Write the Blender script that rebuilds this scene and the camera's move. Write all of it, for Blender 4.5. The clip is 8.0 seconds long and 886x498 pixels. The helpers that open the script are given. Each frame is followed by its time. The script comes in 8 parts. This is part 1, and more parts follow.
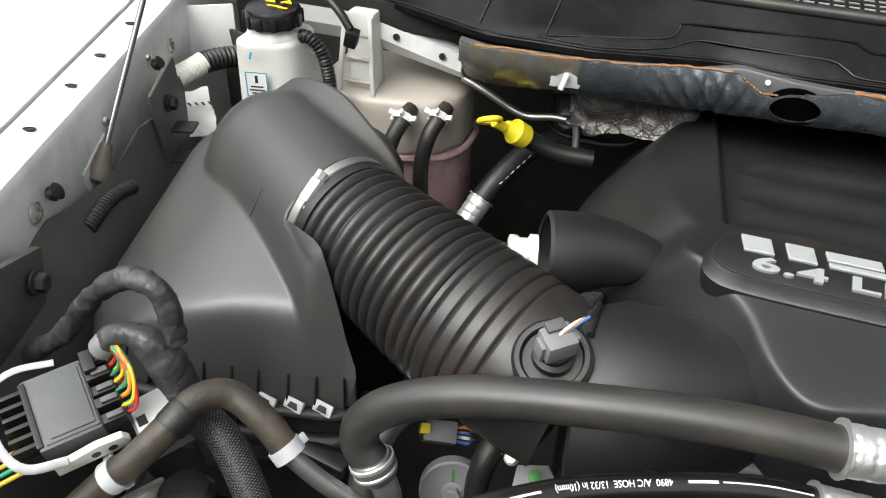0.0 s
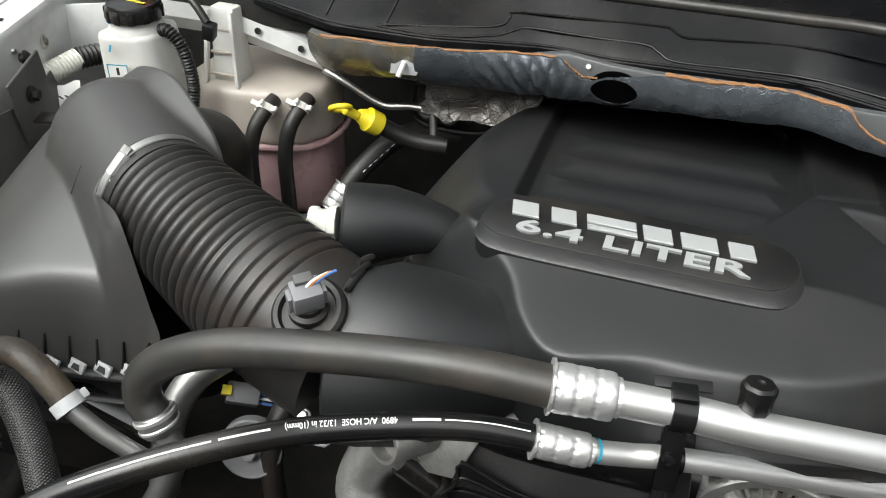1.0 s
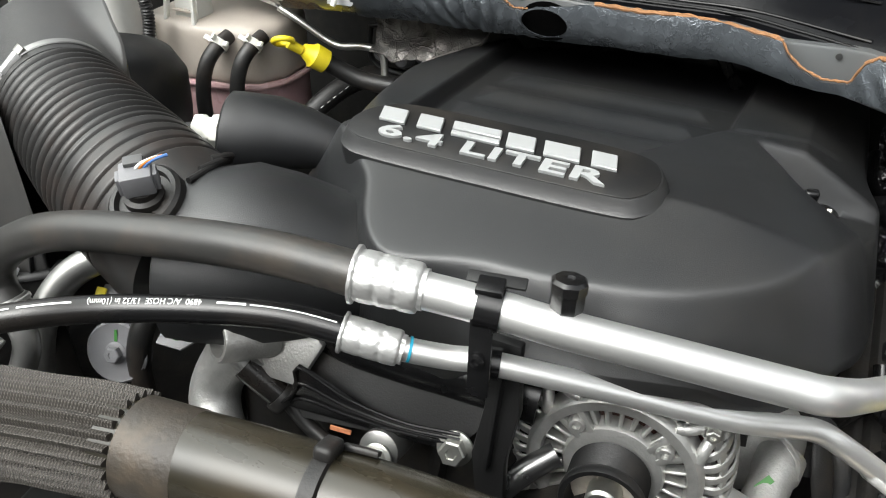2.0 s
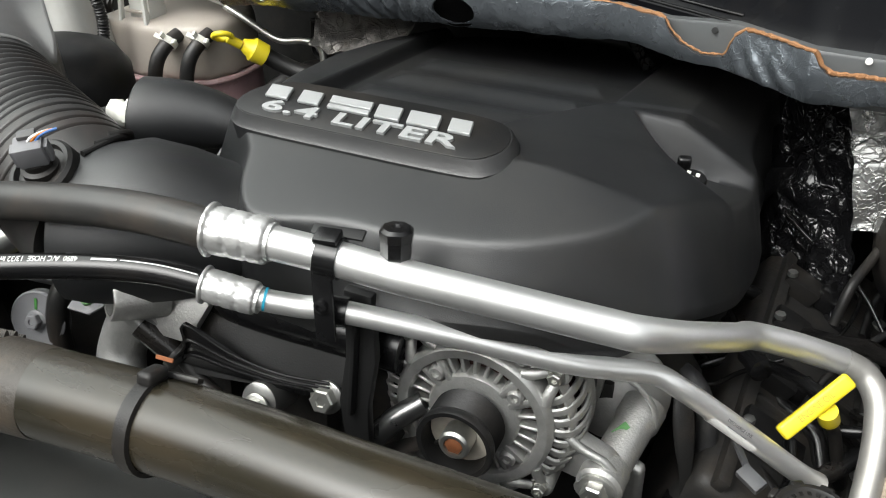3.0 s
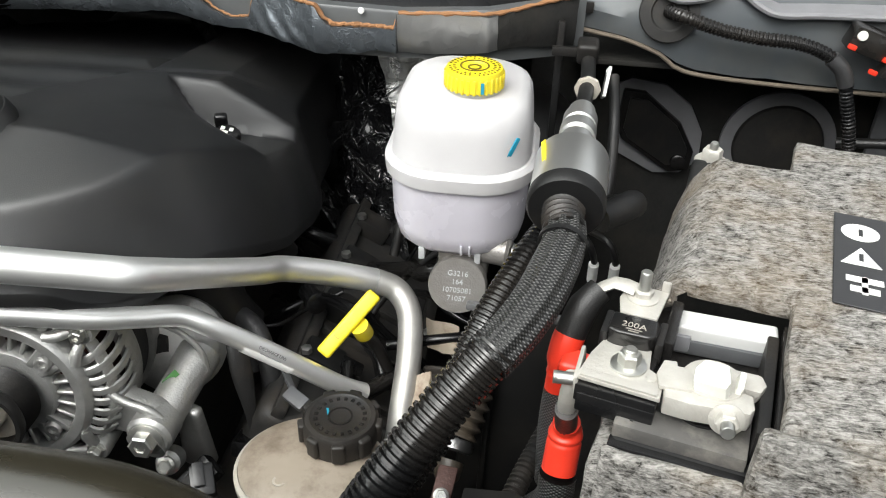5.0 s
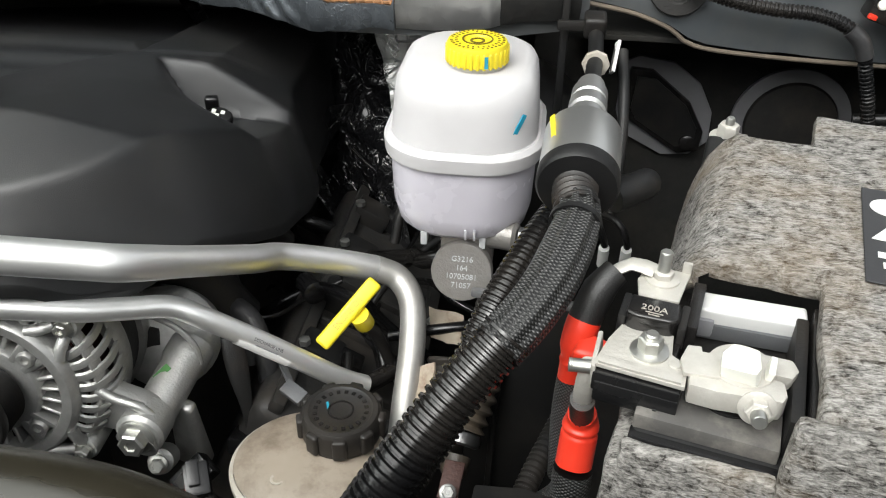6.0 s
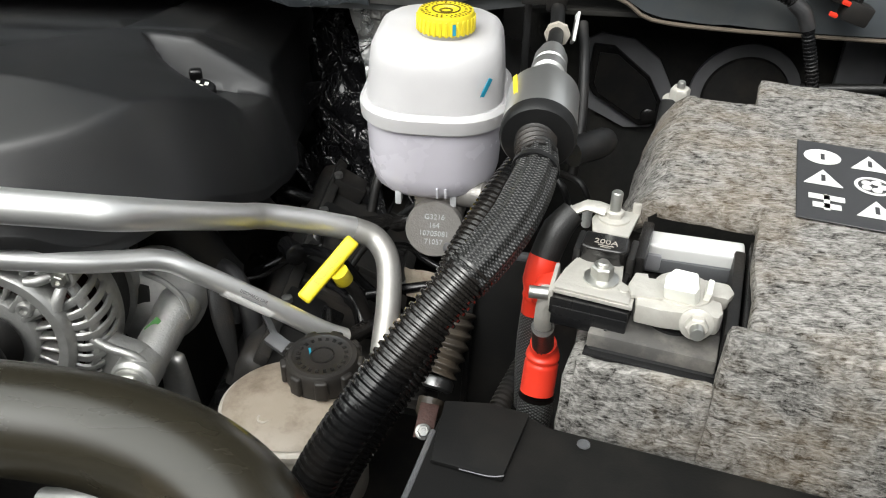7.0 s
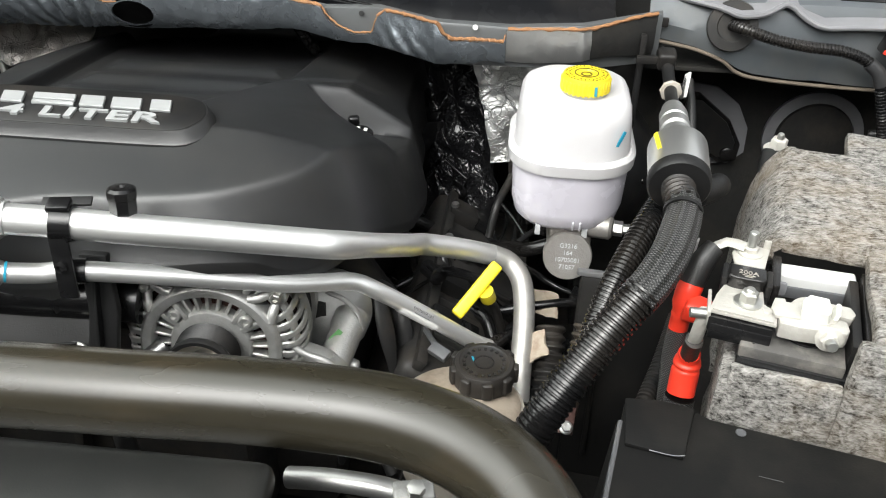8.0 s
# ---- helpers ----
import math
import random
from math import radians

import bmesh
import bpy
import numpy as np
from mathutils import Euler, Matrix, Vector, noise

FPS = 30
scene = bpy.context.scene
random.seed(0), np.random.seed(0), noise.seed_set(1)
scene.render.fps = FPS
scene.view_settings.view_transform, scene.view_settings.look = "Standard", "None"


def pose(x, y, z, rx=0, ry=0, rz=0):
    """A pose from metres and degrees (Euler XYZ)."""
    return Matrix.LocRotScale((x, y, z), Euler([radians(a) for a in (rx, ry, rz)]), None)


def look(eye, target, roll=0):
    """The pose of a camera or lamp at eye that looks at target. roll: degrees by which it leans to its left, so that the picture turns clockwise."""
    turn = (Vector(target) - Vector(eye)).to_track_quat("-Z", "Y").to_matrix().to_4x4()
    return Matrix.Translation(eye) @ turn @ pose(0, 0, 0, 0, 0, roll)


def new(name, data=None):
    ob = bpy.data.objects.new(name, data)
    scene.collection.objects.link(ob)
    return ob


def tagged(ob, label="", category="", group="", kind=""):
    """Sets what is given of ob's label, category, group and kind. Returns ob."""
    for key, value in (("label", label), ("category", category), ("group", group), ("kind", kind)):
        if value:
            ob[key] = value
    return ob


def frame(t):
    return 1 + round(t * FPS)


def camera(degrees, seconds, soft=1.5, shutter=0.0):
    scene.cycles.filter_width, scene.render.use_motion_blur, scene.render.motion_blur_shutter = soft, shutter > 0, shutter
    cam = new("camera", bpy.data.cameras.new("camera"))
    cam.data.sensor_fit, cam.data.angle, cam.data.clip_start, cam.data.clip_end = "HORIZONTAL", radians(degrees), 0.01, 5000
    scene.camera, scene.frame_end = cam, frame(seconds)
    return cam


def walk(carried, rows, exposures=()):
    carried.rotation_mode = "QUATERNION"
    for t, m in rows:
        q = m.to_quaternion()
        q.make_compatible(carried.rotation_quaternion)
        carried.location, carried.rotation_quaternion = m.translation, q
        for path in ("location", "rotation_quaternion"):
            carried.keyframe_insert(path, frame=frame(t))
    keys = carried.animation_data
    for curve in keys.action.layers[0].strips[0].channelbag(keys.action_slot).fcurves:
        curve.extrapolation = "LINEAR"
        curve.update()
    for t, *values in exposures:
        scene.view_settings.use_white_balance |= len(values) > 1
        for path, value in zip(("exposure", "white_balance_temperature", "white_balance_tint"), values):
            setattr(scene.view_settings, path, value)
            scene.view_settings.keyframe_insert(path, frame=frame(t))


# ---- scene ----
cam = camera(55.2, 8.0, soft=1.1)
PATH = [
    (0, (-0.016, -0.008, 1.448), (-0.557, 1.517, 0.273), 1.5),
    (0.5, (0.093, -0.033, 1.503), (-0.457, 1.523, 0.373), 1.4),
    (1, (0.193, 0.0, 1.438), (-0.348, 1.551, 0.296), 1.1),
    (1.5, (0.293, 0.032, 1.376), (-0.295, 1.576, 0.249), 1.8),
    (1.7, (0.334, 0.042, 1.359), (-0.31, 1.562, 0.229), 1.6),
    (2.8, (0.517, 0.059, 1.339), (-0.291, 1.511, 0.225), -2.1),
    (3, (0.55, 0.057, 1.337), (-0.246, 1.523, 0.233), -2.1),
    (3.5, (0.631, 0.048, 1.328), (0.024, 1.605, 0.23), 0.2),
    (4, (0.725, 0.037, 1.326), (0.343, 1.669, 0.235), 1.5),
    (4.5, (0.745, 0.041, 1.322), (0.533, 1.7, 0.226), 2.2),
    (6, (0.735, 0.083, 1.286), (0.541, 1.732, 0.171), 0.9),
    (6.5, (0.744, 0.058, 1.273), (0.61, 1.712, 0.155), 1.8),
    (7, (0.748, 0.018, 1.282), (0.604, 1.672, 0.167), 1.2),
    (7.5, (0.707, -0.039, 1.315), (0.54, 1.618, 0.207), 0.6),
    (8, (0.612, -0.113, 1.373), (0.453, 1.556, 0.282), 1.4),
]
# the film camera's own brightening and darkening along the way
EXPOSURE = [(0, 1.10), (0.5, 0.92), (1.0, 1.02), (1.5, 1.42), (3.0, 1.10), (4.5, 1.14), (6.0, 1.00), (7.0, 0.97), (7.5, 1.10), (8.0, 1.32)]
walk(cam, [(t, look(eye, target, roll)) for t, eye, target, roll in PATH], [(t, e, 6500, 7) for t, e in EXPOSURE])

# ---- world and light ----
world = bpy.data.worlds.new("overcast_sky")
scene.world = world
world.use_nodes = True
wn, wl = world.node_tree.nodes, world.node_tree.links
sky = wn.new("ShaderNodeTexSky")
sky.sky_type = "NISHITA"
sky.sun_disc = False
sky.sun_elevation, sky.sun_rotation = radians(52), radians(200)
sky.dust_density, sky.air_density = 6.0, 1.0
grey = wn.new("ShaderNodeHueSaturation")
grey.inputs["Saturation"].default_value = 0.12
wl.new(sky.outputs["Color"], grey.inputs["Color"])
wl.new(grey.outputs["Color"], wn["Background"].inputs["Color"])
wn["Background"].inputs["Strength"].default_value = 0.15

sun = new("sun", bpy.data.lights.new("sun", "SUN"))
sun.data.energy, sun.data.angle, sun.data.color = 1.0, radians(60), (0.97, 1.0, 0.955)
sun.matrix_world = look((-2.1, 0.35, 3.9), (0.2, 0.7, 0.9))

# ---- materials ----
def mat(name, c1, c2=None, rough=0.5, metal=0.0, grain=60.0, bump=0.15, bump_scale=600.0, dirt=None, dirt_amount=0.5,
        dirt_scale=7.0, rough_var=0.12, stretch=(1, 1, 1), spec=0.5, coat=0.0, trans=0.0, sss=0.0):
    m = bpy.data.materials.new(name)
    m.use_nodes = True
    n, l = m.node_tree.nodes, m.node_tree.links
    b = n["Principled BSDF"]
    tc = n.new("ShaderNodeTexCoord")
    mp = n.new("ShaderNodeMapping")
    mp.inputs["Scale"].default_value = stretch
    l.new(tc.outputs["Object"], mp.inputs["Vector"])
    c2 = c2 or tuple(v * 0.75 for v in c1)
    n1 = n.new("ShaderNodeTexNoise")
    n1.inputs["Scale"].default_value, n1.inputs["Detail"].default_value = grain, 5
    l.new(mp.outputs["Vector"], n1.inputs["Vector"])
    mix = n.new("ShaderNodeMix")
    mix.data_type = "RGBA"
    mix.inputs[6].default_value, mix.inputs[7].default_value = (*c1, 1), (*c2, 1)
    l.new(n1.outputs["Fac"], mix.inputs[0])
    out = mix.outputs[2]
    if dirt:
        n2 = n.new("ShaderNodeTexNoise")
        n2.inputs["Scale"].default_value, n2.inputs["Detail"].default_value, n2.inputs["Roughness"].default_value = dirt_scale, 8, 0.65
        l.new(mp.outputs["Vector"], n2.inputs["Vector"])
        ramp = n.new("ShaderNodeValToRGB")
        ramp.color_ramp.elements[0].position, ramp.color_ramp.elements[1].position = 0.48, 0.75
        ramp.color_ramp.elements[1].color = (dirt_amount,) * 3 + (1,)
        l.new(n2.outputs["Fac"], ramp.inputs["Fac"])
        mix2 = n.new("ShaderNodeMix")
        mix2.data_type = "RGBA"
        l.new(ramp.outputs["Color"], mix2.inputs[0])
        l.new(out, mix2.inputs[6])
        mix2.inputs[7].default_value = (*dirt, 1)
        out = mix2.outputs[2]
    l.new(out, b.inputs["Base Color"])
    rr = n.new("ShaderNodeMapRange")
    rr.inputs["To Min"].default_value, rr.inputs["To Max"].default_value = max(0.02, rough - rough_var), min(1, rough + rough_var)
    n3 = n.new("ShaderNodeTexNoise")
    n3.inputs["Scale"].default_value, n3.inputs["Detail"].default_value = 22, 6
    l.new(mp.outputs["Vector"], n3.inputs["Vector"])
    l.new(n3.outputs["Fac"], rr.inputs["Value"])
    l.new(rr.outputs["Result"], b.inputs["Roughness"])
    b.inputs["Metallic"].default_value = metal
    b.inputs["Specular IOR Level"].default_value = spec
    b.inputs["Coat Weight"].default_value = coat
    b.inputs["Transmission Weight"].default_value = trans
    if sss:
        b.inputs["Subsurface Weight"].default_value = sss
        b.inputs["Subsurface Radius"].default_value = (1, 1, 1)
        b.inputs["Subsurface Scale"].default_value = 0.012
    if bump:
        n4 = n.new("ShaderNodeTexNoise")
        n4.inputs["Scale"].default_value, n4.inputs["Detail"].default_value = bump_scale, 3
        l.new(mp.outputs["Vector"], n4.inputs["Vector"])
        bp = n.new("ShaderNodeBump")
        bp.inputs["Strength"].default_value, bp.inputs["Distance"].default_value = bump, 0.001
        l.new(n4.outputs["Fac"], bp.inputs["Height"])
        l.new(bp.outputs["Normal"], b.inputs["Normal"])
    return m


DUST = (0.16, 0.13, 0.10)
M_COVER = mat("moulded_black_plastic", (0.0155, 0.0162, 0.0172), (0.0115, 0.0119, 0.0127), 0.36, spec=0.75, bump=0.30, bump_scale=1700, dirt=(0.05, 0.045, 0.038), dirt_amount=0.3, dirt_scale=5, rough_var=0.06)
M_AIRBOX = mat("satin_black_plastic", (0.038, 0.0375, 0.037), (0.031, 0.0305, 0.030), 0.38, spec=0.9, bump=0.25, bump_scale=1200, dirt=(0.075, 0.065, 0.055), dirt_amount=0.4, dirt_scale=6, rough_var=0.06)
M_BLACK = mat("black_plastic", (0.011, 0.011, 0.0115), (0.008, 0.008, 0.008), 0.46, bump=0.2, dirt=DUST, dirt_amount=0.18, spec=0.35)
M_PANEL = mat("scuffed_black_panel", (0.0065, 0.0063, 0.0060), (0.0045, 0.0045, 0.0045), 0.58, bump=0.15, dirt=(0.035, 0.031, 0.026), dirt_amount=0.35, dirt_scale=9, spec=0.18)
M_SHIELD = mat("dusty_shield_plastic", (0.085, 0.083, 0.082), (0.055, 0.054, 0.053), 0.55, bump=0.3, bump_scale=300, dirt=(0.12, 0.105, 0.085), dirt_amount=0.45, dirt_scale=10)
M_SOCKET = mat("dusty_plastic_socket", (0.14, 0.115, 0.092), (0.09, 0.075, 0.06), 0.55, bump=0.2)
M_CAN = mat("machined_aluminium", (0.66, 0.66, 0.65), (0.56, 0.56, 0.55), 0.36, 0.9, grain=40, bump=0.08, bump_scale=200, stretch=(1, 0.1, 1), rough_var=0.06)
M_GLOSS = mat("glossy_black_plastic", (0.008, 0.008, 0.0085), rough=0.25, bump=0.06, dirt=DUST, dirt_amount=0.12, rough_var=0.08)
M_CONDUIT = mat("glossy_black_conduit", (0.007, 0.007, 0.0075), (0.005, 0.005, 0.005), 0.20, bump=0.05, dirt=DUST, dirt_amount=0.10, rough_var=0.06)
M_SHROUD = mat("satin_shroud_plastic", (0.016, 0.017, 0.016), (0.011, 0.012, 0.011), 0.42, bump=0.1, dirt=(0.05, 0.045, 0.04), dirt_amount=0.3, spec=0.6)
M_DARK = mat("grimy_dark_metal", (0.022, 0.021, 0.020), (0.012, 0.0115, 0.011), 0.6, bump=0.4, bump_scale=250, dirt=(0.09, 0.07, 0.05), dirt_amount=0.4, dirt_scale=18)
M_RUBBER = mat("black_rubber", (0.015, 0.0145, 0.014), (0.010, 0.010, 0.010), 0.44, bump=0.3, bump_scale=700, dirt=(0.10, 0.07, 0.05), dirt_amount=0.35, dirt_scale=14)
M_BELLOWS = mat("ribbed_intake_rubber", (0.020, 0.0195, 0.019), (0.014, 0.0135, 0.013), 0.40, bump=0.10, bump_scale=900, dirt=(0.10, 0.06, 0.045), dirt_amount=0.30, dirt_scale=9)
M_DUSTY_HILIT = mat("dusty_and_highlit_rubber", (0.034, 0.033, 0.031), (0.024, 0.0235, 0.0225), 0.40, bump=0.10, bump_scale=700, dirt=(0.12, 0.088, 0.062), dirt_amount=0.35, dirt_scale=16)
M_RADHOSE = mat("brown_black_rubber", (0.024, 0.021, 0.014), (0.017, 0.015, 0.010), 0.27, bump=0.03, bump_scale=1500, dirt=(0.07, 0.05, 0.028), dirt_amount=0.45, dirt_scale=9, stretch=(0.35, 1, 1), rough_var=0.07)
M_ALU = mat("drawn_aluminium", (0.86, 0.86, 0.85), (0.80, 0.80, 0.79), 0.42, 0.85, grain=90, bump=0.06, bump_scale=300, dirt=(0.62, 0.60, 0.55), dirt_amount=0.35, dirt_scale=12, stretch=(0.25, 1, 1))
M_SHADEALU = mat("shaded_aluminium", (0.50, 0.49, 0.47), (0.40, 0.39, 0.37), 0.48, 0.7, grain=60, bump=0.12, bump_scale=300, dirt=(0.20, 0.175, 0.145), dirt_amount=0.5, dirt_scale=14)
M_FERRULE = mat("crimped_aluminium", (0.80, 0.80, 0.79), (0.66, 0.66, 0.65), 0.42, 0.8, bump=0.35, bump_scale=350, dirt=(0.4, 0.38, 0.34), dirt_amount=0.3)
M_CAST = mat("cast_aluminium", (0.56, 0.56, 0.545), (0.43, 0.43, 0.415), 0.44, 0.75, grain=120, bump=0.45, bump_scale=450, dirt=(0.14, 0.12, 0.10), dirt_amount=0.5, dirt_scale=14)
M_WINDING = mat("dark_copper_wire", (0.055, 0.016, 0.010), (0.020, 0.008, 0.006), 0.5, 0.4, grain=300, bump=0.5, bump_scale=300)
M_MCYL = mat("dull_cast_metal", (0.30, 0.285, 0.27), (0.24, 0.228, 0.215), 0.45, 0.6, grain=120, bump=0.4, bump_scale=500, dirt=(0.16, 0.13, 0.10), dirt_amount=0.4, dirt_scale=14)
M_CAPINK = mat("olive_cap_print", (0.13, 0.095, 0.01), rough=0.5, bump=0)
M_YELLOWINK = mat("moulded_yellow_lettering", (0.42, 0.31, 0.015), rough=0.5, bump=0)
M_RUST = mat("flaking_scale", (0.40, 0.35, 0.28), (0.25, 0.20, 0.15), 0.8, grain=80, bump=0.8, bump_scale=200, dirt=(0.12, 0.05, 0.025), dirt_amount=0.9, dirt_scale=45)
M_ZINC = mat("zinc_plated_steel", (0.66, 0.66, 0.63), (0.55, 0.55, 0.52), 0.38, 0.95, bump=0.15, dirt=(0.3, 0.27, 0.22), dirt_amount=0.4, dirt_scale=30)
M_STEEL = mat("grey_steel_tube", (0.42, 0.42, 0.41), (0.33, 0.33, 0.32), 0.4, 0.9, bump=0.15, dirt=(0.12, 0.10, 0.08), dirt_amount=0.4)
M_COPPER = mat("rusty_nut", (0.33, 0.12, 0.05), (0.22, 0.08, 0.035), 0.6, 0.5, bump=0.3)
M_RESERVOIR = mat("translucent_white_plastic", (0.55, 0.54, 0.545), (0.51, 0.50, 0.505), 0.33, bump=0.05, sss=0.6, rough_var=0.05)
M_BRAKELOW = mat("fluid_filled_white_plastic", (0.62, 0.60, 0.655), (0.58, 0.56, 0.615), 0.27, bump=0.05, sss=0.6, rough_var=0.05)
M_BOTTLE = mat("milky_white_plastic", (0.60, 0.60, 0.575), (0.55, 0.55, 0.52), 0.4, bump=0.05, sss=0.5, dirt=(0.45, 0.40, 0.32), dirt_amount=0.35, dirt_scale=10)
M_TANK = mat("aged_cream_plastic", (0.43, 0.39, 0.34), (0.37, 0.33, 0.29), 0.38, bump=0.05, sss=0.4, dirt=(0.26, 0.22, 0.17), dirt_amount=0.5, dirt_scale=9)
M_PINK = mat("pink_coolant_behind_plastic", (0.47, 0.31, 0.32), (0.40, 0.26, 0.27), 0.3, bump=0.05, sss=0.4, dirt=(0.30, 0.22, 0.19), dirt_amount=0.6, dirt_scale=12)
M_PSTANK = mat("stained_white_plastic", (0.50, 0.47, 0.42), (0.42, 0.38, 0.32), 0.45, bump=0.1, sss=0.1, dirt=(0.20, 0.15, 0.10), dirt_amount=0.85, dirt_scale=16)
M_PSTOP = mat("oil_stained_plastic", (0.34, 0.29, 0.235), (0.24, 0.20, 0.155), 0.45, grain=30, bump=0.1, dirt=(0.085, 0.055, 0.035), dirt_amount=0.9, dirt_scale=22)
M_YELLOW = mat("yellow_plastic", (0.80, 0.66, 0.03), (0.74, 0.59, 0.02), 0.4, bump=0.08, dirt=(0.45, 0.33, 0.05), dirt_amount=0.25, dirt_scale=30)
M_RED = mat("red_rubber_boot", (0.75, 0.045, 0.02), (0.66, 0.035, 0.018), 0.38, bump=0.1)
M_WHITE = mat("white_nylon", (0.76, 0.76, 0.70), (0.70, 0.70, 0.64), 0.4, bump=0.08, dirt=(0.4, 0.36, 0.28), dirt_amount=0.25)
M_PAPER = mat("white_paper_label", (0.80, 0.80, 0.78), rough=0.6, bump=0.05)
M_INK = mat("black_ink", (0.02, 0.02, 0.02), rough=0.6, bump=0)
M_BLUEINK = mat("blue_marker", (0.02, 0.32, 0.48), rough=0.5, bump=0)
M_GREENINK = mat("green_paint_mark", (0.05, 0.20, 0.04), rough=0.5, bump=0)
M_GREY = mat("grey_plastic", (0.20, 0.20, 0.21), (0.16, 0.16, 0.17), 0.5, bump=0.15, dirt=(0.1, 0.09, 0.08), dirt_amount=0.3)
M_GREYCON = mat("dark_grey_connector_plastic", (0.085, 0.087, 0.092), (0.065, 0.066, 0.07), 0.5, bump=0.2, dirt=(0.16, 0.14, 0.11), dirt_amount=0.3, dirt_scale=25)
M_PAINT = mat("silver_white_body_paint", (0.62, 0.62, 0.61), (0.58, 0.58, 0.57), 0.3, 0.0, bump=0.03, coat=0.5, dirt=(0.42, 0.40, 0.37), dirt_amount=0.3, dirt_scale=4)
M_FENDER = mat("white_body_paint", (0.84, 0.84, 0.84), (0.81, 0.81, 0.81), 0.25, bump=0.02, coat=0.7, rough_var=0.04)
M_APRON = mat("silver_primer_paint", (0.74, 0.75, 0.74), (0.68, 0.69, 0.68), 0.4, 0.15, bump=0.05, dirt=(0.22, 0.20, 0.17), dirt_amount=0.5, dirt_scale=6)
M_BLUEGREY = mat("blue_grey_body_paint", (0.085, 0.094, 0.102), (0.070, 0.078, 0.086), 0.4, 0.1, bump=0.05, coat=0.3, dirt=(0.13, 0.12, 0.10), dirt_amount=0.5, dirt_scale=6)
M_TAPE = mat("wrinkled_vinyl_tape", (0.040, 0.040, 0.042), (0.024, 0.024, 0.025), 0.45, bump=0.9, bump_scale=140, dirt=(0.12, 0.11, 0.09), dirt_amount=0.35, dirt_scale=20)
M_INSUL = mat("firewall_felt", (0.022, 0.0215, 0.020), (0.010, 0.010, 0.010), 0.85, bump=0.8, bump_scale=180, dirt=(0.05, 0.045, 0.035), dirt_amount=0.5, dirt_scale=10, spec=0.25)
M_FELTEDGE = mat("frayed_felt_edge", (0.17, 0.135, 0.10), (0.09, 0.075, 0.06), 0.85, bump=0.6, bump_scale=250)
M_ORANGE = mat("orange_fibre_edge", (0.36, 0.17, 0.07), (0.22, 0.11, 0.05), 0.8, bump=0.5, bump_scale=300)
M_TAN = mat("tan_glue_stain_film", (0.27, 0.265, 0.24), (0.15, 0.155, 0.15), 0.26, 0.6, grain=30, bump=0.6, bump_scale=60, dirt=(0.36, 0.25, 0.06), dirt_amount=0.75, dirt_scale=14)
M_VOID = mat("unlit_opening", (0.002, 0.002, 0.002), rough=1.0, bump=0, spec=0.0)
M_OLDHOSE = mat("brown_aged_rubber", (0.042, 0.034, 0.026), (0.026, 0.022, 0.017), 0.5, bump=0.5, bump_scale=260, dirt=(0.15, 0.11, 0.07), dirt_amount=0.5, dirt_scale=18)
M_DULLROD = mat("dull_steel_rod", (0.20, 0.20, 0.20), rough=0.3, metal=0.9, bump=0.05)
M_CLIP = mat("pale_grey_clip_plastic", (0.48, 0.49, 0.50), (0.40, 0.41, 0.42), 0.45, bump=0.1, dirt=(0.2, 0.18, 0.14), dirt_amount=0.4, dirt_scale=30)
M_HOODPAD = mat("black_hood_liner", (0.02, 0.02, 0.021), rough=0.9, bump=0.4, bump_scale=120)
M_GROUND = mat("grey_asphalt", (0.07, 0.07, 0.068), (0.045, 0.045, 0.045), 0.85, grain=40, bump=0.8, bump_scale=120, dirt=(0.10, 0.095, 0.085), dirt_scale=0.5)
M_SKYBLOCK = mat("sky_blocker_grey", (0.19, 0.187, 0.18), (0.15, 0.147, 0.14), 0.9, grain=8, bump=0.5, bump_scale=60, dirt=(0.06, 0.055, 0.05), dirt_scale=0.8)
M_SILVERTEXT = mat("silver_lettering", (0.43, 0.44, 0.44), (0.38, 0.39, 0.39), 0.38, 0.30, bump=0.05)
M_STICKER = mat("black_sticker", (0.03, 0.03, 0.032), rough=0.4, bump=0.05)
M_LEAD = mat("oxidised_lead_clamp", (0.56, 0.54, 0.50), (0.42, 0.40, 0.36), 0.45, 0.35, bump=0.5, bump_scale=350, dirt=(0.66, 0.65, 0.60), dirt_amount=0.6, dirt_scale=40)
M_BATTOP = mat("dusty_battery_plastic", (0.10, 0.095, 0.09), (0.05, 0.048, 0.046), 0.5, grain=45, bump=0.2, dirt=(0.28, 0.26, 0.23), dirt_amount=0.7, dirt_scale=30)
M_WIRES = [mat(nm, c, rough=0.4, bump=0.03) for nm, c in (("red_wire", (0.6, 0.04, 0.03)), ("yellow_wire", (0.75, 0.55, 0.04)), ("green_wire", (0.03, 0.33, 0.16)), ("orange_wire", (0.75, 0.25, 0.04)))]
M_BLUEWIRE = mat("blue_wire", (0.08, 0.2, 0.5), rough=0.4, bump=0.03)


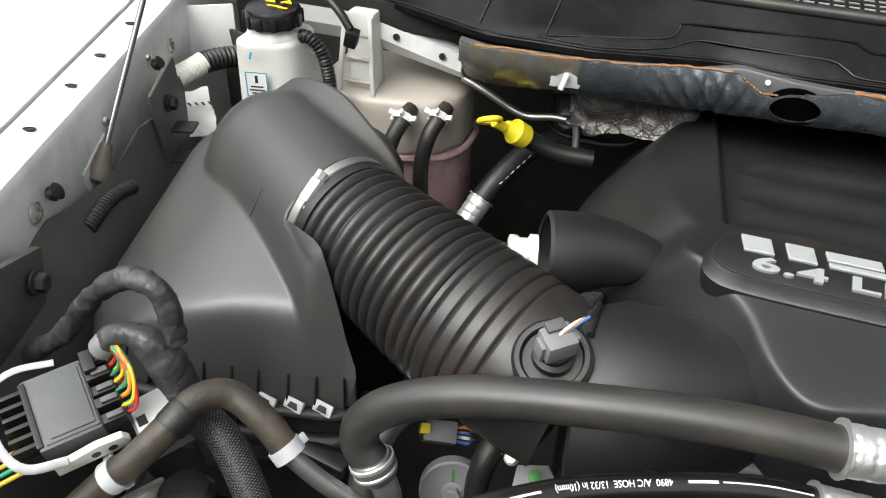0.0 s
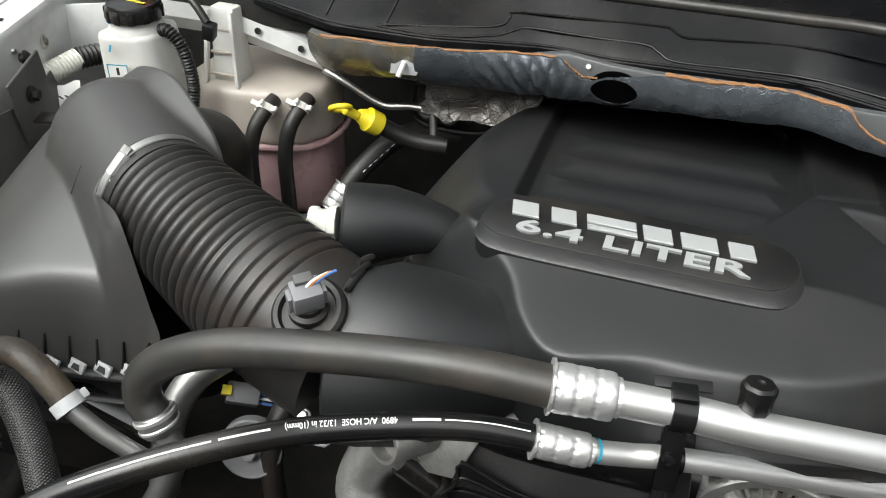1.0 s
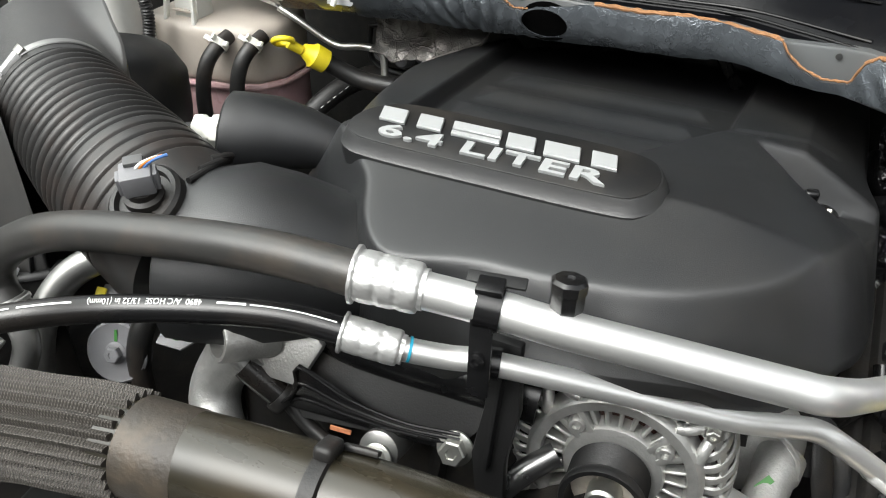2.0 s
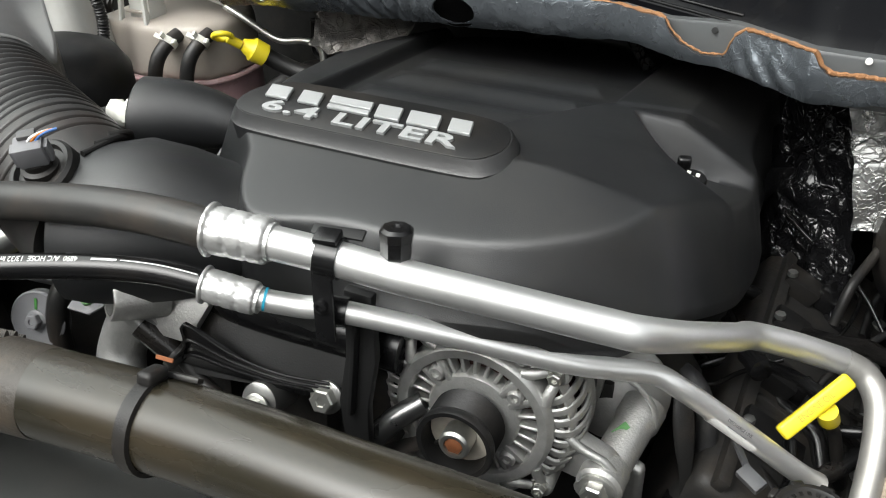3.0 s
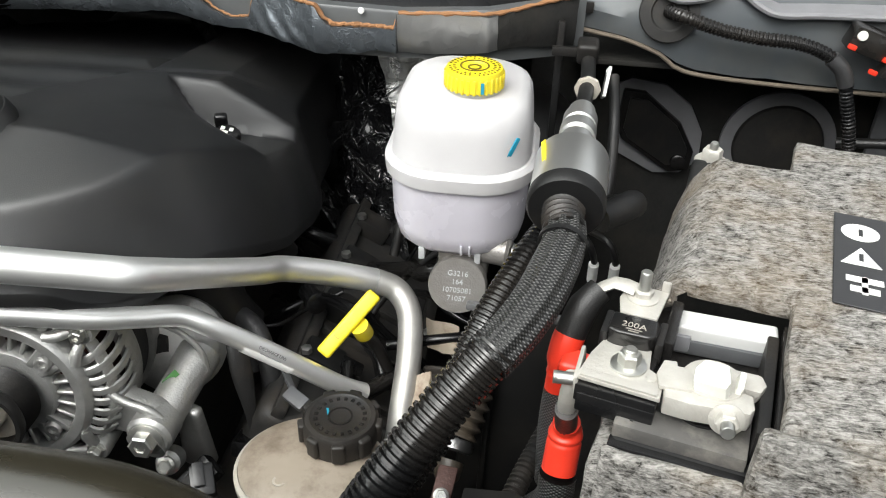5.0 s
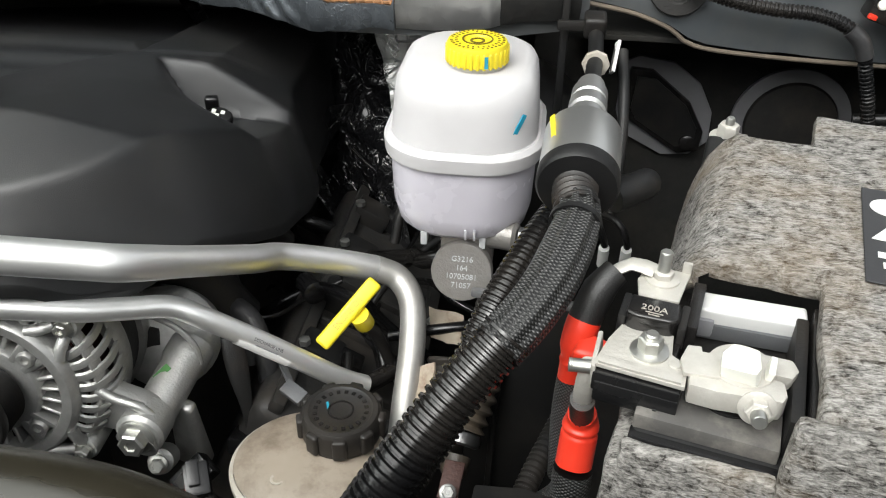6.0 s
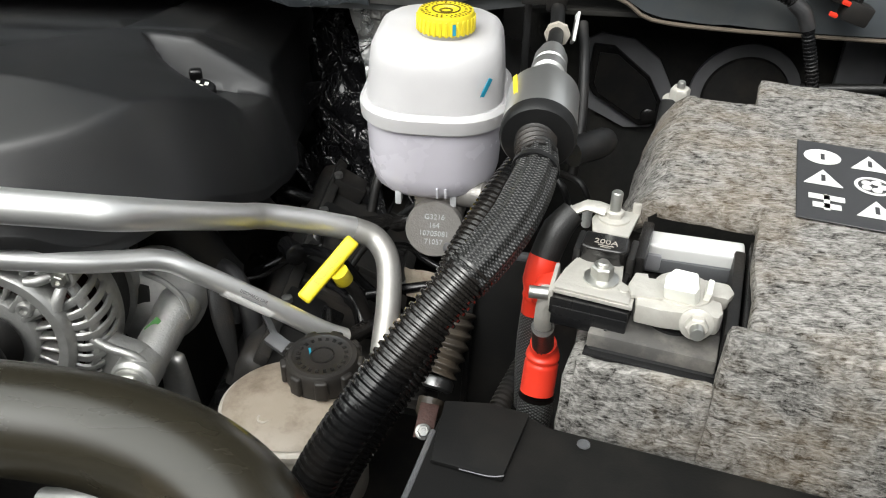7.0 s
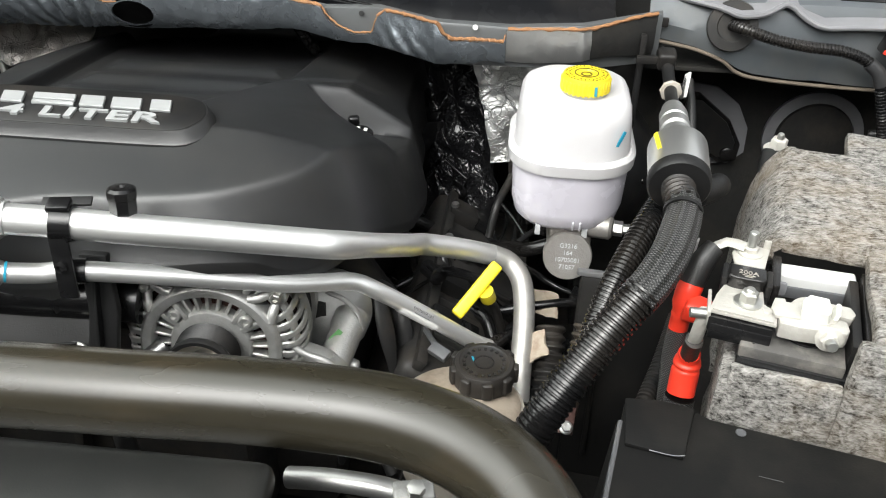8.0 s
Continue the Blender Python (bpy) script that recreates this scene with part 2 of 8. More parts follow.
def creased(name, base, rough, metal, scale, strength, dirt=None):
    """Thin film: smooth fields between fine raised creases of two sizes."""
    m = mat(name, base, rough=rough, metal=metal, bump=0, dirt=dirt, dirt_amount=0.6, dirt_scale=11, rough_var=0.12)
    n, l = m.node_tree.nodes, m.node_tree.links
    tc = n.new("ShaderNodeTexCoord")
    no = n.new("ShaderNodeTexNoise")
    no.inputs["Scale"].default_value, no.inputs["Detail"].default_value = scale * 0.6, 5
    add = n.new("ShaderNodeVectorMath")
    add.operation = "MULTIPLY_ADD"
    add.inputs[1].default_value = (0.05, 0.05, 0.05)
    l.new(tc.outputs["Object"], no.inputs["Vector"])
    l.new(no.outputs["Color"], add.inputs[0])
    l.new(tc.outputs["Object"], add.inputs[2])
    last = None
    for k, w in ((1.0, 0.06), (3.1, 0.09)):
        vo = n.new("ShaderNodeTexVoronoi")
        vo.feature, vo.inputs["Scale"].default_value = "DISTANCE_TO_EDGE", scale * k
        l.new(add.outputs[0], vo.inputs["Vector"])
        mr = n.new("ShaderNodeMapRange")
        mr.inputs["From Max"].default_value, mr.inputs["To Min"].default_value, mr.inputs["To Max"].default_value = w, 1.0 / k, 0.0
        l.new(vo.outputs["Distance"], mr.inputs["Value"])
        bp = n.new("ShaderNodeBump")
        bp.inputs["Strength"].default_value, bp.inputs["Distance"].default_value = strength, 0.0012
        l.new(mr.outputs["Result"], bp.inputs["Height"])
        if last:
            l.new(last.outputs["Normal"], bp.inputs["Normal"])
        last = bp
    l.new(last.outputs["Normal"], n["Principled BSDF"].inputs["Normal"])
    return m


M_FOIL = creased("crumpled_foil", (0.50, 0.50, 0.49), 0.30, 0.95, 42, 0.8)
M_DULLFOIL = creased("dull_brown_foil", (0.20, 0.19, 0.18), 0.34, 0.8, 48, 0.7, dirt=(0.07, 0.055, 0.045))
M_FILM = creased("dark_metallised_film", (0.135, 0.150, 0.166), 0.28, 0.65, 62, 0.30, dirt=(0.06, 0.068, 0.078))
M_PATCH = creased("pressed_foil_patch", (0.44, 0.44, 0.43), 0.40, 0.85, 40, 0.12)
M_SEAM = mat("grey_seam_paint", (0.085, 0.089, 0.091), (0.07, 0.074, 0.076), 0.42, 0.05, bump=0.05, dirt=(0.10, 0.09, 0.08), dirt_amount=0.4, dirt_scale=9)
M_BLACKFILM = creased("black_plastic_film", (0.007, 0.007, 0.0078), 0.16, 0.0, 30, 1.0)
M_VENTBACK = mat("vent_sky_reflection", (0.33, 0.335, 0.34), (0.27, 0.275, 0.28), 0.35, bump=0.1)
M_COWL = mat("dark_cowl_plastic", (0.006, 0.0063, 0.0075), (0.004, 0.0042, 0.005), 0.26, spec=0.10, bump=0.12, dirt=(0.05, 0.045, 0.04), dirt_amount=0.25)


def felt():
    """Pressed fibre: light and dark blotches broken up by fine streaks."""
    m = mat("grey_fibre_felt", (0.345, 0.332, 0.312), (0.018, 0.0165, 0.0145), 0.95, grain=92, bump=0, spec=0.1, stretch=(1, 1.25, 1.1), dirt=(0.20, 0.145, 0.085), dirt_amount=0.6, dirt_scale=7)
    n, l = m.node_tree.nodes, m.node_tree.links
    mixes = [x for x in n if x.bl_idname == "ShaderNodeMix"]
    blotch = mixes[0].inputs[0].links[0].from_node
    blotch.inputs["Roughness"].default_value, blotch.inputs["Distortion"].default_value, blotch.inputs["Detail"].default_value = 0.78, 0.5, 8
    streak = n.new("ShaderNodeTexNoise")
    streak.inputs["Scale"].default_value, streak.inputs["Detail"].default_value, streak.inputs["Distortion"].default_value = 1.0, 6, 0.8
    mp = n.new("ShaderNodeMapping")
    mp.inputs["Scale"].default_value, mp.inputs["Rotation"].default_value = (150, 520, 520), (0, 0, radians(-14))
    l.new(n["Texture Coordinate"].outputs["Object"], mp.inputs["Vector"])
    l.new(mp.outputs["Vector"], streak.inputs["Vector"])
    both = n.new("ShaderNodeMix")
    both.inputs[0].default_value = 0.36
    l.new(blotch.outputs["Fac"], both.inputs[2])
    l.new(streak.outputs["Fac"], both.inputs[3])
    ramp = n.new("ShaderNodeValToRGB")
    ramp.color_ramp.elements[0].position, ramp.color_ramp.elements[1].position = 0.41, 0.61
    l.new(both.outputs[0], ramp.inputs["Fac"])
    l.new(ramp.outputs["Color"], mixes[0].inputs[0])
    bp = n.new("ShaderNodeBump")
    bp.inputs["Strength"].default_value, bp.inputs["Distance"].default_value = 0.9, 0.002
    l.new(streak.outputs["Fac"], bp.inputs["Height"])
    l.new(bp.outputs["Normal"], n["Principled BSDF"].inputs["Normal"])
    return m


M_FELT = felt()


def braid(name, c1, c2, across, along, rough=0.5):
    """Woven sleeve: two crossing sets of strands in the tube's own u, v."""
    m = mat(name, c1, rough=rough, bump=0)
    n, l = m.node_tree.nodes, m.node_tree.links
    uv = n.new("ShaderNodeTexCoord")
    heights = []
    for sign in (1, -1):
        mp = n.new("ShaderNodeMapping")
        mp.inputs["Rotation"].default_value = (0, 0, 0)
        mp.inputs["Scale"].default_value = (across, sign * along, 1)
        l.new(uv.outputs["UV"], mp.inputs["Vector"])
        wv = n.new("ShaderNodeTexWave")
        wv.wave_type, wv.bands_direction = "BANDS", "DIAGONAL"
        wv.inputs["Scale"].default_value = 1.0
        l.new(mp.outputs["Vector"], wv.inputs["Vector"])
        heights.append(wv.outputs["Fac"])
    mx = n.new("ShaderNodeMath")
    mx.operation = "MULTIPLY"
    l.new(heights[0], mx.inputs[0])
    l.new(heights[1], mx.inputs[1])
    ramp = n.new("ShaderNodeMix")
    ramp.data_type = "RGBA"
    ramp.inputs[6].default_value, ramp.inputs[7].default_value = (*c2, 1), (*c1, 1)
    l.new(mx.outputs[0], ramp.inputs[0])
    l.new(ramp.outputs[2], n["Principled BSDF"].inputs["Base Color"])
    bp = n.new("ShaderNodeBump")
    bp.inputs["Strength"].default_value, bp.inputs["Distance"].default_value = 0.8, 0.0012
    l.new(mx.outputs[0], bp.inputs["Height"])
    l.new(bp.outputs["Normal"], n["Principled BSDF"].inputs["Normal"])
    return m


M_BRAID = braid("black_braided_sleeve", (0.135, 0.134, 0.132), (0.003, 0.003, 0.003), 13.0, 235.0, 0.36)
M_WOVEN = braid("grey_woven_sleeve", (0.115, 0.103, 0.090), (0.030, 0.026, 0.022), 52.0, 260.0, 0.6)

# ---- mesh helpers ----
def thing(name, at, label, category, group="", kind=""):
    e = new(name)
    e.empty_display_size = 0.02
    e.location = at
    return tagged(e, label, category, group, kind)


def finish(bm, name, material, angle=38):
    bmesh.ops.recalc_face_normals(bm, faces=bm.faces)
    me = bpy.data.meshes.new(name)
    bm.to_mesh(me)
    bm.free()
    me.materials.append(material)
    me.polygons.foreach_set("use_smooth", [True] * len(me.polygons))
    me.set_sharp_from_angle(angle=radians(angle))
    return me


def part(name, bm, material, parent=None, label="", angle=38):
    """One mesh object, built in world metres, under a thing or a part."""
    ob = new(name, finish(bm, name, material, angle))
    if parent is not None:
        ob.parent = parent
        if parent.type == "EMPTY":
            ob.matrix_parent_inverse = parent.matrix_basis.inverted()
    return tagged(ob, label)


def solo(name, bm, material, label, category, group="", kind="", angle=38):
    return tagged(part(name, bm, material, None, label, angle), label, category, group, kind)


def merge(bm, tmp, m=None):
    if m is not None:
        bmesh.ops.transform(tmp, matrix=m, verts=tmp.verts)
    me = bpy.data.meshes.new("tmp")
    tmp.to_mesh(me)
    tmp.free()
    bm.from_mesh(me)
    bpy.data.meshes.remove(me)
    return bm


def box(size, m=None, bev=0.002, seg=2, bm=None, taper=1.0):
    bm = bm or bmesh.new()
    t = bmesh.new()
    bmesh.ops.create_cube(t, size=1)
    for v in t.verts:
        k = taper if v.co.z > 0 else 1
        v.co = Vector((v.co.x * size[0] * k, v.co.y * size[1] * k, v.co.z * size[2]))
    if bev:
        bmesh.ops.bevel(t, geom=t.edges[:], offset=bev, segments=seg, affect="EDGES", profile=0.6)
    return merge(bm, t, m)


def lathe(profile, m=None, n=32, bm=None, cap=True, squash=(1, 1)):
    """Turn (radius, height) pairs round z."""
    bm = bm or bmesh.new()
    t = bmesh.new()
    rings = []
    for r, h in profile:
        rings.append([t.verts.new((r * math.cos(2 * math.pi * i / n) * squash[0], r * math.sin(2 * math.pi * i / n) * squash[1], h)) for i in range(n)])
    for a, b in zip(rings, rings[1:]):
        for i in range(n):
            t.faces.new((a[i], a[(i + 1) % n], b[(i + 1) % n], b[i]))
    if cap:
        t.faces.new(rings[0][::-1])
        t.faces.new(rings[-1])
    return merge(bm, t, m)


def prism(outline, h, m=None, bev=0.0, bm=None, seg=2):
    bm = bm or bmesh.new()
    t = bmesh.new()
    vs = [t.verts.new((x, y, 0)) for x, y in outline]
    f = t.faces.new(vs)
    r = bmesh.ops.extrude_face_region(t, geom=[f])
    for v in r["geom"]:
        if isinstance(v, bmesh.types.BMVert):
            v.co.z += h
    if bev:
        bmesh.ops.bevel(t, geom=t.edges[:], offset=bev, segments=seg, affect="EDGES", profile=0.6)
    return merge(bm, t, m)


def curve_points(pts, step):
    """Catmull-Rom through pts, sampled about every step metres."""
    p = [Vector(q) for q in pts]
    p = [p[0] * 2 - p[1]] + p + [p[-1] * 2 - p[-2]]
    out = []
    for i in range(1, len(p) - 2):
        k = max(1, round((p[i + 1] - p[i]).length / step))
        for j in range(k):
            u = j / k
            out.append(0.5 * (2 * p[i] + (p[i + 1] - p[i - 1]) * u + (2 * p[i - 1] - 5 * p[i] + 4 * p[i + 1] - p[i + 2]) * u * u + (3 * p[i] - p[i - 1] - 3 * p[i + 1] + p[i + 2]) * u ** 3))
    return out + [p[-2]]


def tube(pts, r, n=14, step=0.008, bm=None, cap=True, squash=1.0, smooth=True, flute=(0, 0.0)):
    """Sweep a circle along a curve; r is a radius or a function of (metres along, whole length). Writes u round, v along."""
    bm = bm or bmesh.new()
    uv = bm.loops.layers.uv.verify()
    line = curve_points(pts, step) if smooth else [Vector(q) for q in pts]
    run = [0.0]
    for a, b in zip(line, line[1:]):
        run.append(run[-1] + (b - a).length)
    up = Vector((0, 0, 1))
    if abs((line[1] - line[0]).normalized().z) > 0.9:
        up = Vector((0, 1, 0))
    rings, side = [], None
    for i, q in enumerate(line):
        d = (line[min(i + 1, len(line) - 1)] - line[max(i - 1, 0)]).normalized()
        side = d.cross(up).normalized() if side is None else (side - d * side.dot(d)).normalized()
        nrm = side.cross(d)
        rad = r(run[i], run[-1]) if callable(r) else r
        ring = []
        for j in range(n):
            a = 2 * math.pi * j / n
            rj = rad + flute[1] * math.cos(a * flute[0])
            ring.append(bm.verts.new(q + side * (rj * math.cos(a)) + nrm * (rj * squash * math.sin(a))))
        rings.append(ring)
    for i in range(len(rings) - 1):
        for j in range(n):
            f = bm.faces.new((rings[i][j], rings[i][(j + 1) % n], rings[i + 1][(j + 1) % n], rings[i + 1][j]))
            for lp, (u, v) in zip(f.loops, ((j / n, run[i]), ((j + 1) / n, run[i]), ((j + 1) / n, run[i + 1]), (j / n, run[i + 1]))):
                lp[uv].uv = (u, v)
    if cap:
        bm.faces.new(rings[0][::-1])
        bm.faces.new(rings[-1])
    return bm


def along(a, b, roll=0):
    """A pose at a whose z points to b."""
    d = Vector(b) - Vector(a)
    return Matrix.Translation(a) @ d.to_track_quat("Z", "Y").to_matrix().to_4x4() @ pose(0, 0, 0, 0, 0, roll)


def hexbolt(name, at, to, size, material, parent=None, washer=1.5, high=0.7):
    """A flanged hexagon bolt head at a point, looking towards another."""
    bm = lathe([(size * washer * 0.5, 0), (size * washer * 0.5, size * 0.12), (size * 0.62, size * 0.2)], along(at, to), 24)
    lathe([(size * 0.56, size * 0.15), (size * 0.56, size * high * 0.9), (size * 0.48, size * high), (size * 0.25, size * high), (size * 0.22, size * high * 0.9)], along(at, to), 6, bm)
    return part(name, bm, material, parent)


def writing(name, body, size, m, material, parent, depth=0.0004, wide=1.0, bold=0.0, shear=0.0, bend=None, spacing=1.0, label=""):
    cu = bpy.data.curves.new(name, "FONT")
    cu.body, cu.size, cu.extrude, cu.align_x, cu.align_y, cu.offset, cu.shear, cu.space_character = body, size, depth, "CENTER", "CENTER", bold, shear, spacing
    cu.resolution_u = 3
    tmp = bpy.data.objects.new("tmp", cu)
    scene.collection.objects.link(tmp)
    me = bpy.data.meshes.new_from_object(tmp)
    bpy.data.objects.remove(tmp)
    bm = bmesh.new()
    bm.from_mesh(me)
    bpy.data.meshes.remove(me)
    for v in bm.verts:
        v.co.x *= wide
        v.co = bend(v.co) if bend else m @ v.co
    return part(name, bm, material, parent, label)


def bump_noise(v, scale, amount):
    return noise.noise_vector(Vector(v) * scale) * amount

# ---- setting: ground, bay walls, cowl, hood ----
bm = bmesh.new()
bmesh.ops.create_grid(bm, x_segments=2, y_segments=2, size=300)
solo("ground", bm, M_GROUND, "grey asphalt ground under the truck", "ground", kind="structure")

# unseen plain walls added round the truck to cut low sky light
sky_block = thing("sky_blocking_wall", (0.2, 0.0, 0.0), "plain unseen walls added to block the low sky", "wall", kind="structure")
for sx, sy, x, y in ((22.0, 0.3, 0.2, -6.5), (0.3, 24.0, -8.5, 5.0), (0.3, 24.0, 9.0, 5.0), (22.0, 0.3, 0.2, 14.0)):
    part("wall_panel", box((sx, sy, 4.6), pose(x, y, 2.3), 0.02), M_SKYBLOCK, sky_block)

# the bay tapers towards the grille: lines of both aprons in plan
FWD = Vector((0.296, -0.955, 0))
INW = Vector((0.955, 0.296, 0))
A0 = Vector((-0.795, 0.97, 0))


def apron_point(s, inward, z):
    """s metres forward along the passenger-side apron."""
    return A0 + FWD * s + INW * inward + Vector((0, 0, z))


def strip(rows, bm=None):
    """Faces between rows of points of equal count."""
    bm = bm or bmesh.new()
    grid = [[bm.verts.new(p) for p in row] for row in rows]
    for a, b in zip(grid, grid[1:]):
        for i in range(len(a) - 1):
            bm.faces.new((a[i], a[i + 1], b[i + 1], b[i]))
    return bm


def solid(bm, thick):
    bmesh.ops.recalc_face_normals(bm, faces=bm.faces)
    bmesh.ops.solidify(bm, geom=bm.faces[:], thickness=thick)
    return bm


SS = [-0.35 + 0.05 * i for i in range(25)]
apron = thing("inner_fender_apron", apron_point(0.2, 0, 0.6), "silver painted inner fender apron with bolt holes", "car body", kind="structure")
prof = ((0.0, 0.45), (0.0, 0.80), (0.0, 0.93), (0.0, 0.992), (-0.006, 1.000), (-0.055, 1.003), (-0.060, 0.998))
part("panel", solid(strip([[apron_point(s, i, z) for i, z in prof] for s in SS]), 0.003), M_APRON, apron)
for s, z, r in ((0.01, 0.952, 0.011), (0.455, 0.952, 0.012), (0.26, 0.958, 0.006), (0.10, 0.972, 0.005)):
    p = apron_point(s, 0.001, z)
    bm = lathe([(r, 0), (r, 0.002), (r * 0.75, 0.004), (r * 0.5, 0.004), (r * 0.45, -0.001)], along(p, p + INW), 20)
    part("grommet", bm, M_ZINC, apron)
for s in (0.06, 0.17, 0.26, 0.37):
    p = apron_point(s, -0.03, 1.0035)
    bm = lathe([(0.008, 0), (0.0075, 0.001), (0.006, 0.001), (0.005, -0.004)], along(p, p + Vector((0, 0, 1)), 17), 20, squash=(1.0, 0.45))
    part("slot", bm, M_DARK, apron)
p = apron_point(0.30, 0.001, 0.905)
part("strut_plate", box((0.075, 0.07, 0.004), along(p, p + INW, 12), 0.0015), M_APRON, apron)
p = apron_point(-0.085, 0.02, 0.94)
part("gusset", box((0.10, 0.075, 0.004), along(p, p + Vector((0.5, -0.86, 0.15))), 0.0015), M_APRON, apron)

fender = thing("fender", apron_point(0.2, -0.3, 0.5), "white painted passenger-side front fender", "car body", kind="structure")
prof = [(-0.065, 0.985), (-0.066, 1.000), (-0.075, 1.008), (-0.13, 1.016), (-0.135, 1.012), (-0.139, 1.013), (-0.22, 1.022), (-0.32, 1.01), (-0.39, 0.97), (-0.43, 0.88), (-0.45, 0.6), (-0.46, 0.4)]
part("outer_panel", solid(strip([[apron_point(s, i, z) for i, z in prof] for s in SS]), 0.002), M_FENDER, fender)

# driver's side mirror of the same
D0 = Vector((1.19, 0.97, 0))


def apron_r(s, inward, z):
    return D0 + Vector((-0.296, -0.955, 0)) * s + Vector((-0.955, 0.296, 0)) * inward + Vector((0, 0, z))


fender_r = thing("fender", apron_r(0.2, -0.3, 0.5), "white painted driver-side front fender", "car body", kind="structure")
part("apron", solid(strip([[apron_r(s, i, z) for i, z in ((0.0, 0.45), (0.0, 0.93), (0.0, 0.992), (-0.055, 1.003))] for s in SS]), 0.003), M_BLUEGREY, fender_r)
part("outer_panel", solid(strip([[apron_r(s, i, z) for i, z in prof] for s in SS]), 0.002), M_FENDER, fender_r)

firewall = thing("firewall", (0.2, 1.3, 0.6), "black felt-lined firewall behind the engine", "firewall", kind="structure")
part("panel", box((2.4, 0.03, 0.9), pose(0.2, 1.40, 0.75), 0.003), M_INSUL, firewall)
part("driver_side_panel", box((0.75, 0.02, 0.55), pose(1.10, 1.125, 0.70), 0.003), M_INSUL, firewall)
part("side_return", box((0.02, 0.28, 0.55), pose(0.735, 1.26, 0.70), 0.003), M_INSUL, firewall)
solo("bay_floor", box((2.3, 1.9, 0.02), pose(0.2, 0.75, 0.42), 0.002), M_DARK, "grimy dark floor of the engine bay", "floor", kind="structure")
support = thing("radiator_support", (0.2, 0.02, 0.5), "dark steel radiator support at the front of the bay", "car body", kind="structure")
part("crossbar", box((1.5, 0.10, 0.04), pose(0.2, -0.02, 0.80), 0.006), M_BLACK, support)
part("core", box((1.3, 0.05, 0.38), pose(0.2, 0.06, 0.60), 0.004), M_DARK, support)
part("bumper_panel", box((1.7, 0.03, 0.5), pose(0.2, -0.12, 0.58), 0.01), M_FENDER, support)

hood = thing("hood", (0.2, 1.36, 1.16), "raised hood with a black liner", "hood", kind="structure")
mh = pose(0.2, 1.40, 1.19, -65, 0, 0)
part("outer_skin", box((1.75, 1.25, 0.012), mh @ pose(0, -0.64, 0.03), 0.004), M_FENDER, hood)
part("liner", box((1.5, 1.10, 0.02), mh @ pose(0, -0.62, 0.0), 0.006), M_HOODPAD, hood)

# ---- cowl along the windscreen ----
def smooth(a, b, x):
    u = min(1, max(0, (x - a) / (b - a)))
    return u * u * (3 - 2 * u)


def lip(x):
    """Plan line of the cowl's front lip."""
    xs = (-0.9, -0.6, -0.48, -0.32, -0.18, -0.03, 0.06, 0.28, 0.40, 0.50, 0.59, 0.68, 0.78, 0.90, 1.3)
    ys = (1.05, 1.05, 1.045, 0.985, 0.985, 1.015, 1.003, 1.015, 0.965, 0.905, 0.908, 0.910, 0.957, 0.965, 0.97)
    return float(np.interp(x, xs, ys))


cowl = thing("cowl_panel", (0.2, 1.2, 1.05), "black plastic cowl with stepped ribs and a vent grille", "cowl", kind="structure")
XS = [-0.62 + 0.02 * i for i in range(68)]
def cowl_row(x):
    y, wy, wz = lip(x), front_rail(x), 1.086
    row = [(x, y + 0.012, 1.022), (x, y + 0.012, 1.030), (x, y + 0.015, 1.0345)]
    row += [(x, y + 0.015 + (wy - y - 0.015) * u, 1.0345 + (wz - 1.0345) * u) for u in (0.25, 0.5, 0.75, 1.0)]
    return row + [(x, wy + 0.012, 1.086), (x, wy + 0.19, 1.088), (x, wy + 0.22, 1.10), (x, wy + 0.32, 1.17)]
def front_rail(x):
    """Plan line of the weatherstrip behind the cowl's sloping face."""
    return 1.076 + (lip(x) + 0.085 - 1.076) * smooth(0.32, 0.46, x)
def on_face(x, up):
    """Point on the sloping face, up metres above its foot."""
    y = lip(x) + 0.015
    u = up / 0.0515
    return Vector((x, y + (front_rail(x) - y) * u - 0.0006, 1.0345 + up + 0.0006))
part("tray", solid(strip([cowl_row(x) for x in XS]), 0.003), M_COWL, cowl, angle=25)
# lighter rubber colour on the weatherstrip paints its long highlight
part("weatherstrip", tube([(x, front_rail(x) + 0.004, 1.091) for x in XS[::3]], 0.0075, 12, 0.02), M_DUSTY_HILIT, cowl, "rubber weatherstrip")
part("edge_bead", tube([(x, lip(x) + 0.013, 1.034) for x in XS[::2]], 0.0016, 8, 0.02), M_GLOSS, cowl)
# gloss tubes added for the highlights along the edges of moulded steps
for pts in (((-0.255, 0.003), (-0.22, 0.006), (-0.105, 0.013), (-0.085, 0.023), (-0.078, 0.0285), (0.024, 0.031), (0.108, 0.0335), (0.122, 0.031), (0.138, 0.026), (0.18, 0.0275), (0.29, 0.031), (0.42, 0.033)), ((-0.255, 0.002), (-0.17, 0.001), (-0.10, 0.0045), (-0.075, 0.011), (-0.055, 0.0145), (0.03, 0.0145), (0.092, 0.015), (0.112, 0.009), (0.134, 0.003), (0.22, 0.0035), (0.30, 0.0045), (0.42, 0.006))):
    part("rib", tube([on_face(x, up) for x, up in pts], 0.0017, 8, 0.004), M_GLOSS, cowl)
for x in (-0.335, -0.245):
    part("face_step", tube([on_face(x, 0.004), on_face(x + 0.004, 0.025), on_face(x + 0.008, 0.046)], 0.0013, 8, 0.01), M_GLOSS, cowl)
# pale backing plate paints the sky's reflection between the bars
grille = part("vent_grille", box((0.60, 0.172, 0.004), pose(-0.145, 1.180, 1.0905), 0.001), M_VENTBACK, cowl, "vent grille of black bars over a pale painted sky reflection")
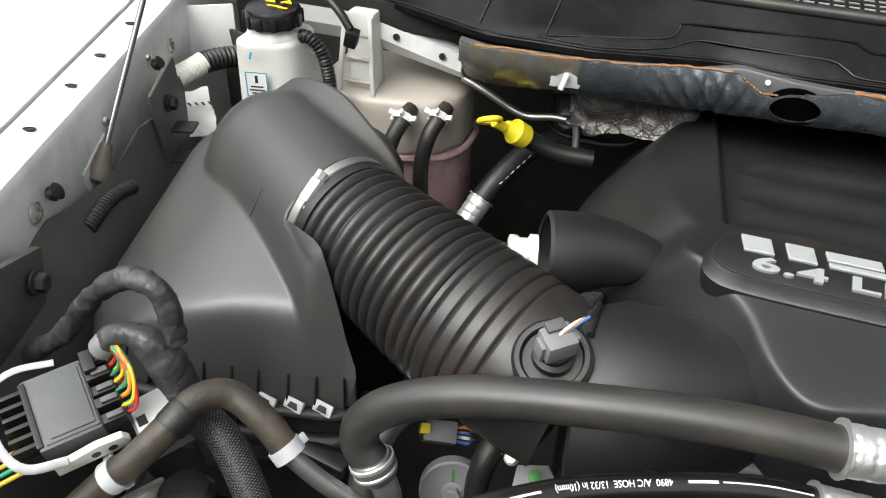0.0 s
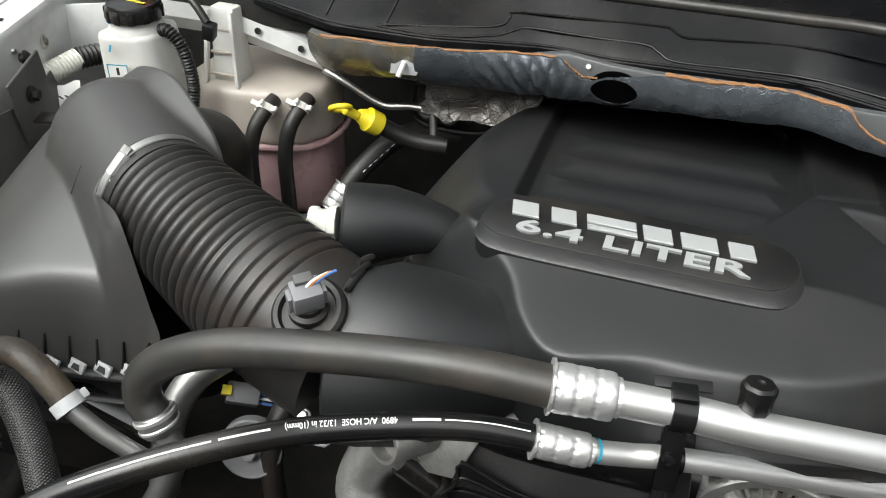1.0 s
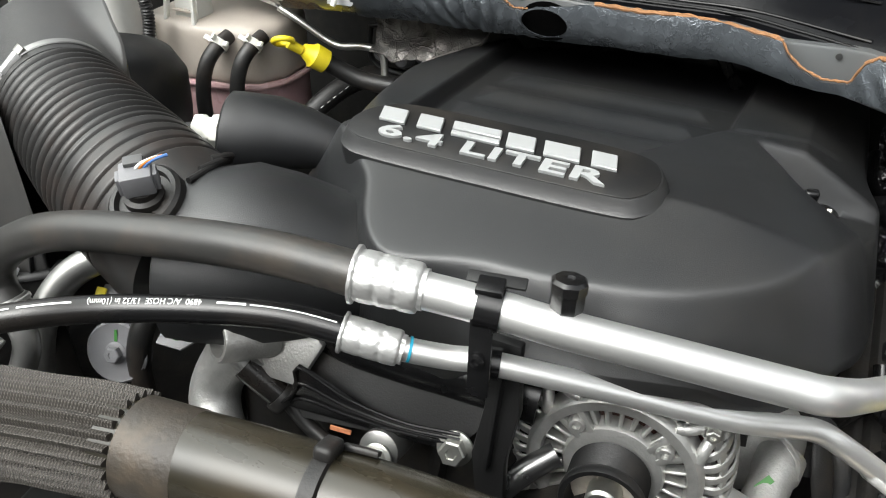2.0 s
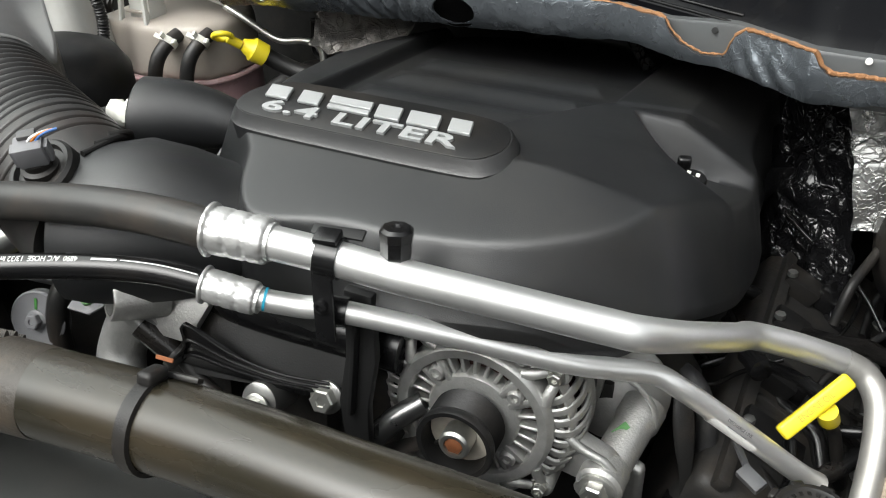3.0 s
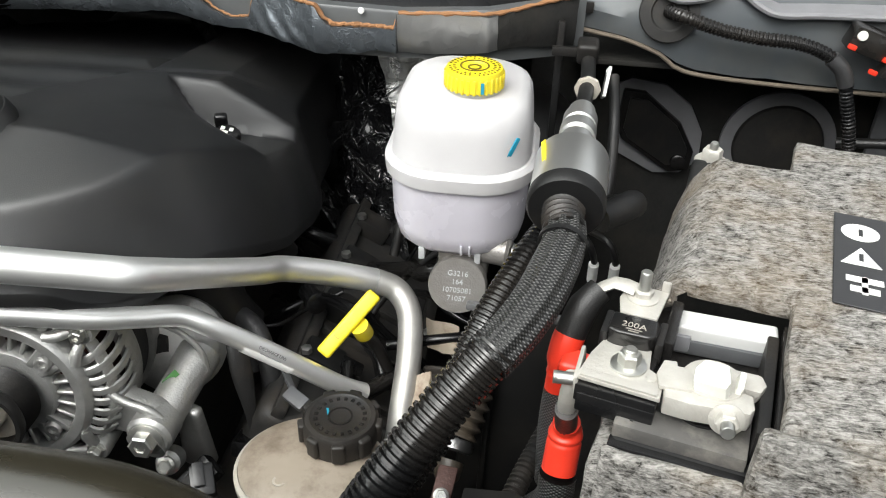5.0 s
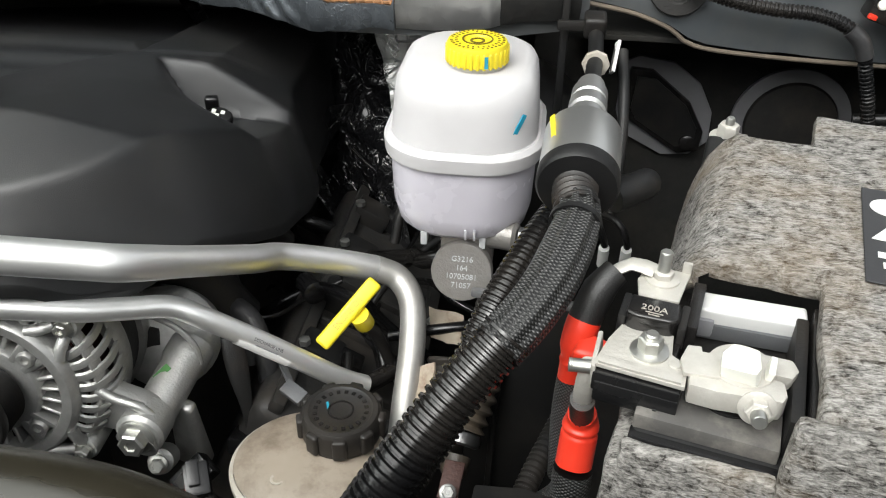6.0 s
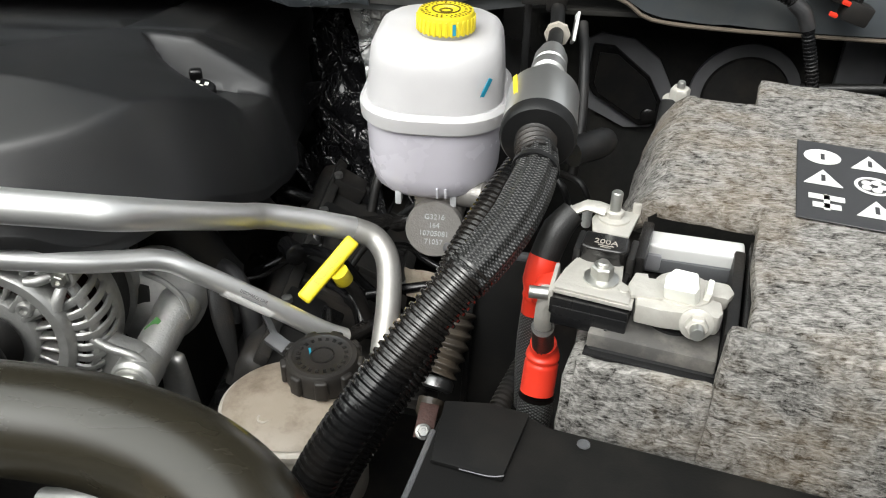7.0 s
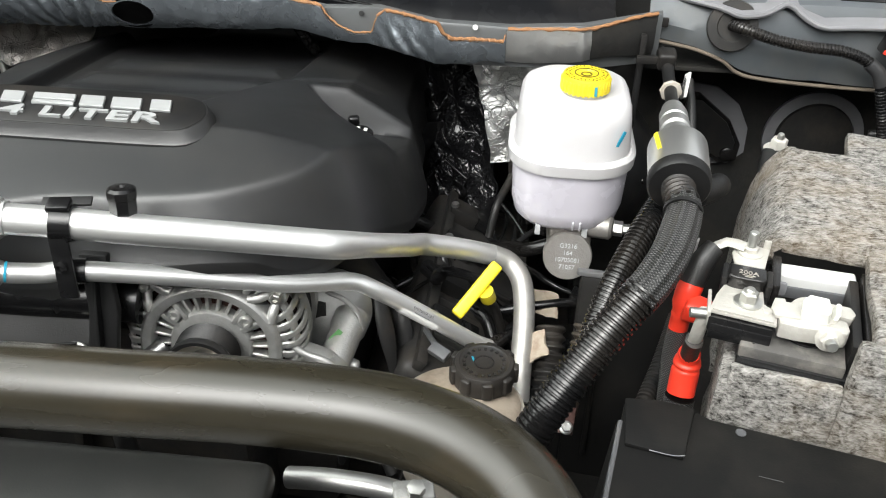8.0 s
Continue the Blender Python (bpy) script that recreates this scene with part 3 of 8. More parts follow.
for i in range(35):
    part("bar", box((0.0044, 0.176, 0.003), pose(-0.443 + 0.0175 * i, 1.180, 1.0937), 0.0006, 1), M_BLACK, grille)
for j in range(11):
    part("bar", box((0.60, 0.0062, 0.002), pose(-0.145, 1.095 + 0.017 * j, 1.0933), 0.0006, 1), M_BLACK, grille)
part("windscreen_base", box((1.6, 0.02, 0.5), pose(0.2, 1.50, 1.30, -32, 0, 0), 0.002), M_GLOSS, cowl)

flange = thing("cowl_flange", (-0.45, 1.0, 1.02), "pale silver metal flange under the cowl edge", "car body", kind="structure")
part("plate", solid(strip([[(x, 1.075, 1.012 - 0.25 * max(0, x + 0.53)), (x, 1.055, 1.008 - 0.25 * max(0, x + 0.53)), (x, 1.052, 0.985 - 0.25 * max(0, x + 0.53)), (x, 1.066, 0.962 - 0.2 * max(0, x + 0.53))] for x in (-0.66, -0.62, -0.58, -0.53, -0.48, -0.42, -0.372)]), 0.003), M_APRON, flange)
for x in (-0.47, -0.40):
    p = Vector((x, 1.051, 0.998 - 0.25 * max(0, x + 0.53)))
    part("hole", lathe([(0.005, 0), (0.005, 0.002), (0.003, 0.002), (0.003, -0.001)], along(p, p + Vector((0, -1, 0.1))), 14), M_DARK, flange)
part("back_plate", box((0.9, 0.01, 0.04), pose(-0.25, 1.06, 1.01), 0.002), M_INSUL, flange)

# driver's side: blue-grey cowl side with a felt edge
side = thing("cowl_side_panel", (0.95, 0.97, 1.0), "blue-grey painted cowl side panel above black felt", "car body", kind="structure")
EDGE = ((0.765, 1.016), (0.80, 1.010), (0.83, 1.004), (0.865, 0.991), (0.893, 0.974), (0.965, 0.967), (1.10, 0.963), (1.30, 0.960))
rows = []
for i in range(28):
    x = 0.765 + 0.02 * i
    zl = float(np.interp(x, [e[0] for e in EDGE], [e[1] for e in EDGE]))
    d = 0.006 * math.exp(-((x - 0.985) / 0.02) ** 2)
    rows.append([(x, 0.985, zl - 0.004), (x, 0.968 + d, zl), (x, 0.966 + d, zl + 0.02), (x, 0.972, 1.035), (x, 0.985, 1.06), (x, 1.00, 1.066), (x, 1.08, 1.075)])
part("panel", solid(strip(rows), 0.003), M_BLUEGREY, side)
part("felt_edge", tube([(x, 0.966, z - 0.003) for x, z in EDGE], 0.0030, 8, 0.01, squash=0.8), M_FELTEDGE, side, "frayed brown felt edge")
part("soffit", box((0.56, 0.15, 0.006), pose(1.04, 1.05, 0.972), 0.001), M_INSUL, side)
p = Vector((0.868, 0.968, 1.034))
part("grommet", lathe([(0.032, 0), (0.031, 0.003), (0.020, 0.004), (0.018, 0.002), (0.003, 0.002)], along(p, p + Vector((0, -1, 0.25))), 28), M_DARK, side)
part("square_clip", box((0.011, 0.006, 0.012), pose(0.783, 0.965, 1.035), 0.002), M_BLACK, side)
EDGE2 = [(0.80, 0.985, 1.062), (0.85, 0.968, 1.056), (0.875, 0.962, 1.049), (0.905, 0.966, 1.052), (0.932, 0.975, 1.062), (0.955, 0.968, 1.048), (0.978, 0.962, 1.040), (1.02, 0.962, 1.042), (1.10, 0.962, 1.044), (1.22, 0.965, 1.046)]
part("top_flange", tube(EDGE2, 0.004, 8, 0.008), M_GREY, side, "grey folded flange")
part("top_shelf", solid(strip([[(x, y, z + 0.003), (x + 0.01, y + 0.10, z + 0.03)] for x, y, z in EDGE2]), 0.003), M_GREY, side)
for k in range(5):
    part("louvre", box((0.20, 0.008, 0.004), pose(1.10, 1.00 + 0.02 * k, 1.065 + 0.007 * k, 18, 0, 0), 0.001), M_GLOSS, side)

# ---- heat insulation hanging from the cowl ----
insul = thing("heat_insulation", (0.25, 1.0, 0.97), "wrinkled dark metallised insulation hanging under the cowl", "insulation", kind="structure")
TOPX = (-0.36, -0.20, -0.05, -0.005, 0.008, 0.025, 0.042, 0.058, 0.080, 0.104, 0.125, 0.20, 0.335, 0.346, 0.362, 0.385, 0.410, 0.418, 0.430, 0.470, 0.502, 0.508, 0.520, 0.586, 0.588, 0.64, 0.69, 0.77)
TOPZ = (1.020, 1.024, 1.027, 1.029, 1.018, 1.008, 1.010, 1.019, 1.021, 1.025, 1.027, 1.028, 1.025, 1.012, 1.003, 0.999, 1.004, 1.026, 1.037, 1.040, 1.040, 1.028, 1.019, 1.020, 1.036, 1.036, 1.040, 1.050)


def top_edge(x):
    """Cut upper edge of the insulation: it dips round the steel tabs."""
    return float(np.interp(x, TOPX, TOPZ)) + 0.0010 * math.sin(x * 61)


def low_edge(x):
    return float(np.interp(x, (-0.36, -0.2, -0.12, -0.02, 0.07, 0.20, 0.34, 0.44, 0.50, 0.60, 0.70, 0.78), (0.955, 0.968, 0.968, 0.968, 0.972, 0.978, 0.984, 0.992, 0.992, 0.993, 0.998, 1.000))) + 0.002 * math.sin(x * 47)


def curtain(x0, x1, n, m, bulge=0.012, hole=None):
    rows = []
    for i in range(n + 1):
        x = x0 + (x1 - x0) * i / n
        zt, zl = top_edge(x), low_edge(x)
        fan = math.exp(-((x + 0.035) / 0.055) ** 2) + 0.9 * math.exp(-((x - 0.45) / 0.035) ** 2)
        row = []
        for j in range(m + 1):
            v = j / m
            z = zt + (zl - zt) * v
            h = (1.035 - z) / 0.07
            k = (x + 0.035) + 0.05 * (h - 0.2) * math.sin(x * 9)
            fold = fan * (0.0042 * abs(math.sin(k * 120 + 3.1 * h)) + 0.0020 * math.sin(k * 260 - 6 * h)) * smooth(0.0, 0.35, h)
            q = Vector((x, lip(x) - 0.005 - bulge * math.sin(min(2.9, h * 2.2)) + 0.030 * h * h - fold, z))
            row.append(q + bump_noise(q, 9, 0.0035) + bump_noise((q.x * 2.2, q.y, q.z * 0.7), 30, 0.0016) + bump_noise(q, 80, 0.0006))
        rows.append(row)
    bm = strip(rows)
    if hole:
        cx, cz, rx, rz = hole
        gone = [f for f in bm.faces if ((f.calc_center_median().x - cx) / rx) ** 2 + ((f.calc_center_median().z - cz) / rz) ** 2 < 1]
        bmesh.ops.delete(bm, geom=gone, context="FACES")
        for v in bm.verts:
            if v.is_boundary:
                a, b = (v.co.x - cx) / rx, (v.co.z - cz) / rz
                d = math.hypot(a, b)
                if d < 1.25:
                    v.co.x, v.co.z = cx + a / d * rx, cz + b / d * rz
    made = bmesh.ops.extrude_face_region(bm, geom=bm.faces[:])
    for v in made["geom"]:
        if isinstance(v, bmesh.types.BMVert):
            v.co.y -= 0.003
    return bm


HOLE = (0.067, 0.998, 0.029, 0.0185)
part("left_film", curtain(-0.352, -0.19, 40, 14, 0.008), M_TAN, insul, "tan stained clear film")
part("curtain", curtain(-0.19, 0.588, 560, 40, 0.012, HOLE), M_FILM, insul)
part("foil_patch", curtain(0.5885, 0.69, 40, 16, 0.004), M_PATCH, insul, "flat patch of bright foil")
part("felt_flap", curtain(0.6905, 0.772, 24, 10, 0.004), M_INSUL, insul)
for x0, x1, r in ((-0.33, -0.012, 0.0016), (0.0, 0.044, 0.0011), (0.125, 0.337, 0.0026), (0.337, 0.419, 0.0013), (0.419, 0.504, 0.0022), (0.504, 0.587, 0.0024), (0.5885, 0.771, 0.0022)):
    k = 30
    pts = []
    for i in range(k + 1):
        x = x0 + (x1 - x0) * i / k
        pts.append(Vector((x, lip(x) - 0.006 + 0.0012 * math.sin(i * 2.1), top_edge(x) + 0.001)))
    part("raw_edge", tube(pts, lambda s, L, r=r: r * (1 + 0.3 * math.sin(s * 330) * math.sin(s * 97)), 7, 0.004), M_ORANGE, insul, "raw orange fibre edge")
def seam_top(x):
    return float(np.interp(x, (-0.36, -0.05, 0.0, 0.11, 0.34, 0.42, 0.50, 0.59, 0.77), (1.014, 1.021, 1.031, 1.024, 1.022, 1.036, 1.037, 1.034, 1.046)))


part("steel_seam", solid(strip([[(x, lip(x) + 0.0035, 0.985), (x, lip(x) + 0.004, seam_top(x) - 0.003), (x, lip(x) + 0.006, seam_top(x)), (x, lip(x) + 0.014, seam_top(x) + 0.002)] for x in [-0.36 + 0.01 * i for i in range(115)]]), 0.002), M_SEAM, insul, "grey painted steel seam behind the insulation")
for x, z, mt_ in ((0.394, 1.024, M_INK), (0.548, 1.034, M_PAPER), (0.030, 1.022, M_PAPER)):
    pp = Vector((x, lip(x) + 0.0015, z))
    part("seam_hole", lathe([(0.0034, 0), (0.0034, 0.001), (0.0005, 0.0012)], along(pp, pp + Vector((0, -1, 0.1))), 14), mt_, insul)
# flat black disc stands in for the shade inside the hole
part("round_opening", lathe([(0.034, 0.0), (0.032, 0.0008), (0.001, 0.001)], along((0.067, 1.0065, 0.998), (0.067, 0.90, 0.998)), 32, squash=(1.0, 0.7)), M_VOID, insul, "dark round opening")
part("pale_tab", prism([(-0.024, -0.016), (0.014, -0.014), (0.022, 0.004), (0.010, 0.016), (-0.020, 0.014)], 0.002, Matrix(((1, 0, 0, -0.204), (0, 0, -1, 0.9795), (0, 1, 0, 1.000), (0, 0, 0, 1))), 0.0008), M_CLIP, insul, "pale patch under a push pin")
part("push_pin", tube([(-0.206, 0.975, 1.004), (-0.207, 0.968, 0.998), (-0.210, 0.963, 0.988)], 0.0035, 10, 0.003), M_WHITE, insul)

foil = thing("foil_shield", (0.56, 1.1, 0.85), "crumpled bright foil heat shield on the firewall", "heat shield", kind="structure")
def sheet(corners, n, m, scale, amount, thick=0.002):
    c = [Vector(q) for q in corners]
    rows = []
    for i in range(n + 1):
        u = i / n
        row = []
        for j in range(m + 1):
            v = j / m
            q = c[0].lerp(c[1], u).lerp(c[3].lerp(c[2], u), v)
            row.append(q + bump_noise(q, scale, amount) + bump_noise(q, scale * 2.7, amount * 0.4))
        rows.append(row)
    return solid(strip(rows), thick)
part("sheet", sheet(((0.515, 1.06, 1.005), (0.70, 1.04, 1.005), (0.662, 0.985, 0.820), (0.578, 0.985, 0.812)), 60, 70, 16, 0.009), M_FOIL, foil)
part("sheet", sheet(((-0.235, 1.13, 0.965), (-0.03, 1.10, 0.975), (-0.06, 1.055, 0.900), (-0.215, 1.065, 0.885)), 80, 50, 20, 0.0085), M_DULLFOIL, foil, "dull crumpled foil")
solo("black_liner_film", sheet(((0.46, 1.16, 0.95), (0.56, 1.06, 0.96), (0.60, 0.95, 0.64), (0.47, 1.02, 0.60)), 60, 90, 26, 0.014), M_BLACKFILM, "wrinkled glossy black film beside the engine cover", "film", kind="structure")

# ---- engine mass under everything ----
block = thing("engine_block", (0.15, 0.85, 0.42), "grimy dark engine block and heads in shadow", "engine")
part("body", box((0.52, 0.55, 0.34), pose(0.15, 0.92, 0.62), 0.02), M_DARK, block)
part("valley", box((0.40, 0.62, 0.14), pose(0.14, 0.90, 0.80), 0.03), M_DARK, block)
part("front_case", box((0.42, 0.10, 0.34), pose(0.12, 0.60, 0.64), 0.015), M_DARK, block)
for x in (-0.1, 0.02, 0.14):
    part("rib", box((0.012, 0.03, 0.26), pose(x, 0.545, 0.66, 0, 8, 0), 0.004), M_DARK, block)
for sx in (-1, 1):
    for k in range(4):
        part("runner", tube([(0.15 + sx * 0.16, 0.72 + 0.13 * k, 0.86), (0.15 + sx * 0.24, 0.72 + 0.13 * k, 0.83), (0.15 + sx * 0.30, 0.73 + 0.13 * k, 0.74)], 0.028, 12, 0.015), M_BLACK, block)

# ---- engine cover ----
OUT = [(0.10, 0.519), (0.17, 0.517), (0.24, 0.519), (0.31, 0.530), (0.37, 0.555), (0.425, 0.60), (0.462, 0.67), (0.482, 0.76), (0.490, 0.84), (0.490, 0.915), (0.476, 0.965), (0.470, 1.05), (0.468, 1.15), (0.455, 1.24), (0.40, 1.29), (0.28, 1.31), (0.12, 1.31), (-0.02, 1.27), (-0.10, 1.19), (-0.145, 1.07), (-0.165, 0.95), (-0.140, 0.84), (-0.115, 0.755), (-0.080, 0.69), (-0.030, 0.638), (0.015, 0.598), (0.055, 0.556)]


def closed_curve(pts, n):
    p = [Vector((*q, 0)) for q in pts]
    k = len(p)
    line = []
    for i in range(k):
        a, b, c, d = p[i - 1], p[i], p[(i + 1) % k], p[(i + 2) % k]
        for j in range(12):
            u = j / 12
            line.append(0.5 * (2 * b + (c - a) * u + (2 * a - 5 * b + 4 * c - d) * u * u + (3 * b - a - 3 * c + d) * u ** 3))
    run = [0]
    for a, b in zip(line, line[1:] + line[:1]):
        run.append(run[-1] + (b - a).length)
    line.append(line[0])
    res = []
    for i in range(n):
        s = run[-1] * i / n
        j = int(np.searchsorted(run, s, side="right")) - 1
        u = (s - run[j]) / max(1e-9, run[j + 1] - run[j])
        res.append(line[j].lerp(line[j + 1], u))
    return res


def inside(poly, x, y, soft):
    """1 inside a convex polygon, fading over soft metres at its edge."""
    d = 1e9
    for (ax, ay), (bx, by) in zip(poly, poly[1:] + poly[:1]):
        ex, ey = bx - ax, by - ay
        d = min(d, ((x - ax) * -ey + (y - ay) * ex) / math.hypot(ex, ey))
    return smooth(-soft, soft, d)


RECESS = [(0.016, 0.745), (0.24, 0.745), (0.31, 0.90), (0.31, 1.24), (-0.03, 1.24)]


def cover_top(x, y):
    z = 0.962 + 0.26 * (min(y, 0.66) - 0.53)
    if y > 0.66:
        z -= 0.155 * (y - 0.66)
    if x > 0.26:
        z -= 0.62 * (x - 0.26) ** 2
    if x < 0.02:
        z -= 1.3 * (0.02 - x) ** 2
    z -= 0.42 * max(0.0, x - 0.388) * smooth(0.80, 0.87, y) * smooth(1.20, 1.0, y)
    # recessed field with three raised bars behind the badge
    w = inside(RECESS, x, y, 0.005)
    if w > 0:
        r = 0.0
        for yc in (0.757, 0.827, 0.905, 0.985):
            half = inside([(0.040, yc - 0.019), (0.275, yc - 0.019), (0.280, yc + 0.019), (0.034, yc + 0.019)], x, y, 0.015)
            r = max(r, half)
        z -= w * (0.019 - 0.007 * r)
    # pocket by the fixing knob: a flank along the dome, a dropped floor and a steep facet under a bent brow
    if x > 0.28 and 0.60 < y < 0.98:
        d = (x - 0.345) * 0.861 + (y - 0.865) * 0.509
        run = (x - 0.345) * 0.509 - (y - 0.865) * 0.861
        shelf = (x - 0.372) * -0.265 + (y - 0.854) * 0.964
        floor = 0.904 - 0.16 * (d - 0.0176) - 0.10 * shelf
        facet = floor + 2.5 * (shelf - 0.012)
        flank = 0.966 - (2.2 - 1.45 * smooth(0.0, 0.11, run)) * d
        k = 700.0
        low = max(floor, facet, flank)
        low += math.log(math.exp(k * (floor - low)) + math.exp(k * (facet - low)) + math.exp(k * (flank - low))) / k
        m = min(low, z)
        k = 420.0 - 270.0 * smooth(0.03, 0.10, run)
        z = m - math.log(math.exp(-k * min(1, low - m)) + math.exp(-k * min(1, z - m))) / k
    # rounded swelling ahead of the pocket and a crease behind it
    z += 0.006 * math.exp(-(((x - 0.33) / 0.06) ** 2 + ((y - 0.73) / 0.10) ** 2))
    z -= 0.004 * math.exp(-((y - 0.90 - 0.55 * (x - 0.33)) / 0.006) ** 2) * smooth(0.30, 0.34, x) * smooth(0.44, 0.40, x)
    return z


def shell(outline, top, centre, n, rings, wide, drop, skirt, soft=0.012):
    """A domed moulding: rings from the outline to a centre, chamfered along the rim and hung with a skirt."""
    edge = closed_curve(outline, n)
    ex = np.array([(e.x, e.y) for e in edge])
    nx = np.roll(ex, -1, axis=0) - ex
    bm = bmesh.new()
    c = Vector((*centre, 0))
    fs = [1 - (k / rings) ** 1.25 for k in range(rings)]
    grid = []
    for f in fs:
        ring = []
        for e in edge:
            q = c.lerp(e, f)
            rel = np.array((q.x, q.y)) - ex
            u = np.clip((rel * nx).sum(1) / (nx * nx).sum(1), 0, 1)[:, None]
            d = float(np.sqrt(((rel - nx * u) ** 2).sum(1)).min())
            w = wide(q.x, q.y)
            u = 1 - d / w
            fall = drop(q.x, q.y) if callable(drop) else drop
            z = top(q.x, q.y) - fall * 0.5 * (u + math.sqrt(u * u + soft))
            ring.append(bm.verts.new((q.x, q.y, z)))
        grid.append(ring)
    low = [bm.verts.new((e.x, e.y, v.co.z - skirt)) for e, v in zip(edge, grid[0])]
    grid.insert(0, low)
    for a, b in zip(grid, grid[1:]):
        for i in range(n):
            bm.faces.new((a[i], a[(i + 1) % n], b[(i + 1) % n], b[i]))
    tip = bm.verts.new((c.x, c.y, top(c.x, c.y)))
    for i in range(n):
        bm.faces.new((grid[-1][i], grid[-1][(i + 1) % n], tip))
    return bm


def cover_rim(x, y):
    if x < 0.20 and y < 0.74:
        return 0.014 + 0.016 * smooth(0.55, 0.62, y) + 0.050 * smooth(0.66, 0.74, y) + 0.020 * smooth(0.08, 0.20, x)
    front = smooth(0.62, 0.54, y) * smooth(0.42, 0.32, x)
    corner = smooth(0.78, 0.88, y) * smooth(0.30, 0.40, x)
    right = smooth(0.30, 0.40, x)
    return 0.080 - 0.046 * max(front, right, corner, smooth(0.06, 0.16, x)) - 0.014 * smooth(0.36, 0.42, x) * smooth(0.80, 0.86, y)


cover = thing("engine_cover", (0.15, 0.9, 0.8), "textured black plastic engine cover with a silver-lettered badge", "engine cover")
part("shell", shell(OUT, cover_top, (0.17, 0.84), 420, 150, cover_rim, lambda x, y: 0.082 - 0.034 * smooth(0.60, 0.53, y) * smooth(0.16, 0.22, x) * smooth(0.42, 0.36, x), 0.012, 0.006), M_COVER, cover, angle=60)


def loft(sections, n=28, bm=None, thick=0.0):
    """Circles (centre, axis, radius, squash) joined in order; open ends."""
    bm = bm or bmesh.new()
    rings = []
    for c, ax, r, sq in sections:
        m = along(c, Vector(c) + Vector(ax))
        zl = m.to_3x3().inverted() @ Vector((0, 0, 1))
        u = Vector((zl.x, zl.y, 0)).normalized()
        w = Vector((-u.y, u.x, 0))
        rings.append([bm.verts.new(m @ (w * (r * math.cos(2 * math.pi * i / n)) + u * (r * sq * math.sin(2 * math.pi * i / n)))) for i in range(n)])
    for a, b in zip(rings, rings[1:]):
        for i in range(n):
            bm.faces.new((a[i], a[(i + 1) % n], b[(i + 1) % n], b[i]))
    if thick:
        solid(bm, thick)
    return bm


scoop = loft([((-0.082, 0.530, 0.902), (0.95, 0.12, 0.02), 0.0825, 1.0), ((-0.079, 0.530, 0.902), (0.95, 0.12, 0.02), 0.0855, 1.0), ((-0.062, 0.534, 0.903), (0.93, 0.2, 0.02), 0.0865, 1.0), ((-0.035, 0.546, 0.905), (0.87, 0.34, 0.0), 0.088, 1.0), ((-0.005, 0.566, 0.896), (0.78, 0.48, -0.1), 0.084, 1.0), ((0.025, 0.590, 0.882), (0.70, 0.56, -0.2), 0.076, 1.0), ((0.055, 0.612, 0.868), (0.66, 0.60, -0.25), 0.066, 1.0), ((0.09, 0.635, 0.85), (0.62, 0.64, -0.25), 0.054, 1.0)], 48, thick=0.003)
for v in scoop.verts:
    # flat underside
    if v.co.z < 0.872:
        v.co.z = 0.872 + (v.co.z - 0.872) * 0.12
part("intake_scoop", scoop, M_COVER, cover)
SX = [Vector(q) for q in ((0.93, 0.34, -0.10), (0.93, 0.36, -0.10), (0.93, 0.36, -0.10), (0.95, 0.30, -0.10))]
part("side_snorkel", loft([((-0.150, 0.662, 0.950), SX[0], 0.0420, 1.05), ((-0.147, 0.663, 0.950), SX[0], 0.0455, 1.05), ((-0.135, 0.670, 0.950), SX[0], 0.0445, 1.04), ((-0.108, 0.690, 0.949), SX[1], 0.0395, 1.0), ((-0.080, 0.702, 0.946), SX[2], 0.0325, 0.98), ((-0.055, 0.712, 0.940), SX[3], 0.0255, 0.95), ((-0.02, 0.725, 0.928), SX[3], 0.016, 0.9)], 40, thick=0.003), M_COVER, cover)
# badge
BP = pose(0.143, 0.662, 1.0065, 9.0, 0, 0)
plate = []
for x, y in ((-0.138, -0.012), (-0.128, -0.026), (-0.10, -0.032), (0.0, -0.033), (0.11, -0.032), (0.134, -0.026), (0.147, -0.008), (0.145, 0.012), (0.130, 0.028), (0.09, 0.034), (0.0, 0.035), (-0.09, 0.034), (-0.122, 0.022), (-0.135, 0.006)):
    plate.append((x, y))
def outlines(levels, m):
    """Join scaled copies of an outline at rising heights; closed."""
    bm = bmesh.new()
    rings = [[bm.verts.new(m @ Vector((x * sx, y * sy + oy, z))) for x, y in pts] for pts, sx, sy, oy, z in levels]
    for a, b in zip(rings, rings[1:]):
        for i in range(len(a)):
            bm.faces.new((a[i], a[(i + 1) % len(a)], b[(i + 1) % len(a)], b[i]))
    bm.faces.new(rings[0][::-1])
    bm.faces.new(rings[-1])
    return bm


PL = [(q.x, q.y) for q in closed_curve(plate, 72)]
badge = part("badge", outlines([(PL, 1.045, 1.17, -0.002, -0.030), (PL, 1.045, 1.17, -0.002, -0.011), (PL, 1.035, 1.13, -0.001, -0.009), (PL, 1.012, 1.04, 0, -0.001), (PL, 1.0, 1.0, 0, 0.0012)], BP), M_COVER, cover, "raised black badge plate", angle=30)
part("badge_face", outlines([(PL, 0.99, 0.98, 0, 0.0), (PL, 0.99, 0.98, 0, 0.0018), (PL, 0.98, 0.95, 0, 0.0024)], BP), M_BLACK, badge)
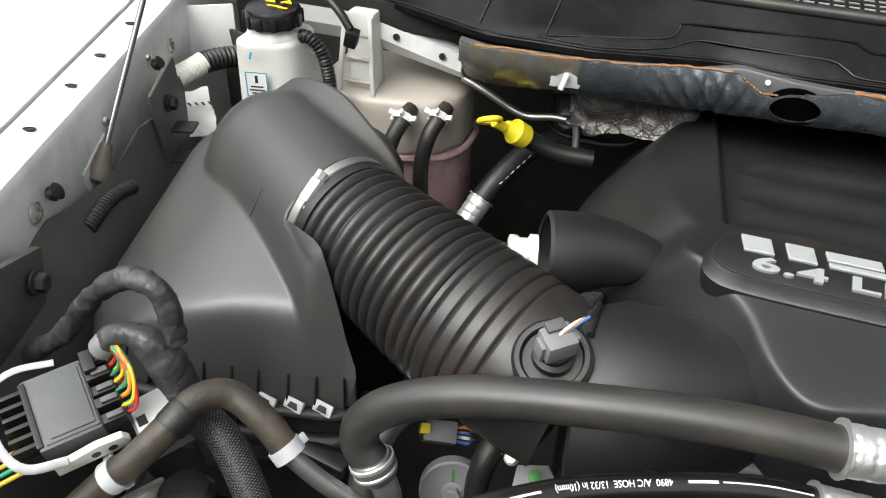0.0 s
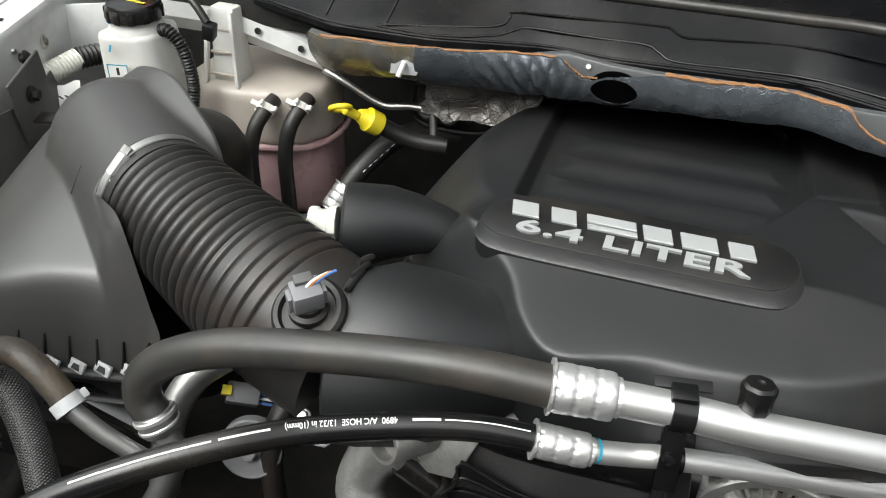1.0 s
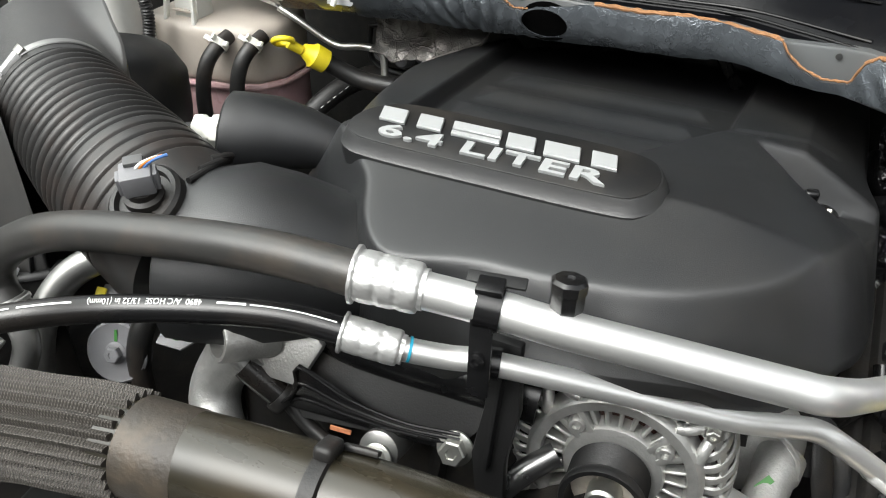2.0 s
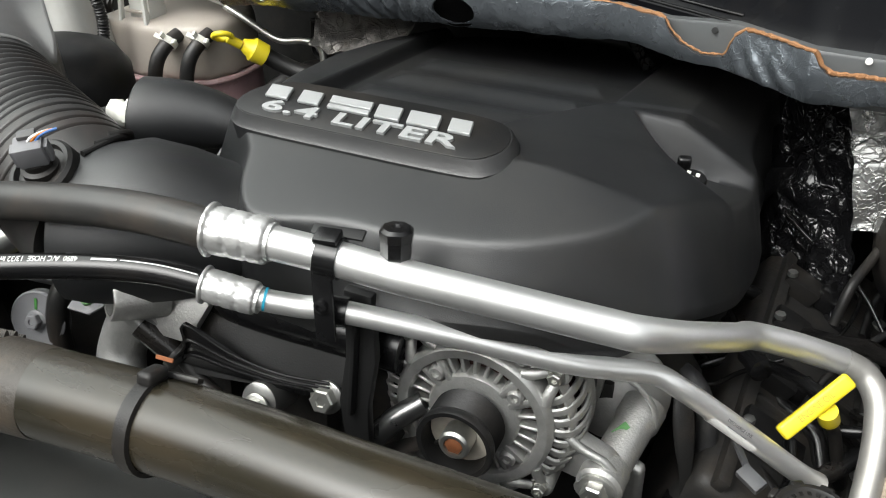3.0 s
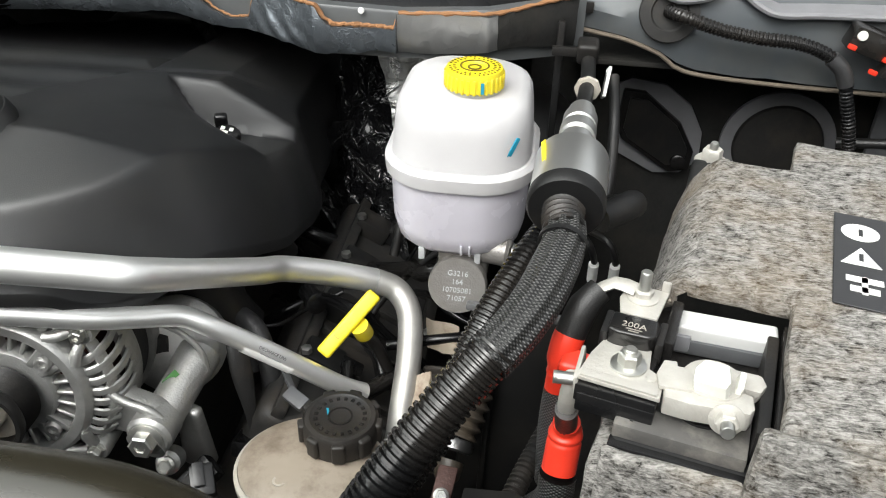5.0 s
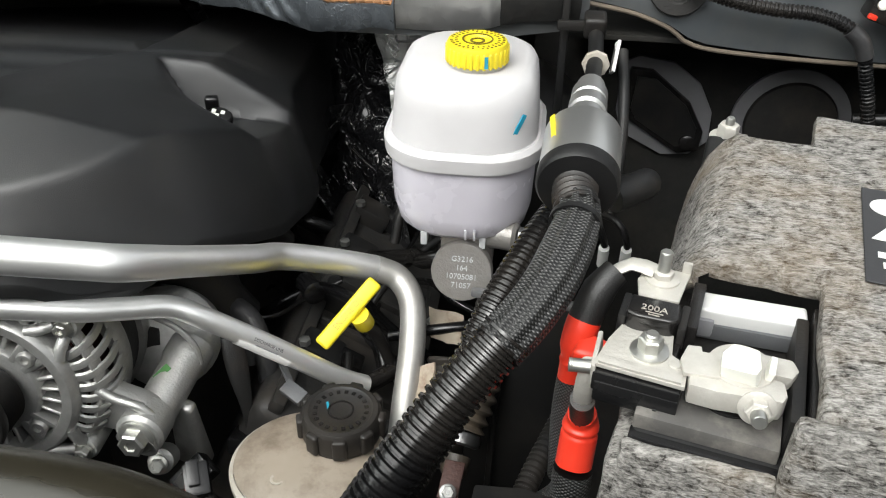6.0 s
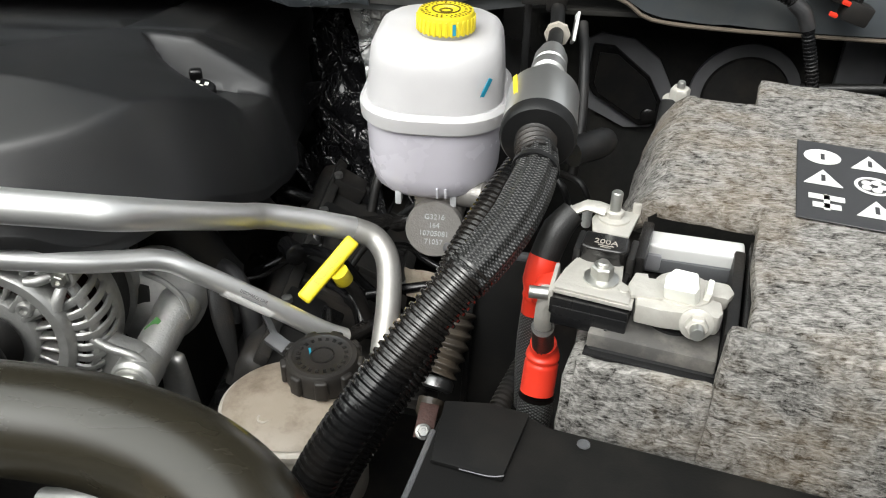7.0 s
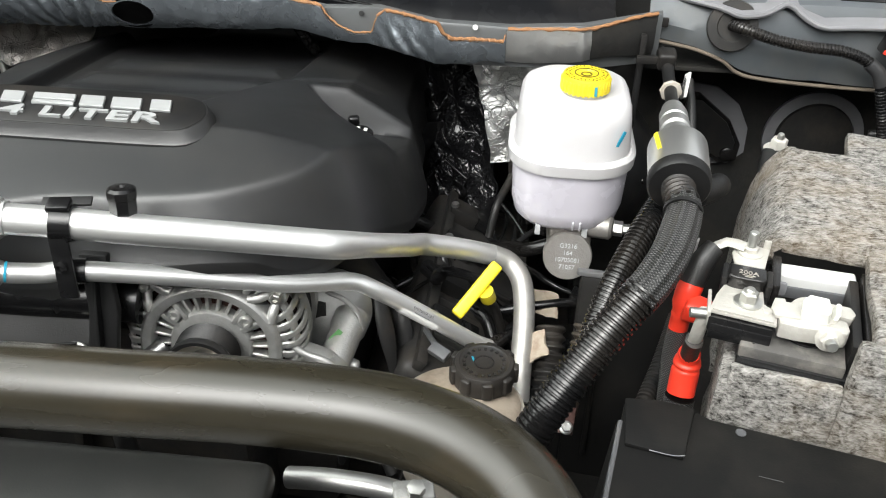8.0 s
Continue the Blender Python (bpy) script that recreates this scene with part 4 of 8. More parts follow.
# the brand name stands as plain slanted silver bars
def slant(x0, x1, y0, y1, k=-0.25):
    return [(x0 + k * y0, y0), (x1 + k * y0, y0), (x1 + k * y1, y1), (x0 + k * y1, y1)]
for x0, x1, y0, y1 in ((-0.112, -0.086, 0, 1), (-0.074, -0.050, 0, 1), (-0.040, 0.006, 0, 0.30), (-0.040, 0.006, 0.42, 1), (0.012, 0.038, 0, 1), (0.046, 0.078, 0, 1), (0.088, 0.110, 0, 1)):
    part("silver_bar", prism(slant(x0, x1, -0.0015 + 0.0195 * y0, -0.0015 + 0.0195 * y1), 0.0035, BP @ pose(0, 0, 0.0022), 0.0006, seg=1), M_SILVERTEXT, badge)
writing("capacity_lettering", "6.4 LITER", 0.0235, BP @ pose(0.0, -0.0155, 0.0038), M_SILVERTEXT, badge, 0.0014, 2.12, 0.0006, spacing=1.06)
capm = pose(0.418, 0.832, 0.9175, 24, 8, 0)
cap = part("fixing_knob", lathe([(0.010, -0.012), (0.0125, -0.004), (0.0125, 0.002), (0.011, 0.004), (0.002, 0.0045)], capm, 24, squash=(1.1, 0.85)), M_GLOSS, cover, "small glossy black fixing knob")
for i in range(4):
    part("knob_mark", box((0.004, 0.0042, 0.001), capm @ pose(-0.006 + 0.0046 * (i % 3), -0.002 + 0.005 * (i // 2), 0.0046), 0), M_WHITE, cap, "white print")
part("knob_tab", box((0.014, 0.010, 0.020), pose(0.403, 0.854, 0.9205, 14, 0, 18), 0.004, 3), M_GLOSS, cover)

# ---- air-conditioning lines ----
SUC = [(0.120, 0.473, 0.985), (0.165, 0.483, 0.980), (0.215, 0.493, 0.974), (0.267, 0.500, 0.968), (0.340, 0.520, 0.955), (0.420, 0.545, 0.938), (0.445, 0.556, 0.931), (0.470, 0.595, 0.908), (0.500, 0.665, 0.866), (0.512, 0.700, 0.846), (0.548, 0.728, 0.826), (0.590, 0.750, 0.806), (0.612, 0.752, 0.795), (0.628, 0.735, 0.780), (0.634, 0.700, 0.755), (0.634, 0.655, 0.720), (0.634, 0.62, 0.69)]
suction = thing("suction_line", (0.3, 0.5, 0.95), "bright aluminium air-conditioning pipe with a black rubber hose", "pipe")
part("pipe", tube(SUC[:12], lambda s, L: 0.0142 - 0.0014 * smooth(0.34, 0.40, s), 24, 0.006), M_ALU, suction)
# past the bend a darker metal colour carries the pipe's shading
part("lower_pipe", tube(SUC[11:], 0.0128, 24, 0.006), M_SHADEALU, suction, "pipe end in duller metal for shade")


def ferrule(a, b, r, parent):
    """Crimped collar: three pressed bands between flared ends."""
    d = (Vector(b) - Vector(a)).length
    prof, k = [], 48
    for i in range(k + 1):
        u = i / k
        rr = r * (1.0 - 0.035 * u - 0.035 * max(0, math.sin(u * math.pi * 7)) ** 2)
        if u < 0.06:
            rr = r * 1.12
        if u > 0.93:
            rr = r * 0.8
        prof.append((rr, u * d))
    bm = lathe(prof, along(a, b), 80)
    for v in bm.verts:
        rel = along(a, b).inverted() @ v.co
        ang = math.atan2(rel.y, rel.x)
        dent = 0.045 * max(0, math.sin(rel.z / d * math.pi * 7)) * max(0, math.cos(10 * ang)) ** 2
        v.co += (along(a, b).to_3x3() @ Vector((-rel.x, -rel.y, 0))) * dent + bump_noise(v.co, 130, 0.0004)
    return part("ferrule", bm, M_FERRULE, parent, "crimped silver ferrule", 60)


ferrule((0.116, 0.472, 0.9855), (0.168, 0.484, 0.980), 0.0198, suction)
HOSE = [(0.128, 0.474, 0.984), (0.047, 0.466, 0.987), (-0.046, 0.457, 0.979), (-0.150, 0.448, 0.960), (-0.210, 0.442, 0.935), (-0.240, 0.437, 0.907), (-0.243, 0.432, 0.883), (-0.228, 0.428, 0.865)]
part("rubber_hose", tube(HOSE, 0.0172, 20, 0.006), M_DUSTY_HILIT, suction, "dusty black rubber hose")
CO = along((-0.234, 0.429, 0.878), (-0.218, 0.425, 0.84))
part("hose_collar", lathe([(0.0175, 0.004), (0.0190, 0.006), (0.0190, 0.022), (0.0165, 0.026)], CO, 24), M_STEEL, suction)
part("collar_ring", lathe([(0.0190, 0.006), (0.0205, 0.007), (0.0205, 0.010), (0.0190, 0.011)], CO, 28, cap=False), M_FERRULE, suction, "bright rolled ring")
part("collar_ring", lathe([(0.0190, 0.016), (0.0200, 0.017), (0.0200, 0.019), (0.0190, 0.020)], CO, 28, cap=False), M_FERRULE, suction)
part("lower_pipe", tube([(-0.225, 0.427, 0.862), (-0.213, 0.420, 0.83), (-0.23, 0.40, 0.78), (-0.27, 0.37, 0.72)], 0.0125, 16, 0.008), M_STEEL, suction)
vb = Vector((0.265, 0.505, 0.974))
part("valve_stem", lathe([(0.011, 0), (0.0095, 0.006), (0.0095, 0.012)], along(vb, vb + Vector((0, 0.25, 1))), 20), M_ALU, suction)
vc = vb + Vector((0, 0.0025, 0.006))
valve = part("service_cap", lathe([(0.0115, 0), (0.0125, 0.002), (0.0125, 0.014), (0.0135, 0.015), (0.0135, 0.022), (0.011, 0.0245), (0.004, 0.025), (0.003, 0.023)], along(vc, vc + Vector((0, 0.15, 1))), 8), M_GLOSS, suction, "black hexagonal service port cap")

DIS = [(0.113, 0.460, 0.938), (0.150, 0.470, 0.930), (0.185, 0.485, 0.922), (0.215, 0.493, 0.922), (0.300, 0.530, 0.898), (0.385, 0.565, 0.874), (0.420, 0.585, 0.864), (0.450, 0.602, 0.856), (0.475, 0.608, 0.842), (0.520, 0.625, 0.804), (0.574, 0.646, 0.755), (0.595, 0.66, 0.735)]
discharge = thing("discharge_line", (0.3, 0.5, 0.88), "thin bright aluminium air-conditioning pipe with a black hose", "pipe")
part("pipe", tube(DIS, 0.0096, 20, 0.006), M_ALU, discharge)
ferrule((0.110, 0.459, 0.9385), (0.156, 0.471, 0.929), 0.0145, discharge)
part("blue_band", lathe([(0.0101, 0), (0.0101, 0.0022)], along((0.158, 0.473, 0.929), (0.185, 0.485, 0.922)), 16, cap=False), M_BLUEINK, discharge)
LOW = [(0.118, 0.461, 0.938), (0.070, 0.449, 0.945), (0.017, 0.430, 0.947), (-0.055, 0.398, 0.946), (-0.105, 0.362, 0.948), (-0.165, 0.322, 0.938), (-0.225, 0.285, 0.915), (-0.27, 0.25, 0.88)]
hose_low = part("rubber_hose", tube(LOW, 0.0112, 18, 0.005), M_GLOSS, discharge, "smooth black rubber hose with white print")
LINE = curve_points(LOW, 0.002)
RUN = [0.0]
for a, b in zip(LINE, LINE[1:]):
    RUN.append(RUN[-1] + (b - a).length)


def on_hose(s, c, turn):
    """Point on the low hose: s metres along, c metres round from its top, turned towards the front."""
    i = min(max(int(np.searchsorted(RUN, s)) - 1, 0), len(LINE) - 2)
    q = LINE[i].lerp(LINE[i + 1], (s - RUN[i]) / max(1e-9, RUN[i + 1] - RUN[i]))
    d = (LINE[i + 1] - LINE[i]).normalized()
    sd = d.cross(Vector((0, 0, 1))).normalized()
    nr = sd.cross(d)
    a = c / 0.0115 + turn
    return q + (nr * math.cos(a) + sd * math.sin(a)) * 0.0115


def print_strip(s0, s1, half, turn):
    bm = bmesh.new()
    k = max(2, int((s1 - s0) / 0.004))
    rows = [[bm.verts.new(on_hose(s0 + (s1 - s0) * i / k, c, turn)) for c in (-half, 0, half)] for i in range(k + 1)]
    for a, b in zip(rows, rows[1:]):
        for j in range(2):
            bm.faces.new((a[j], a[j + 1], b[j + 1], b[j]))
    return bm


TURN_P = -0.35
part("print_stripe", print_strip(0.012, 0.078, 0.0006, TURN_P), M_PAPER, hose_low)
part("print_bar", print_strip(0.081, 0.103, 0.0011, TURN_P), M_PAPER, hose_low)
writing("hose_print", "4890  A/C HOSE  13/32 in (10mm)", 0.0075, None, M_PAPER, hose_low, 0.0, 0.82, 0.0001, bend=lambda c: on_hose(0.158 + c.x, -c.y, TURN_P))
part("print_bar", print_strip(0.213, 0.250, 0.0009, TURN_P), M_PAPER, hose_low)
part("print_stripe", print_strip(0.255, 0.36, 0.0008, TURN_P), M_PAPER, hose_low)
d0 = Vector((0.475, 0.608, 0.842)) ; d1 = Vector((0.574, 0.646, 0.755))
ms = along(d0.lerp(d1, 0.42), d1)
part("paper_wrap", lathe([(0.0101, -0.026), (0.0101, 0.026)], ms, 16, cap=False), M_PAPER, discharge, "white paper label wrapped round the pipe")
fw = (d0 - Vector((0.72, 0.04, 1.33))).normalized()
zx = (d1 - d0).normalized()
yv = (-fw - zx * (-fw).dot(zx)).normalized()
mt = Matrix((zx, yv.cross(zx), yv)).transposed().to_4x4()
mt.translation = d0.lerp(d1, 0.42) + yv * 0.0104
writing("pipe_label_print", "DISCHARGE LINE", 0.0042, mt @ pose(0, 0.001, 0), M_GREYCON, discharge, 0.0001, 0.9)
part("print_bar", box((0.022, 0.0008, 0.0002), mt @ pose(0.0, -0.0034, -0.0002), 0), M_GREY, discharge)

# clamp bracket that holds both pipes, on a black post
clamp = thing("pipe_clamp", (0.205, 0.5, 0.8), "black steel clamp strap holding both pipes on a post", "bracket")
ca, cb = Vector((0.214, 0.4935, 0.974)), Vector((0.214, 0.494, 0.921))
part("upper_loop", lathe([(0.0146, -0.009), (0.0172, -0.009), (0.0172, 0.009), (0.0146, 0.009), (0.0146, -0.009)], along(ca, ca + Vector((0.96, 0.2, -0.1))), 24, cap=False), M_GLOSS, clamp)
part("lower_loop", lathe([(0.0100, -0.009), (0.0125, -0.009), (0.0125, 0.009), (0.0100, 0.009), (0.0100, -0.009)], along(cb, cb + Vector((0.93, 0.3, -0.1))), 24, cap=False), M_GLOSS, clamp)
part("strap", box((0.017, 0.004, 0.070), pose(0.214, 0.4775, 0.940, -6, 0, 10), 0.0015), M_GLOSS, clamp)
part("top_tab", box((0.020, 0.016, 0.007), pose(0.214, 0.493, 0.992, 10, 0, 10), 0.002), M_GLOSS, clamp)
part("ear", box((0.044, 0.010, 0.003), pose(0.212, 0.510, 0.986, 20, 0, 10), 0.001), M_BLACK, clamp)
part("rivet", lathe([(0.006, 0), (0.006, 0.002), (0.003, 0.003), (0.0025, 0.001)], along((0.213, 0.4745, 0.938), (0.213, 0.40, 0.945)), 16), M_GLOSS, clamp)
part("post", prism([(-0.012, 0.06), (0.016, 0.06), (0.022, 0.0), (0.016, -0.05), (0.020, -0.10), (-0.004, -0.10), (-0.014, -0.05), (-0.008, 0.0)], 0.010, Matrix(((1, 0, 0, 0.216), (0, 0.2, 1, 0.505), (0, 0.98, 0, 0.865), (0, 0, 0, 1))), 0.003), M_BLACK, clamp)
part("post_rib", box((0.005, 0.010, 0.10), pose(0.219, 0.500, 0.86, -11, 2, 0), 0.002), M_BLACK, clamp)
hexbolt("bolt", (0.186, 0.500, 0.810), (0.2, 0.40, 0.85), 0.021, M_ZINC, clamp)

# ---- alternator ----
alt = thing("alternator", (0.32, 0.6, 0.72), "cast aluminium alternator with finned housing and black pulley", "alternator")
AM = along((0.3085, 0.548, 0.800), (0.320, 0.40, 0.815))
part("copper_winding", lathe([(0.060, -0.060), (0.080, -0.058), (0.082, -0.022), (0.070, -0.012), (0.030, -0.012)], AM, 48), M_WINDING, alt, "dark copper windings behind the fins")
part("face_ring", lathe([(0.0600, -0.014), (0.0600, 0.004), (0.0615, 0.008), (0.0640, 0.009), (0.0700, 0.009), (0.0725, 0.007), (0.0740, 0.002), (0.0740, -0.014), (0.0600, -0.014)], AM, 72, cap=False), M_CAST, alt)
part("hub", lathe([(0.043, -0.014), (0.043, 0.002), (0.041, 0.005), (0.036, 0.006), (0.026, 0.006), (0.018, 0.005)], AM, 48), M_CAST, alt)
part("outer_rim", lathe([(0.0860, -0.056), (0.0960, -0.056), (0.0970, -0.052), (0.0970, -0.040), (0.0955, -0.036), (0.0880, -0.036), (0.0860, -0.056)], AM, 72, cap=False), M_CAST, alt)
part("front_band", lathe([(0.0840, -0.016), (0.0840, -0.006), (0.0865, -0.005), (0.0895, -0.009), (0.0905, -0.016), (0.0840, -0.016)], AM, 72, cap=False), M_CAST, alt)
LUGS = (40, 132, 226, 314)
for i in range(28):
    a = 360 / 28 * i
    if min(abs((a - g + 180) % 360 - 180) for g in LUGS) > 11:
        part("spoke", box((0.022, 0.0036, 0.012), AM @ pose(0, 0, 0, 0, 0, a) @ pose(0.0515, 0, -0.004), 0.0011, 1), M_CAST, alt)
for i in range(44):
    a = 360 / 44 * i
    if min(abs((a - g + 180) % 360 - 180) for g in LUGS) > 9:
        m = AM @ pose(0, 0, 0, 0, 0, a)
        part("fin", tube([m @ Vector(q) for q in ((0.072, 0, -0.002), (0.082, 0, -0.004), (0.090, 0.001, -0.012), (0.0945, 0.003, -0.024), (0.0950, 0.007, -0.040))], 0.0023, 8, 0.004, squash=1.9), M_CAST, alt)
for a in LUGS:
    lm = AM @ pose(0, 0, 0, 0, 0, a)
    lug = part("lug", lathe([(0.0120, -0.055), (0.0120, -0.006), (0.0105, -0.003), (0.0065, -0.003)], lm @ pose(0.0925, 0, 0), 20), M_CAST, alt)
    part("lug_bolt", lathe([(0.0085, -0.003), (0.0085, -0.001), (0.0062, -0.001), (0.0062, 0.005), (0.0052, 0.006), (0.003, 0.006), (0.003, 0.003)], lm @ pose(0.0925, 0, 0), 6), M_ZINC, lug)
    for k in (-1, 1):
        part("strut", tube([lm @ Vector(q) for q in ((0.0700, 0.017 * k, 0.003), (0.0780, 0.011 * k, 0.001), (0.0860, 0.0065 * k, -0.004))], 0.0052, 10, 0.004), M_CAST, alt)
        part("hub_web", box((0.026, 0.006, 0.014), lm @ pose(0, 0, 0, 0, 0, 9.0 * k) @ pose(0.0515, 0, -0.001), 0.0018), M_CAST, alt)
    part("web_boss", lathe([(0.0075, -0.008), (0.0075, 0.007), (0.0060, 0.009), (0.0035, 0.009), (0.003, 0.006)], lm @ pose(0.0505, 0, 0), 16), M_CAST, alt)
pul = []
for i in range(7):
    z = 0.012 + 0.0037 * i
    pul += [(0.0335, z), (0.0310, z + 0.00185)]
part("pulley", lathe([(0.031, 0.009)] + pul + [(0.0345, 0.040), (0.0355, 0.046), (0.0340, 0.049), (0.0298, 0.0485), (0.0288, 0.020), (0.012, 0.017)], AM, 56), M_BLACK, alt, "black grooved pulley")
part("pulley_dish", lathe([(0.0286, 0.030), (0.0272, 0.024), (0.0235, 0.0205), (0.012, 0.0195)], AM, 40), M_PSTANK, alt, "dull stained pulley dish")
part("pulley_nut", lathe([(0.0150, 0.019), (0.0140, 0.024), (0.0140, 0.047), (0.0120, 0.0495), (0.0090, 0.0495), (0.0088, 0.045)], AM, 28), M_ZINC, alt)
part("shaft_end", lathe([(0.0086, 0.040), (0.0086, 0.0480), (0.006, 0.0492)], AM, 6), M_COPPER, alt, "rusty hexagon shaft end")
part("stator_core", lathe([(0.080, -0.056), (0.0900, -0.057), (0.0900, -0.088), (0.080, -0.09)], AM, 56), M_DARK, alt, "dark laminated stator core")
part("rear_housing", lathe([(0.086, -0.086), (0.0950, -0.088), (0.0955, -0.102), (0.090, -0.120), (0.070, -0.132), (0.03, -0.135)], AM, 48), M_CAST, alt)
for i in range(9):
    m = AM @ pose(0, 0, 0, 0, 0, -20 + 13 * i)
    part("rear_slot", box((0.012, 0.0040, 0.016), m @ pose(0.0905, 0, -0.112, 0, -28, 0), 0.001, 1), M_DARK, alt)
arm = prism([(-0.030, -0.030), (0.010, -0.062), (0.040, -0.058), (0.082, -0.064), (0.100, -0.050), (0.102, -0.034), (0.088, -0.022), (0.060, -0.012), (0.045, 0.018), (0.020, 0.035)], 0.016, Matrix(((1, 0, 0, 0.338), (0, 0, 1, 0.568), (0, 1, 0, 0.800), (0, 0, 0, 1))), 0.004)
part("mount_arm", arm, M_CAST, alt)
part("arm_rib", tube([(0.372, 0.566, 0.812), (0.388, 0.563, 0.796), (0.405, 0.562, 0.785), (0.425, 0.562, 0.778), (0.440, 0.562, 0.763)], 0.0042, 10, 0.006), M_CAST, alt)
part("mount_boss", lathe([(0.021, -0.020), (0.021, 0.004), (0.018, 0.007)], along((0.425, 0.558, 0.755), (0.425, 0.40, 0.76)), 28), M_CAST, alt)
hexbolt("mount_bolt", (0.424, 0.551, 0.755), (0.424, 0.40, 0.775), 0.021, M_ZINC, alt)

tens = thing("engine_bracket", (0.44, 0.62, 0.75), "grey cast bracket tube with a green paint mark", "bracket")
part("tube", lathe([(0.0185, -0.02), (0.0185, 0.060), (0.021, 0.066), (0.021, 0.085)], along((0.424, 0.570, 0.750), (0.437, 0.655, 0.772)), 28), M_CAST, tens)
part("drum", lathe([(0.040, -0.030), (0.046, -0.024), (0.048, -0.016), (0.048, 0.003), (0.0495, 0.004), (0.0495, 0.009), (0.046, 0.012), (0.030, 0.018), (0.012, 0.020)], along((0.405, 0.670, 0.765), (0.425, 0.60, 0.80)), 36), M_CAST, tens)
part("leg", box((0.034, 0.020, 0.10), pose(0.437, 0.612, 0.700, 12, 8, -10), 0.007, 3, taper=0.7), M_CAST, tens)
part("drum_rib", tube([(0.410, 0.640, 0.812), (0.432, 0.635, 0.806), (0.448, 0.632, 0.790), (0.452, 0.630, 0.770)], 0.0028, 8, 0.005), M_CAST, tens)
part("foot", lathe([(0.012, -0.02), (0.012, 0.0), (0.009, 0.002)], along((0.424, 0.575, 0.698), (0.44, 0.47, 0.76)), 18), M_CAST, tens)
crank = thing("black_sensor_connector", (0.458, 0.570, 0.69), "square black connector with a red seal under the bracket", "connector")
CKM = pose(0.458, 0.568, 0.692, 35, 20, -35)
part("shell", box((0.024, 0.036, 0.020), CKM, 0.003), M_GLOSS, crank)
part("latch", box((0.012, 0.018, 0.005), CKM @ pose(0, -0.004, 0.0115), 0.001), M_BLACK, crank)
part("seal", box((0.016, 0.004, 0.012), CKM @ pose(0, -0.0195, 0), 0.001), M_RED, crank, "red seal")
part("lead", tube([CKM @ Vector((0, -0.02, 0)), CKM @ Vector((0.004, -0.035, -0.006)), CKM @ Vector((0.012, -0.05, -0.03))], 0.005, 10), M_BLACK, crank)
strap = thing("hanging_grey_strap", (0.48, 0.645, 0.72), "flat grey strap hanging below the pipes", "strap")
part("strap", tube([(0.464, 0.672, 0.785), (0.472, 0.658, 0.76), (0.482, 0.644, 0.72), (0.488, 0.634, 0.675), (0.489, 0.632, 0.65)], lambda s, L: 0.0075 + 0.003 * math.sin(s * 45), 14, 0.005, squash=0.3), M_RUBBER, strap)
wl = thing("woven_loom", (0.45, 0.72, 0.76), "woven black loom arching behind the thin pipe", "wiring loom")
part("sleeve", tube([(0.385, 0.80, 0.735), (0.406, 0.770, 0.760), (0.448, 0.723, 0.768), (0.474, 0.706, 0.762), (0.490, 0.688, 0.735), (0.494, 0.68, 0.69)], 0.0105, 18, 0.006), M_TAPE, wl)
part("branch", tube([(0.40, 0.83, 0.74), (0.43, 0.775, 0.755), (0.455, 0.735, 0.742), (0.465, 0.71, 0.70)], 0.008, 14, 0.006), M_TAPE, wl)
gc = thing("grey_pipe_clip", (0.543, 0.614, 0.76), "small grey plastic clip under the thin pipe", "clip")
part("clip", box((0.024, 0.014, 0.010), pose(0.541, 0.618, 0.757, 20, 10, -30), 0.002), M_GREYCON, gc)
part("arm", box((0.006, 0.034, 0.004), pose(0.529, 0.636, 0.762, 10, 10, 35), 0.001), M_GREYCON, gc)
jp = thing("black_injector_plug", (0.517, 0.77, 0.76), "round black plug with a collar among the wiring", "connector")
JM = along((0.505, 0.785, 0.757), (0.530, 0.752, 0.762))
part("body", lathe([(0.008, 0), (0.0105, 0.002), (0.0105, 0.022), (0.0125, 0.023), (0.0125, 0.032), (0.009, 0.034)], JM, 16), M_GLOSS, jp)
part("paint_mark", box((0.016, 0.007, 0.0006), along((0.4265, 0.606, 0.7775), (0.420, 0.555, 0.86), 60), 0), M_GREENINK, tens)
hexbolt("bolt", (0.4255, 0.568, 0.702), (0.44, 0.47, 0.76), 0.012, M_ZINC, tens)
plug = thing("black_connector", (0.46, 0.55, 0.70), "black plastic plug with a short lead", "connector")
part("shell", box((0.022, 0.03, 0.026), pose(0.466, 0.556, 0.700, 30, 0, 25), 0.003), M_GLOSS, plug)
part("latch", box((0.010, 0.022, 0.006), pose(0.466, 0.551, 0.716, 30, 0, 25), 0.001), M_GLOSS, plug)
part("lead", tube([(0.470, 0.556, 0.690), (0.485, 0.545, 0.675), (0.50, 0.53, 0.65)], 0.006, 10), M_RUBBER, plug)

# ---- radiator hose ----
RAD = [(-0.02, 0.300, 0.925), (0.075, 0.315, 0.930), (0.155, 0.325, 0.930), (0.235, 0.332, 0.930), (0.336, 0.335, 0.930), (0.410, 0.338, 0.930), (0.480, 0.338, 0.930), (0.538, 0.332, 0.930), (0.590, 0.314, 0.929), (0.630, 0.285, 0.923), (0.655, 0.245, 0.908), (0.665, 0.205, 0.880), (0.668, 0.175, 0.84), (0.668, 0.16, 0.78)]
rad = thing("radiator_hose", (0.3, 0.33, 0.9), "thick brown-black rubber radiator hose with a sleeve", "hose")
part("hose", tube([(0.03, 0.309, 0.9285)] + RAD[1:], 0.0325, 36, 0.006), M_RADHOSE, rad)
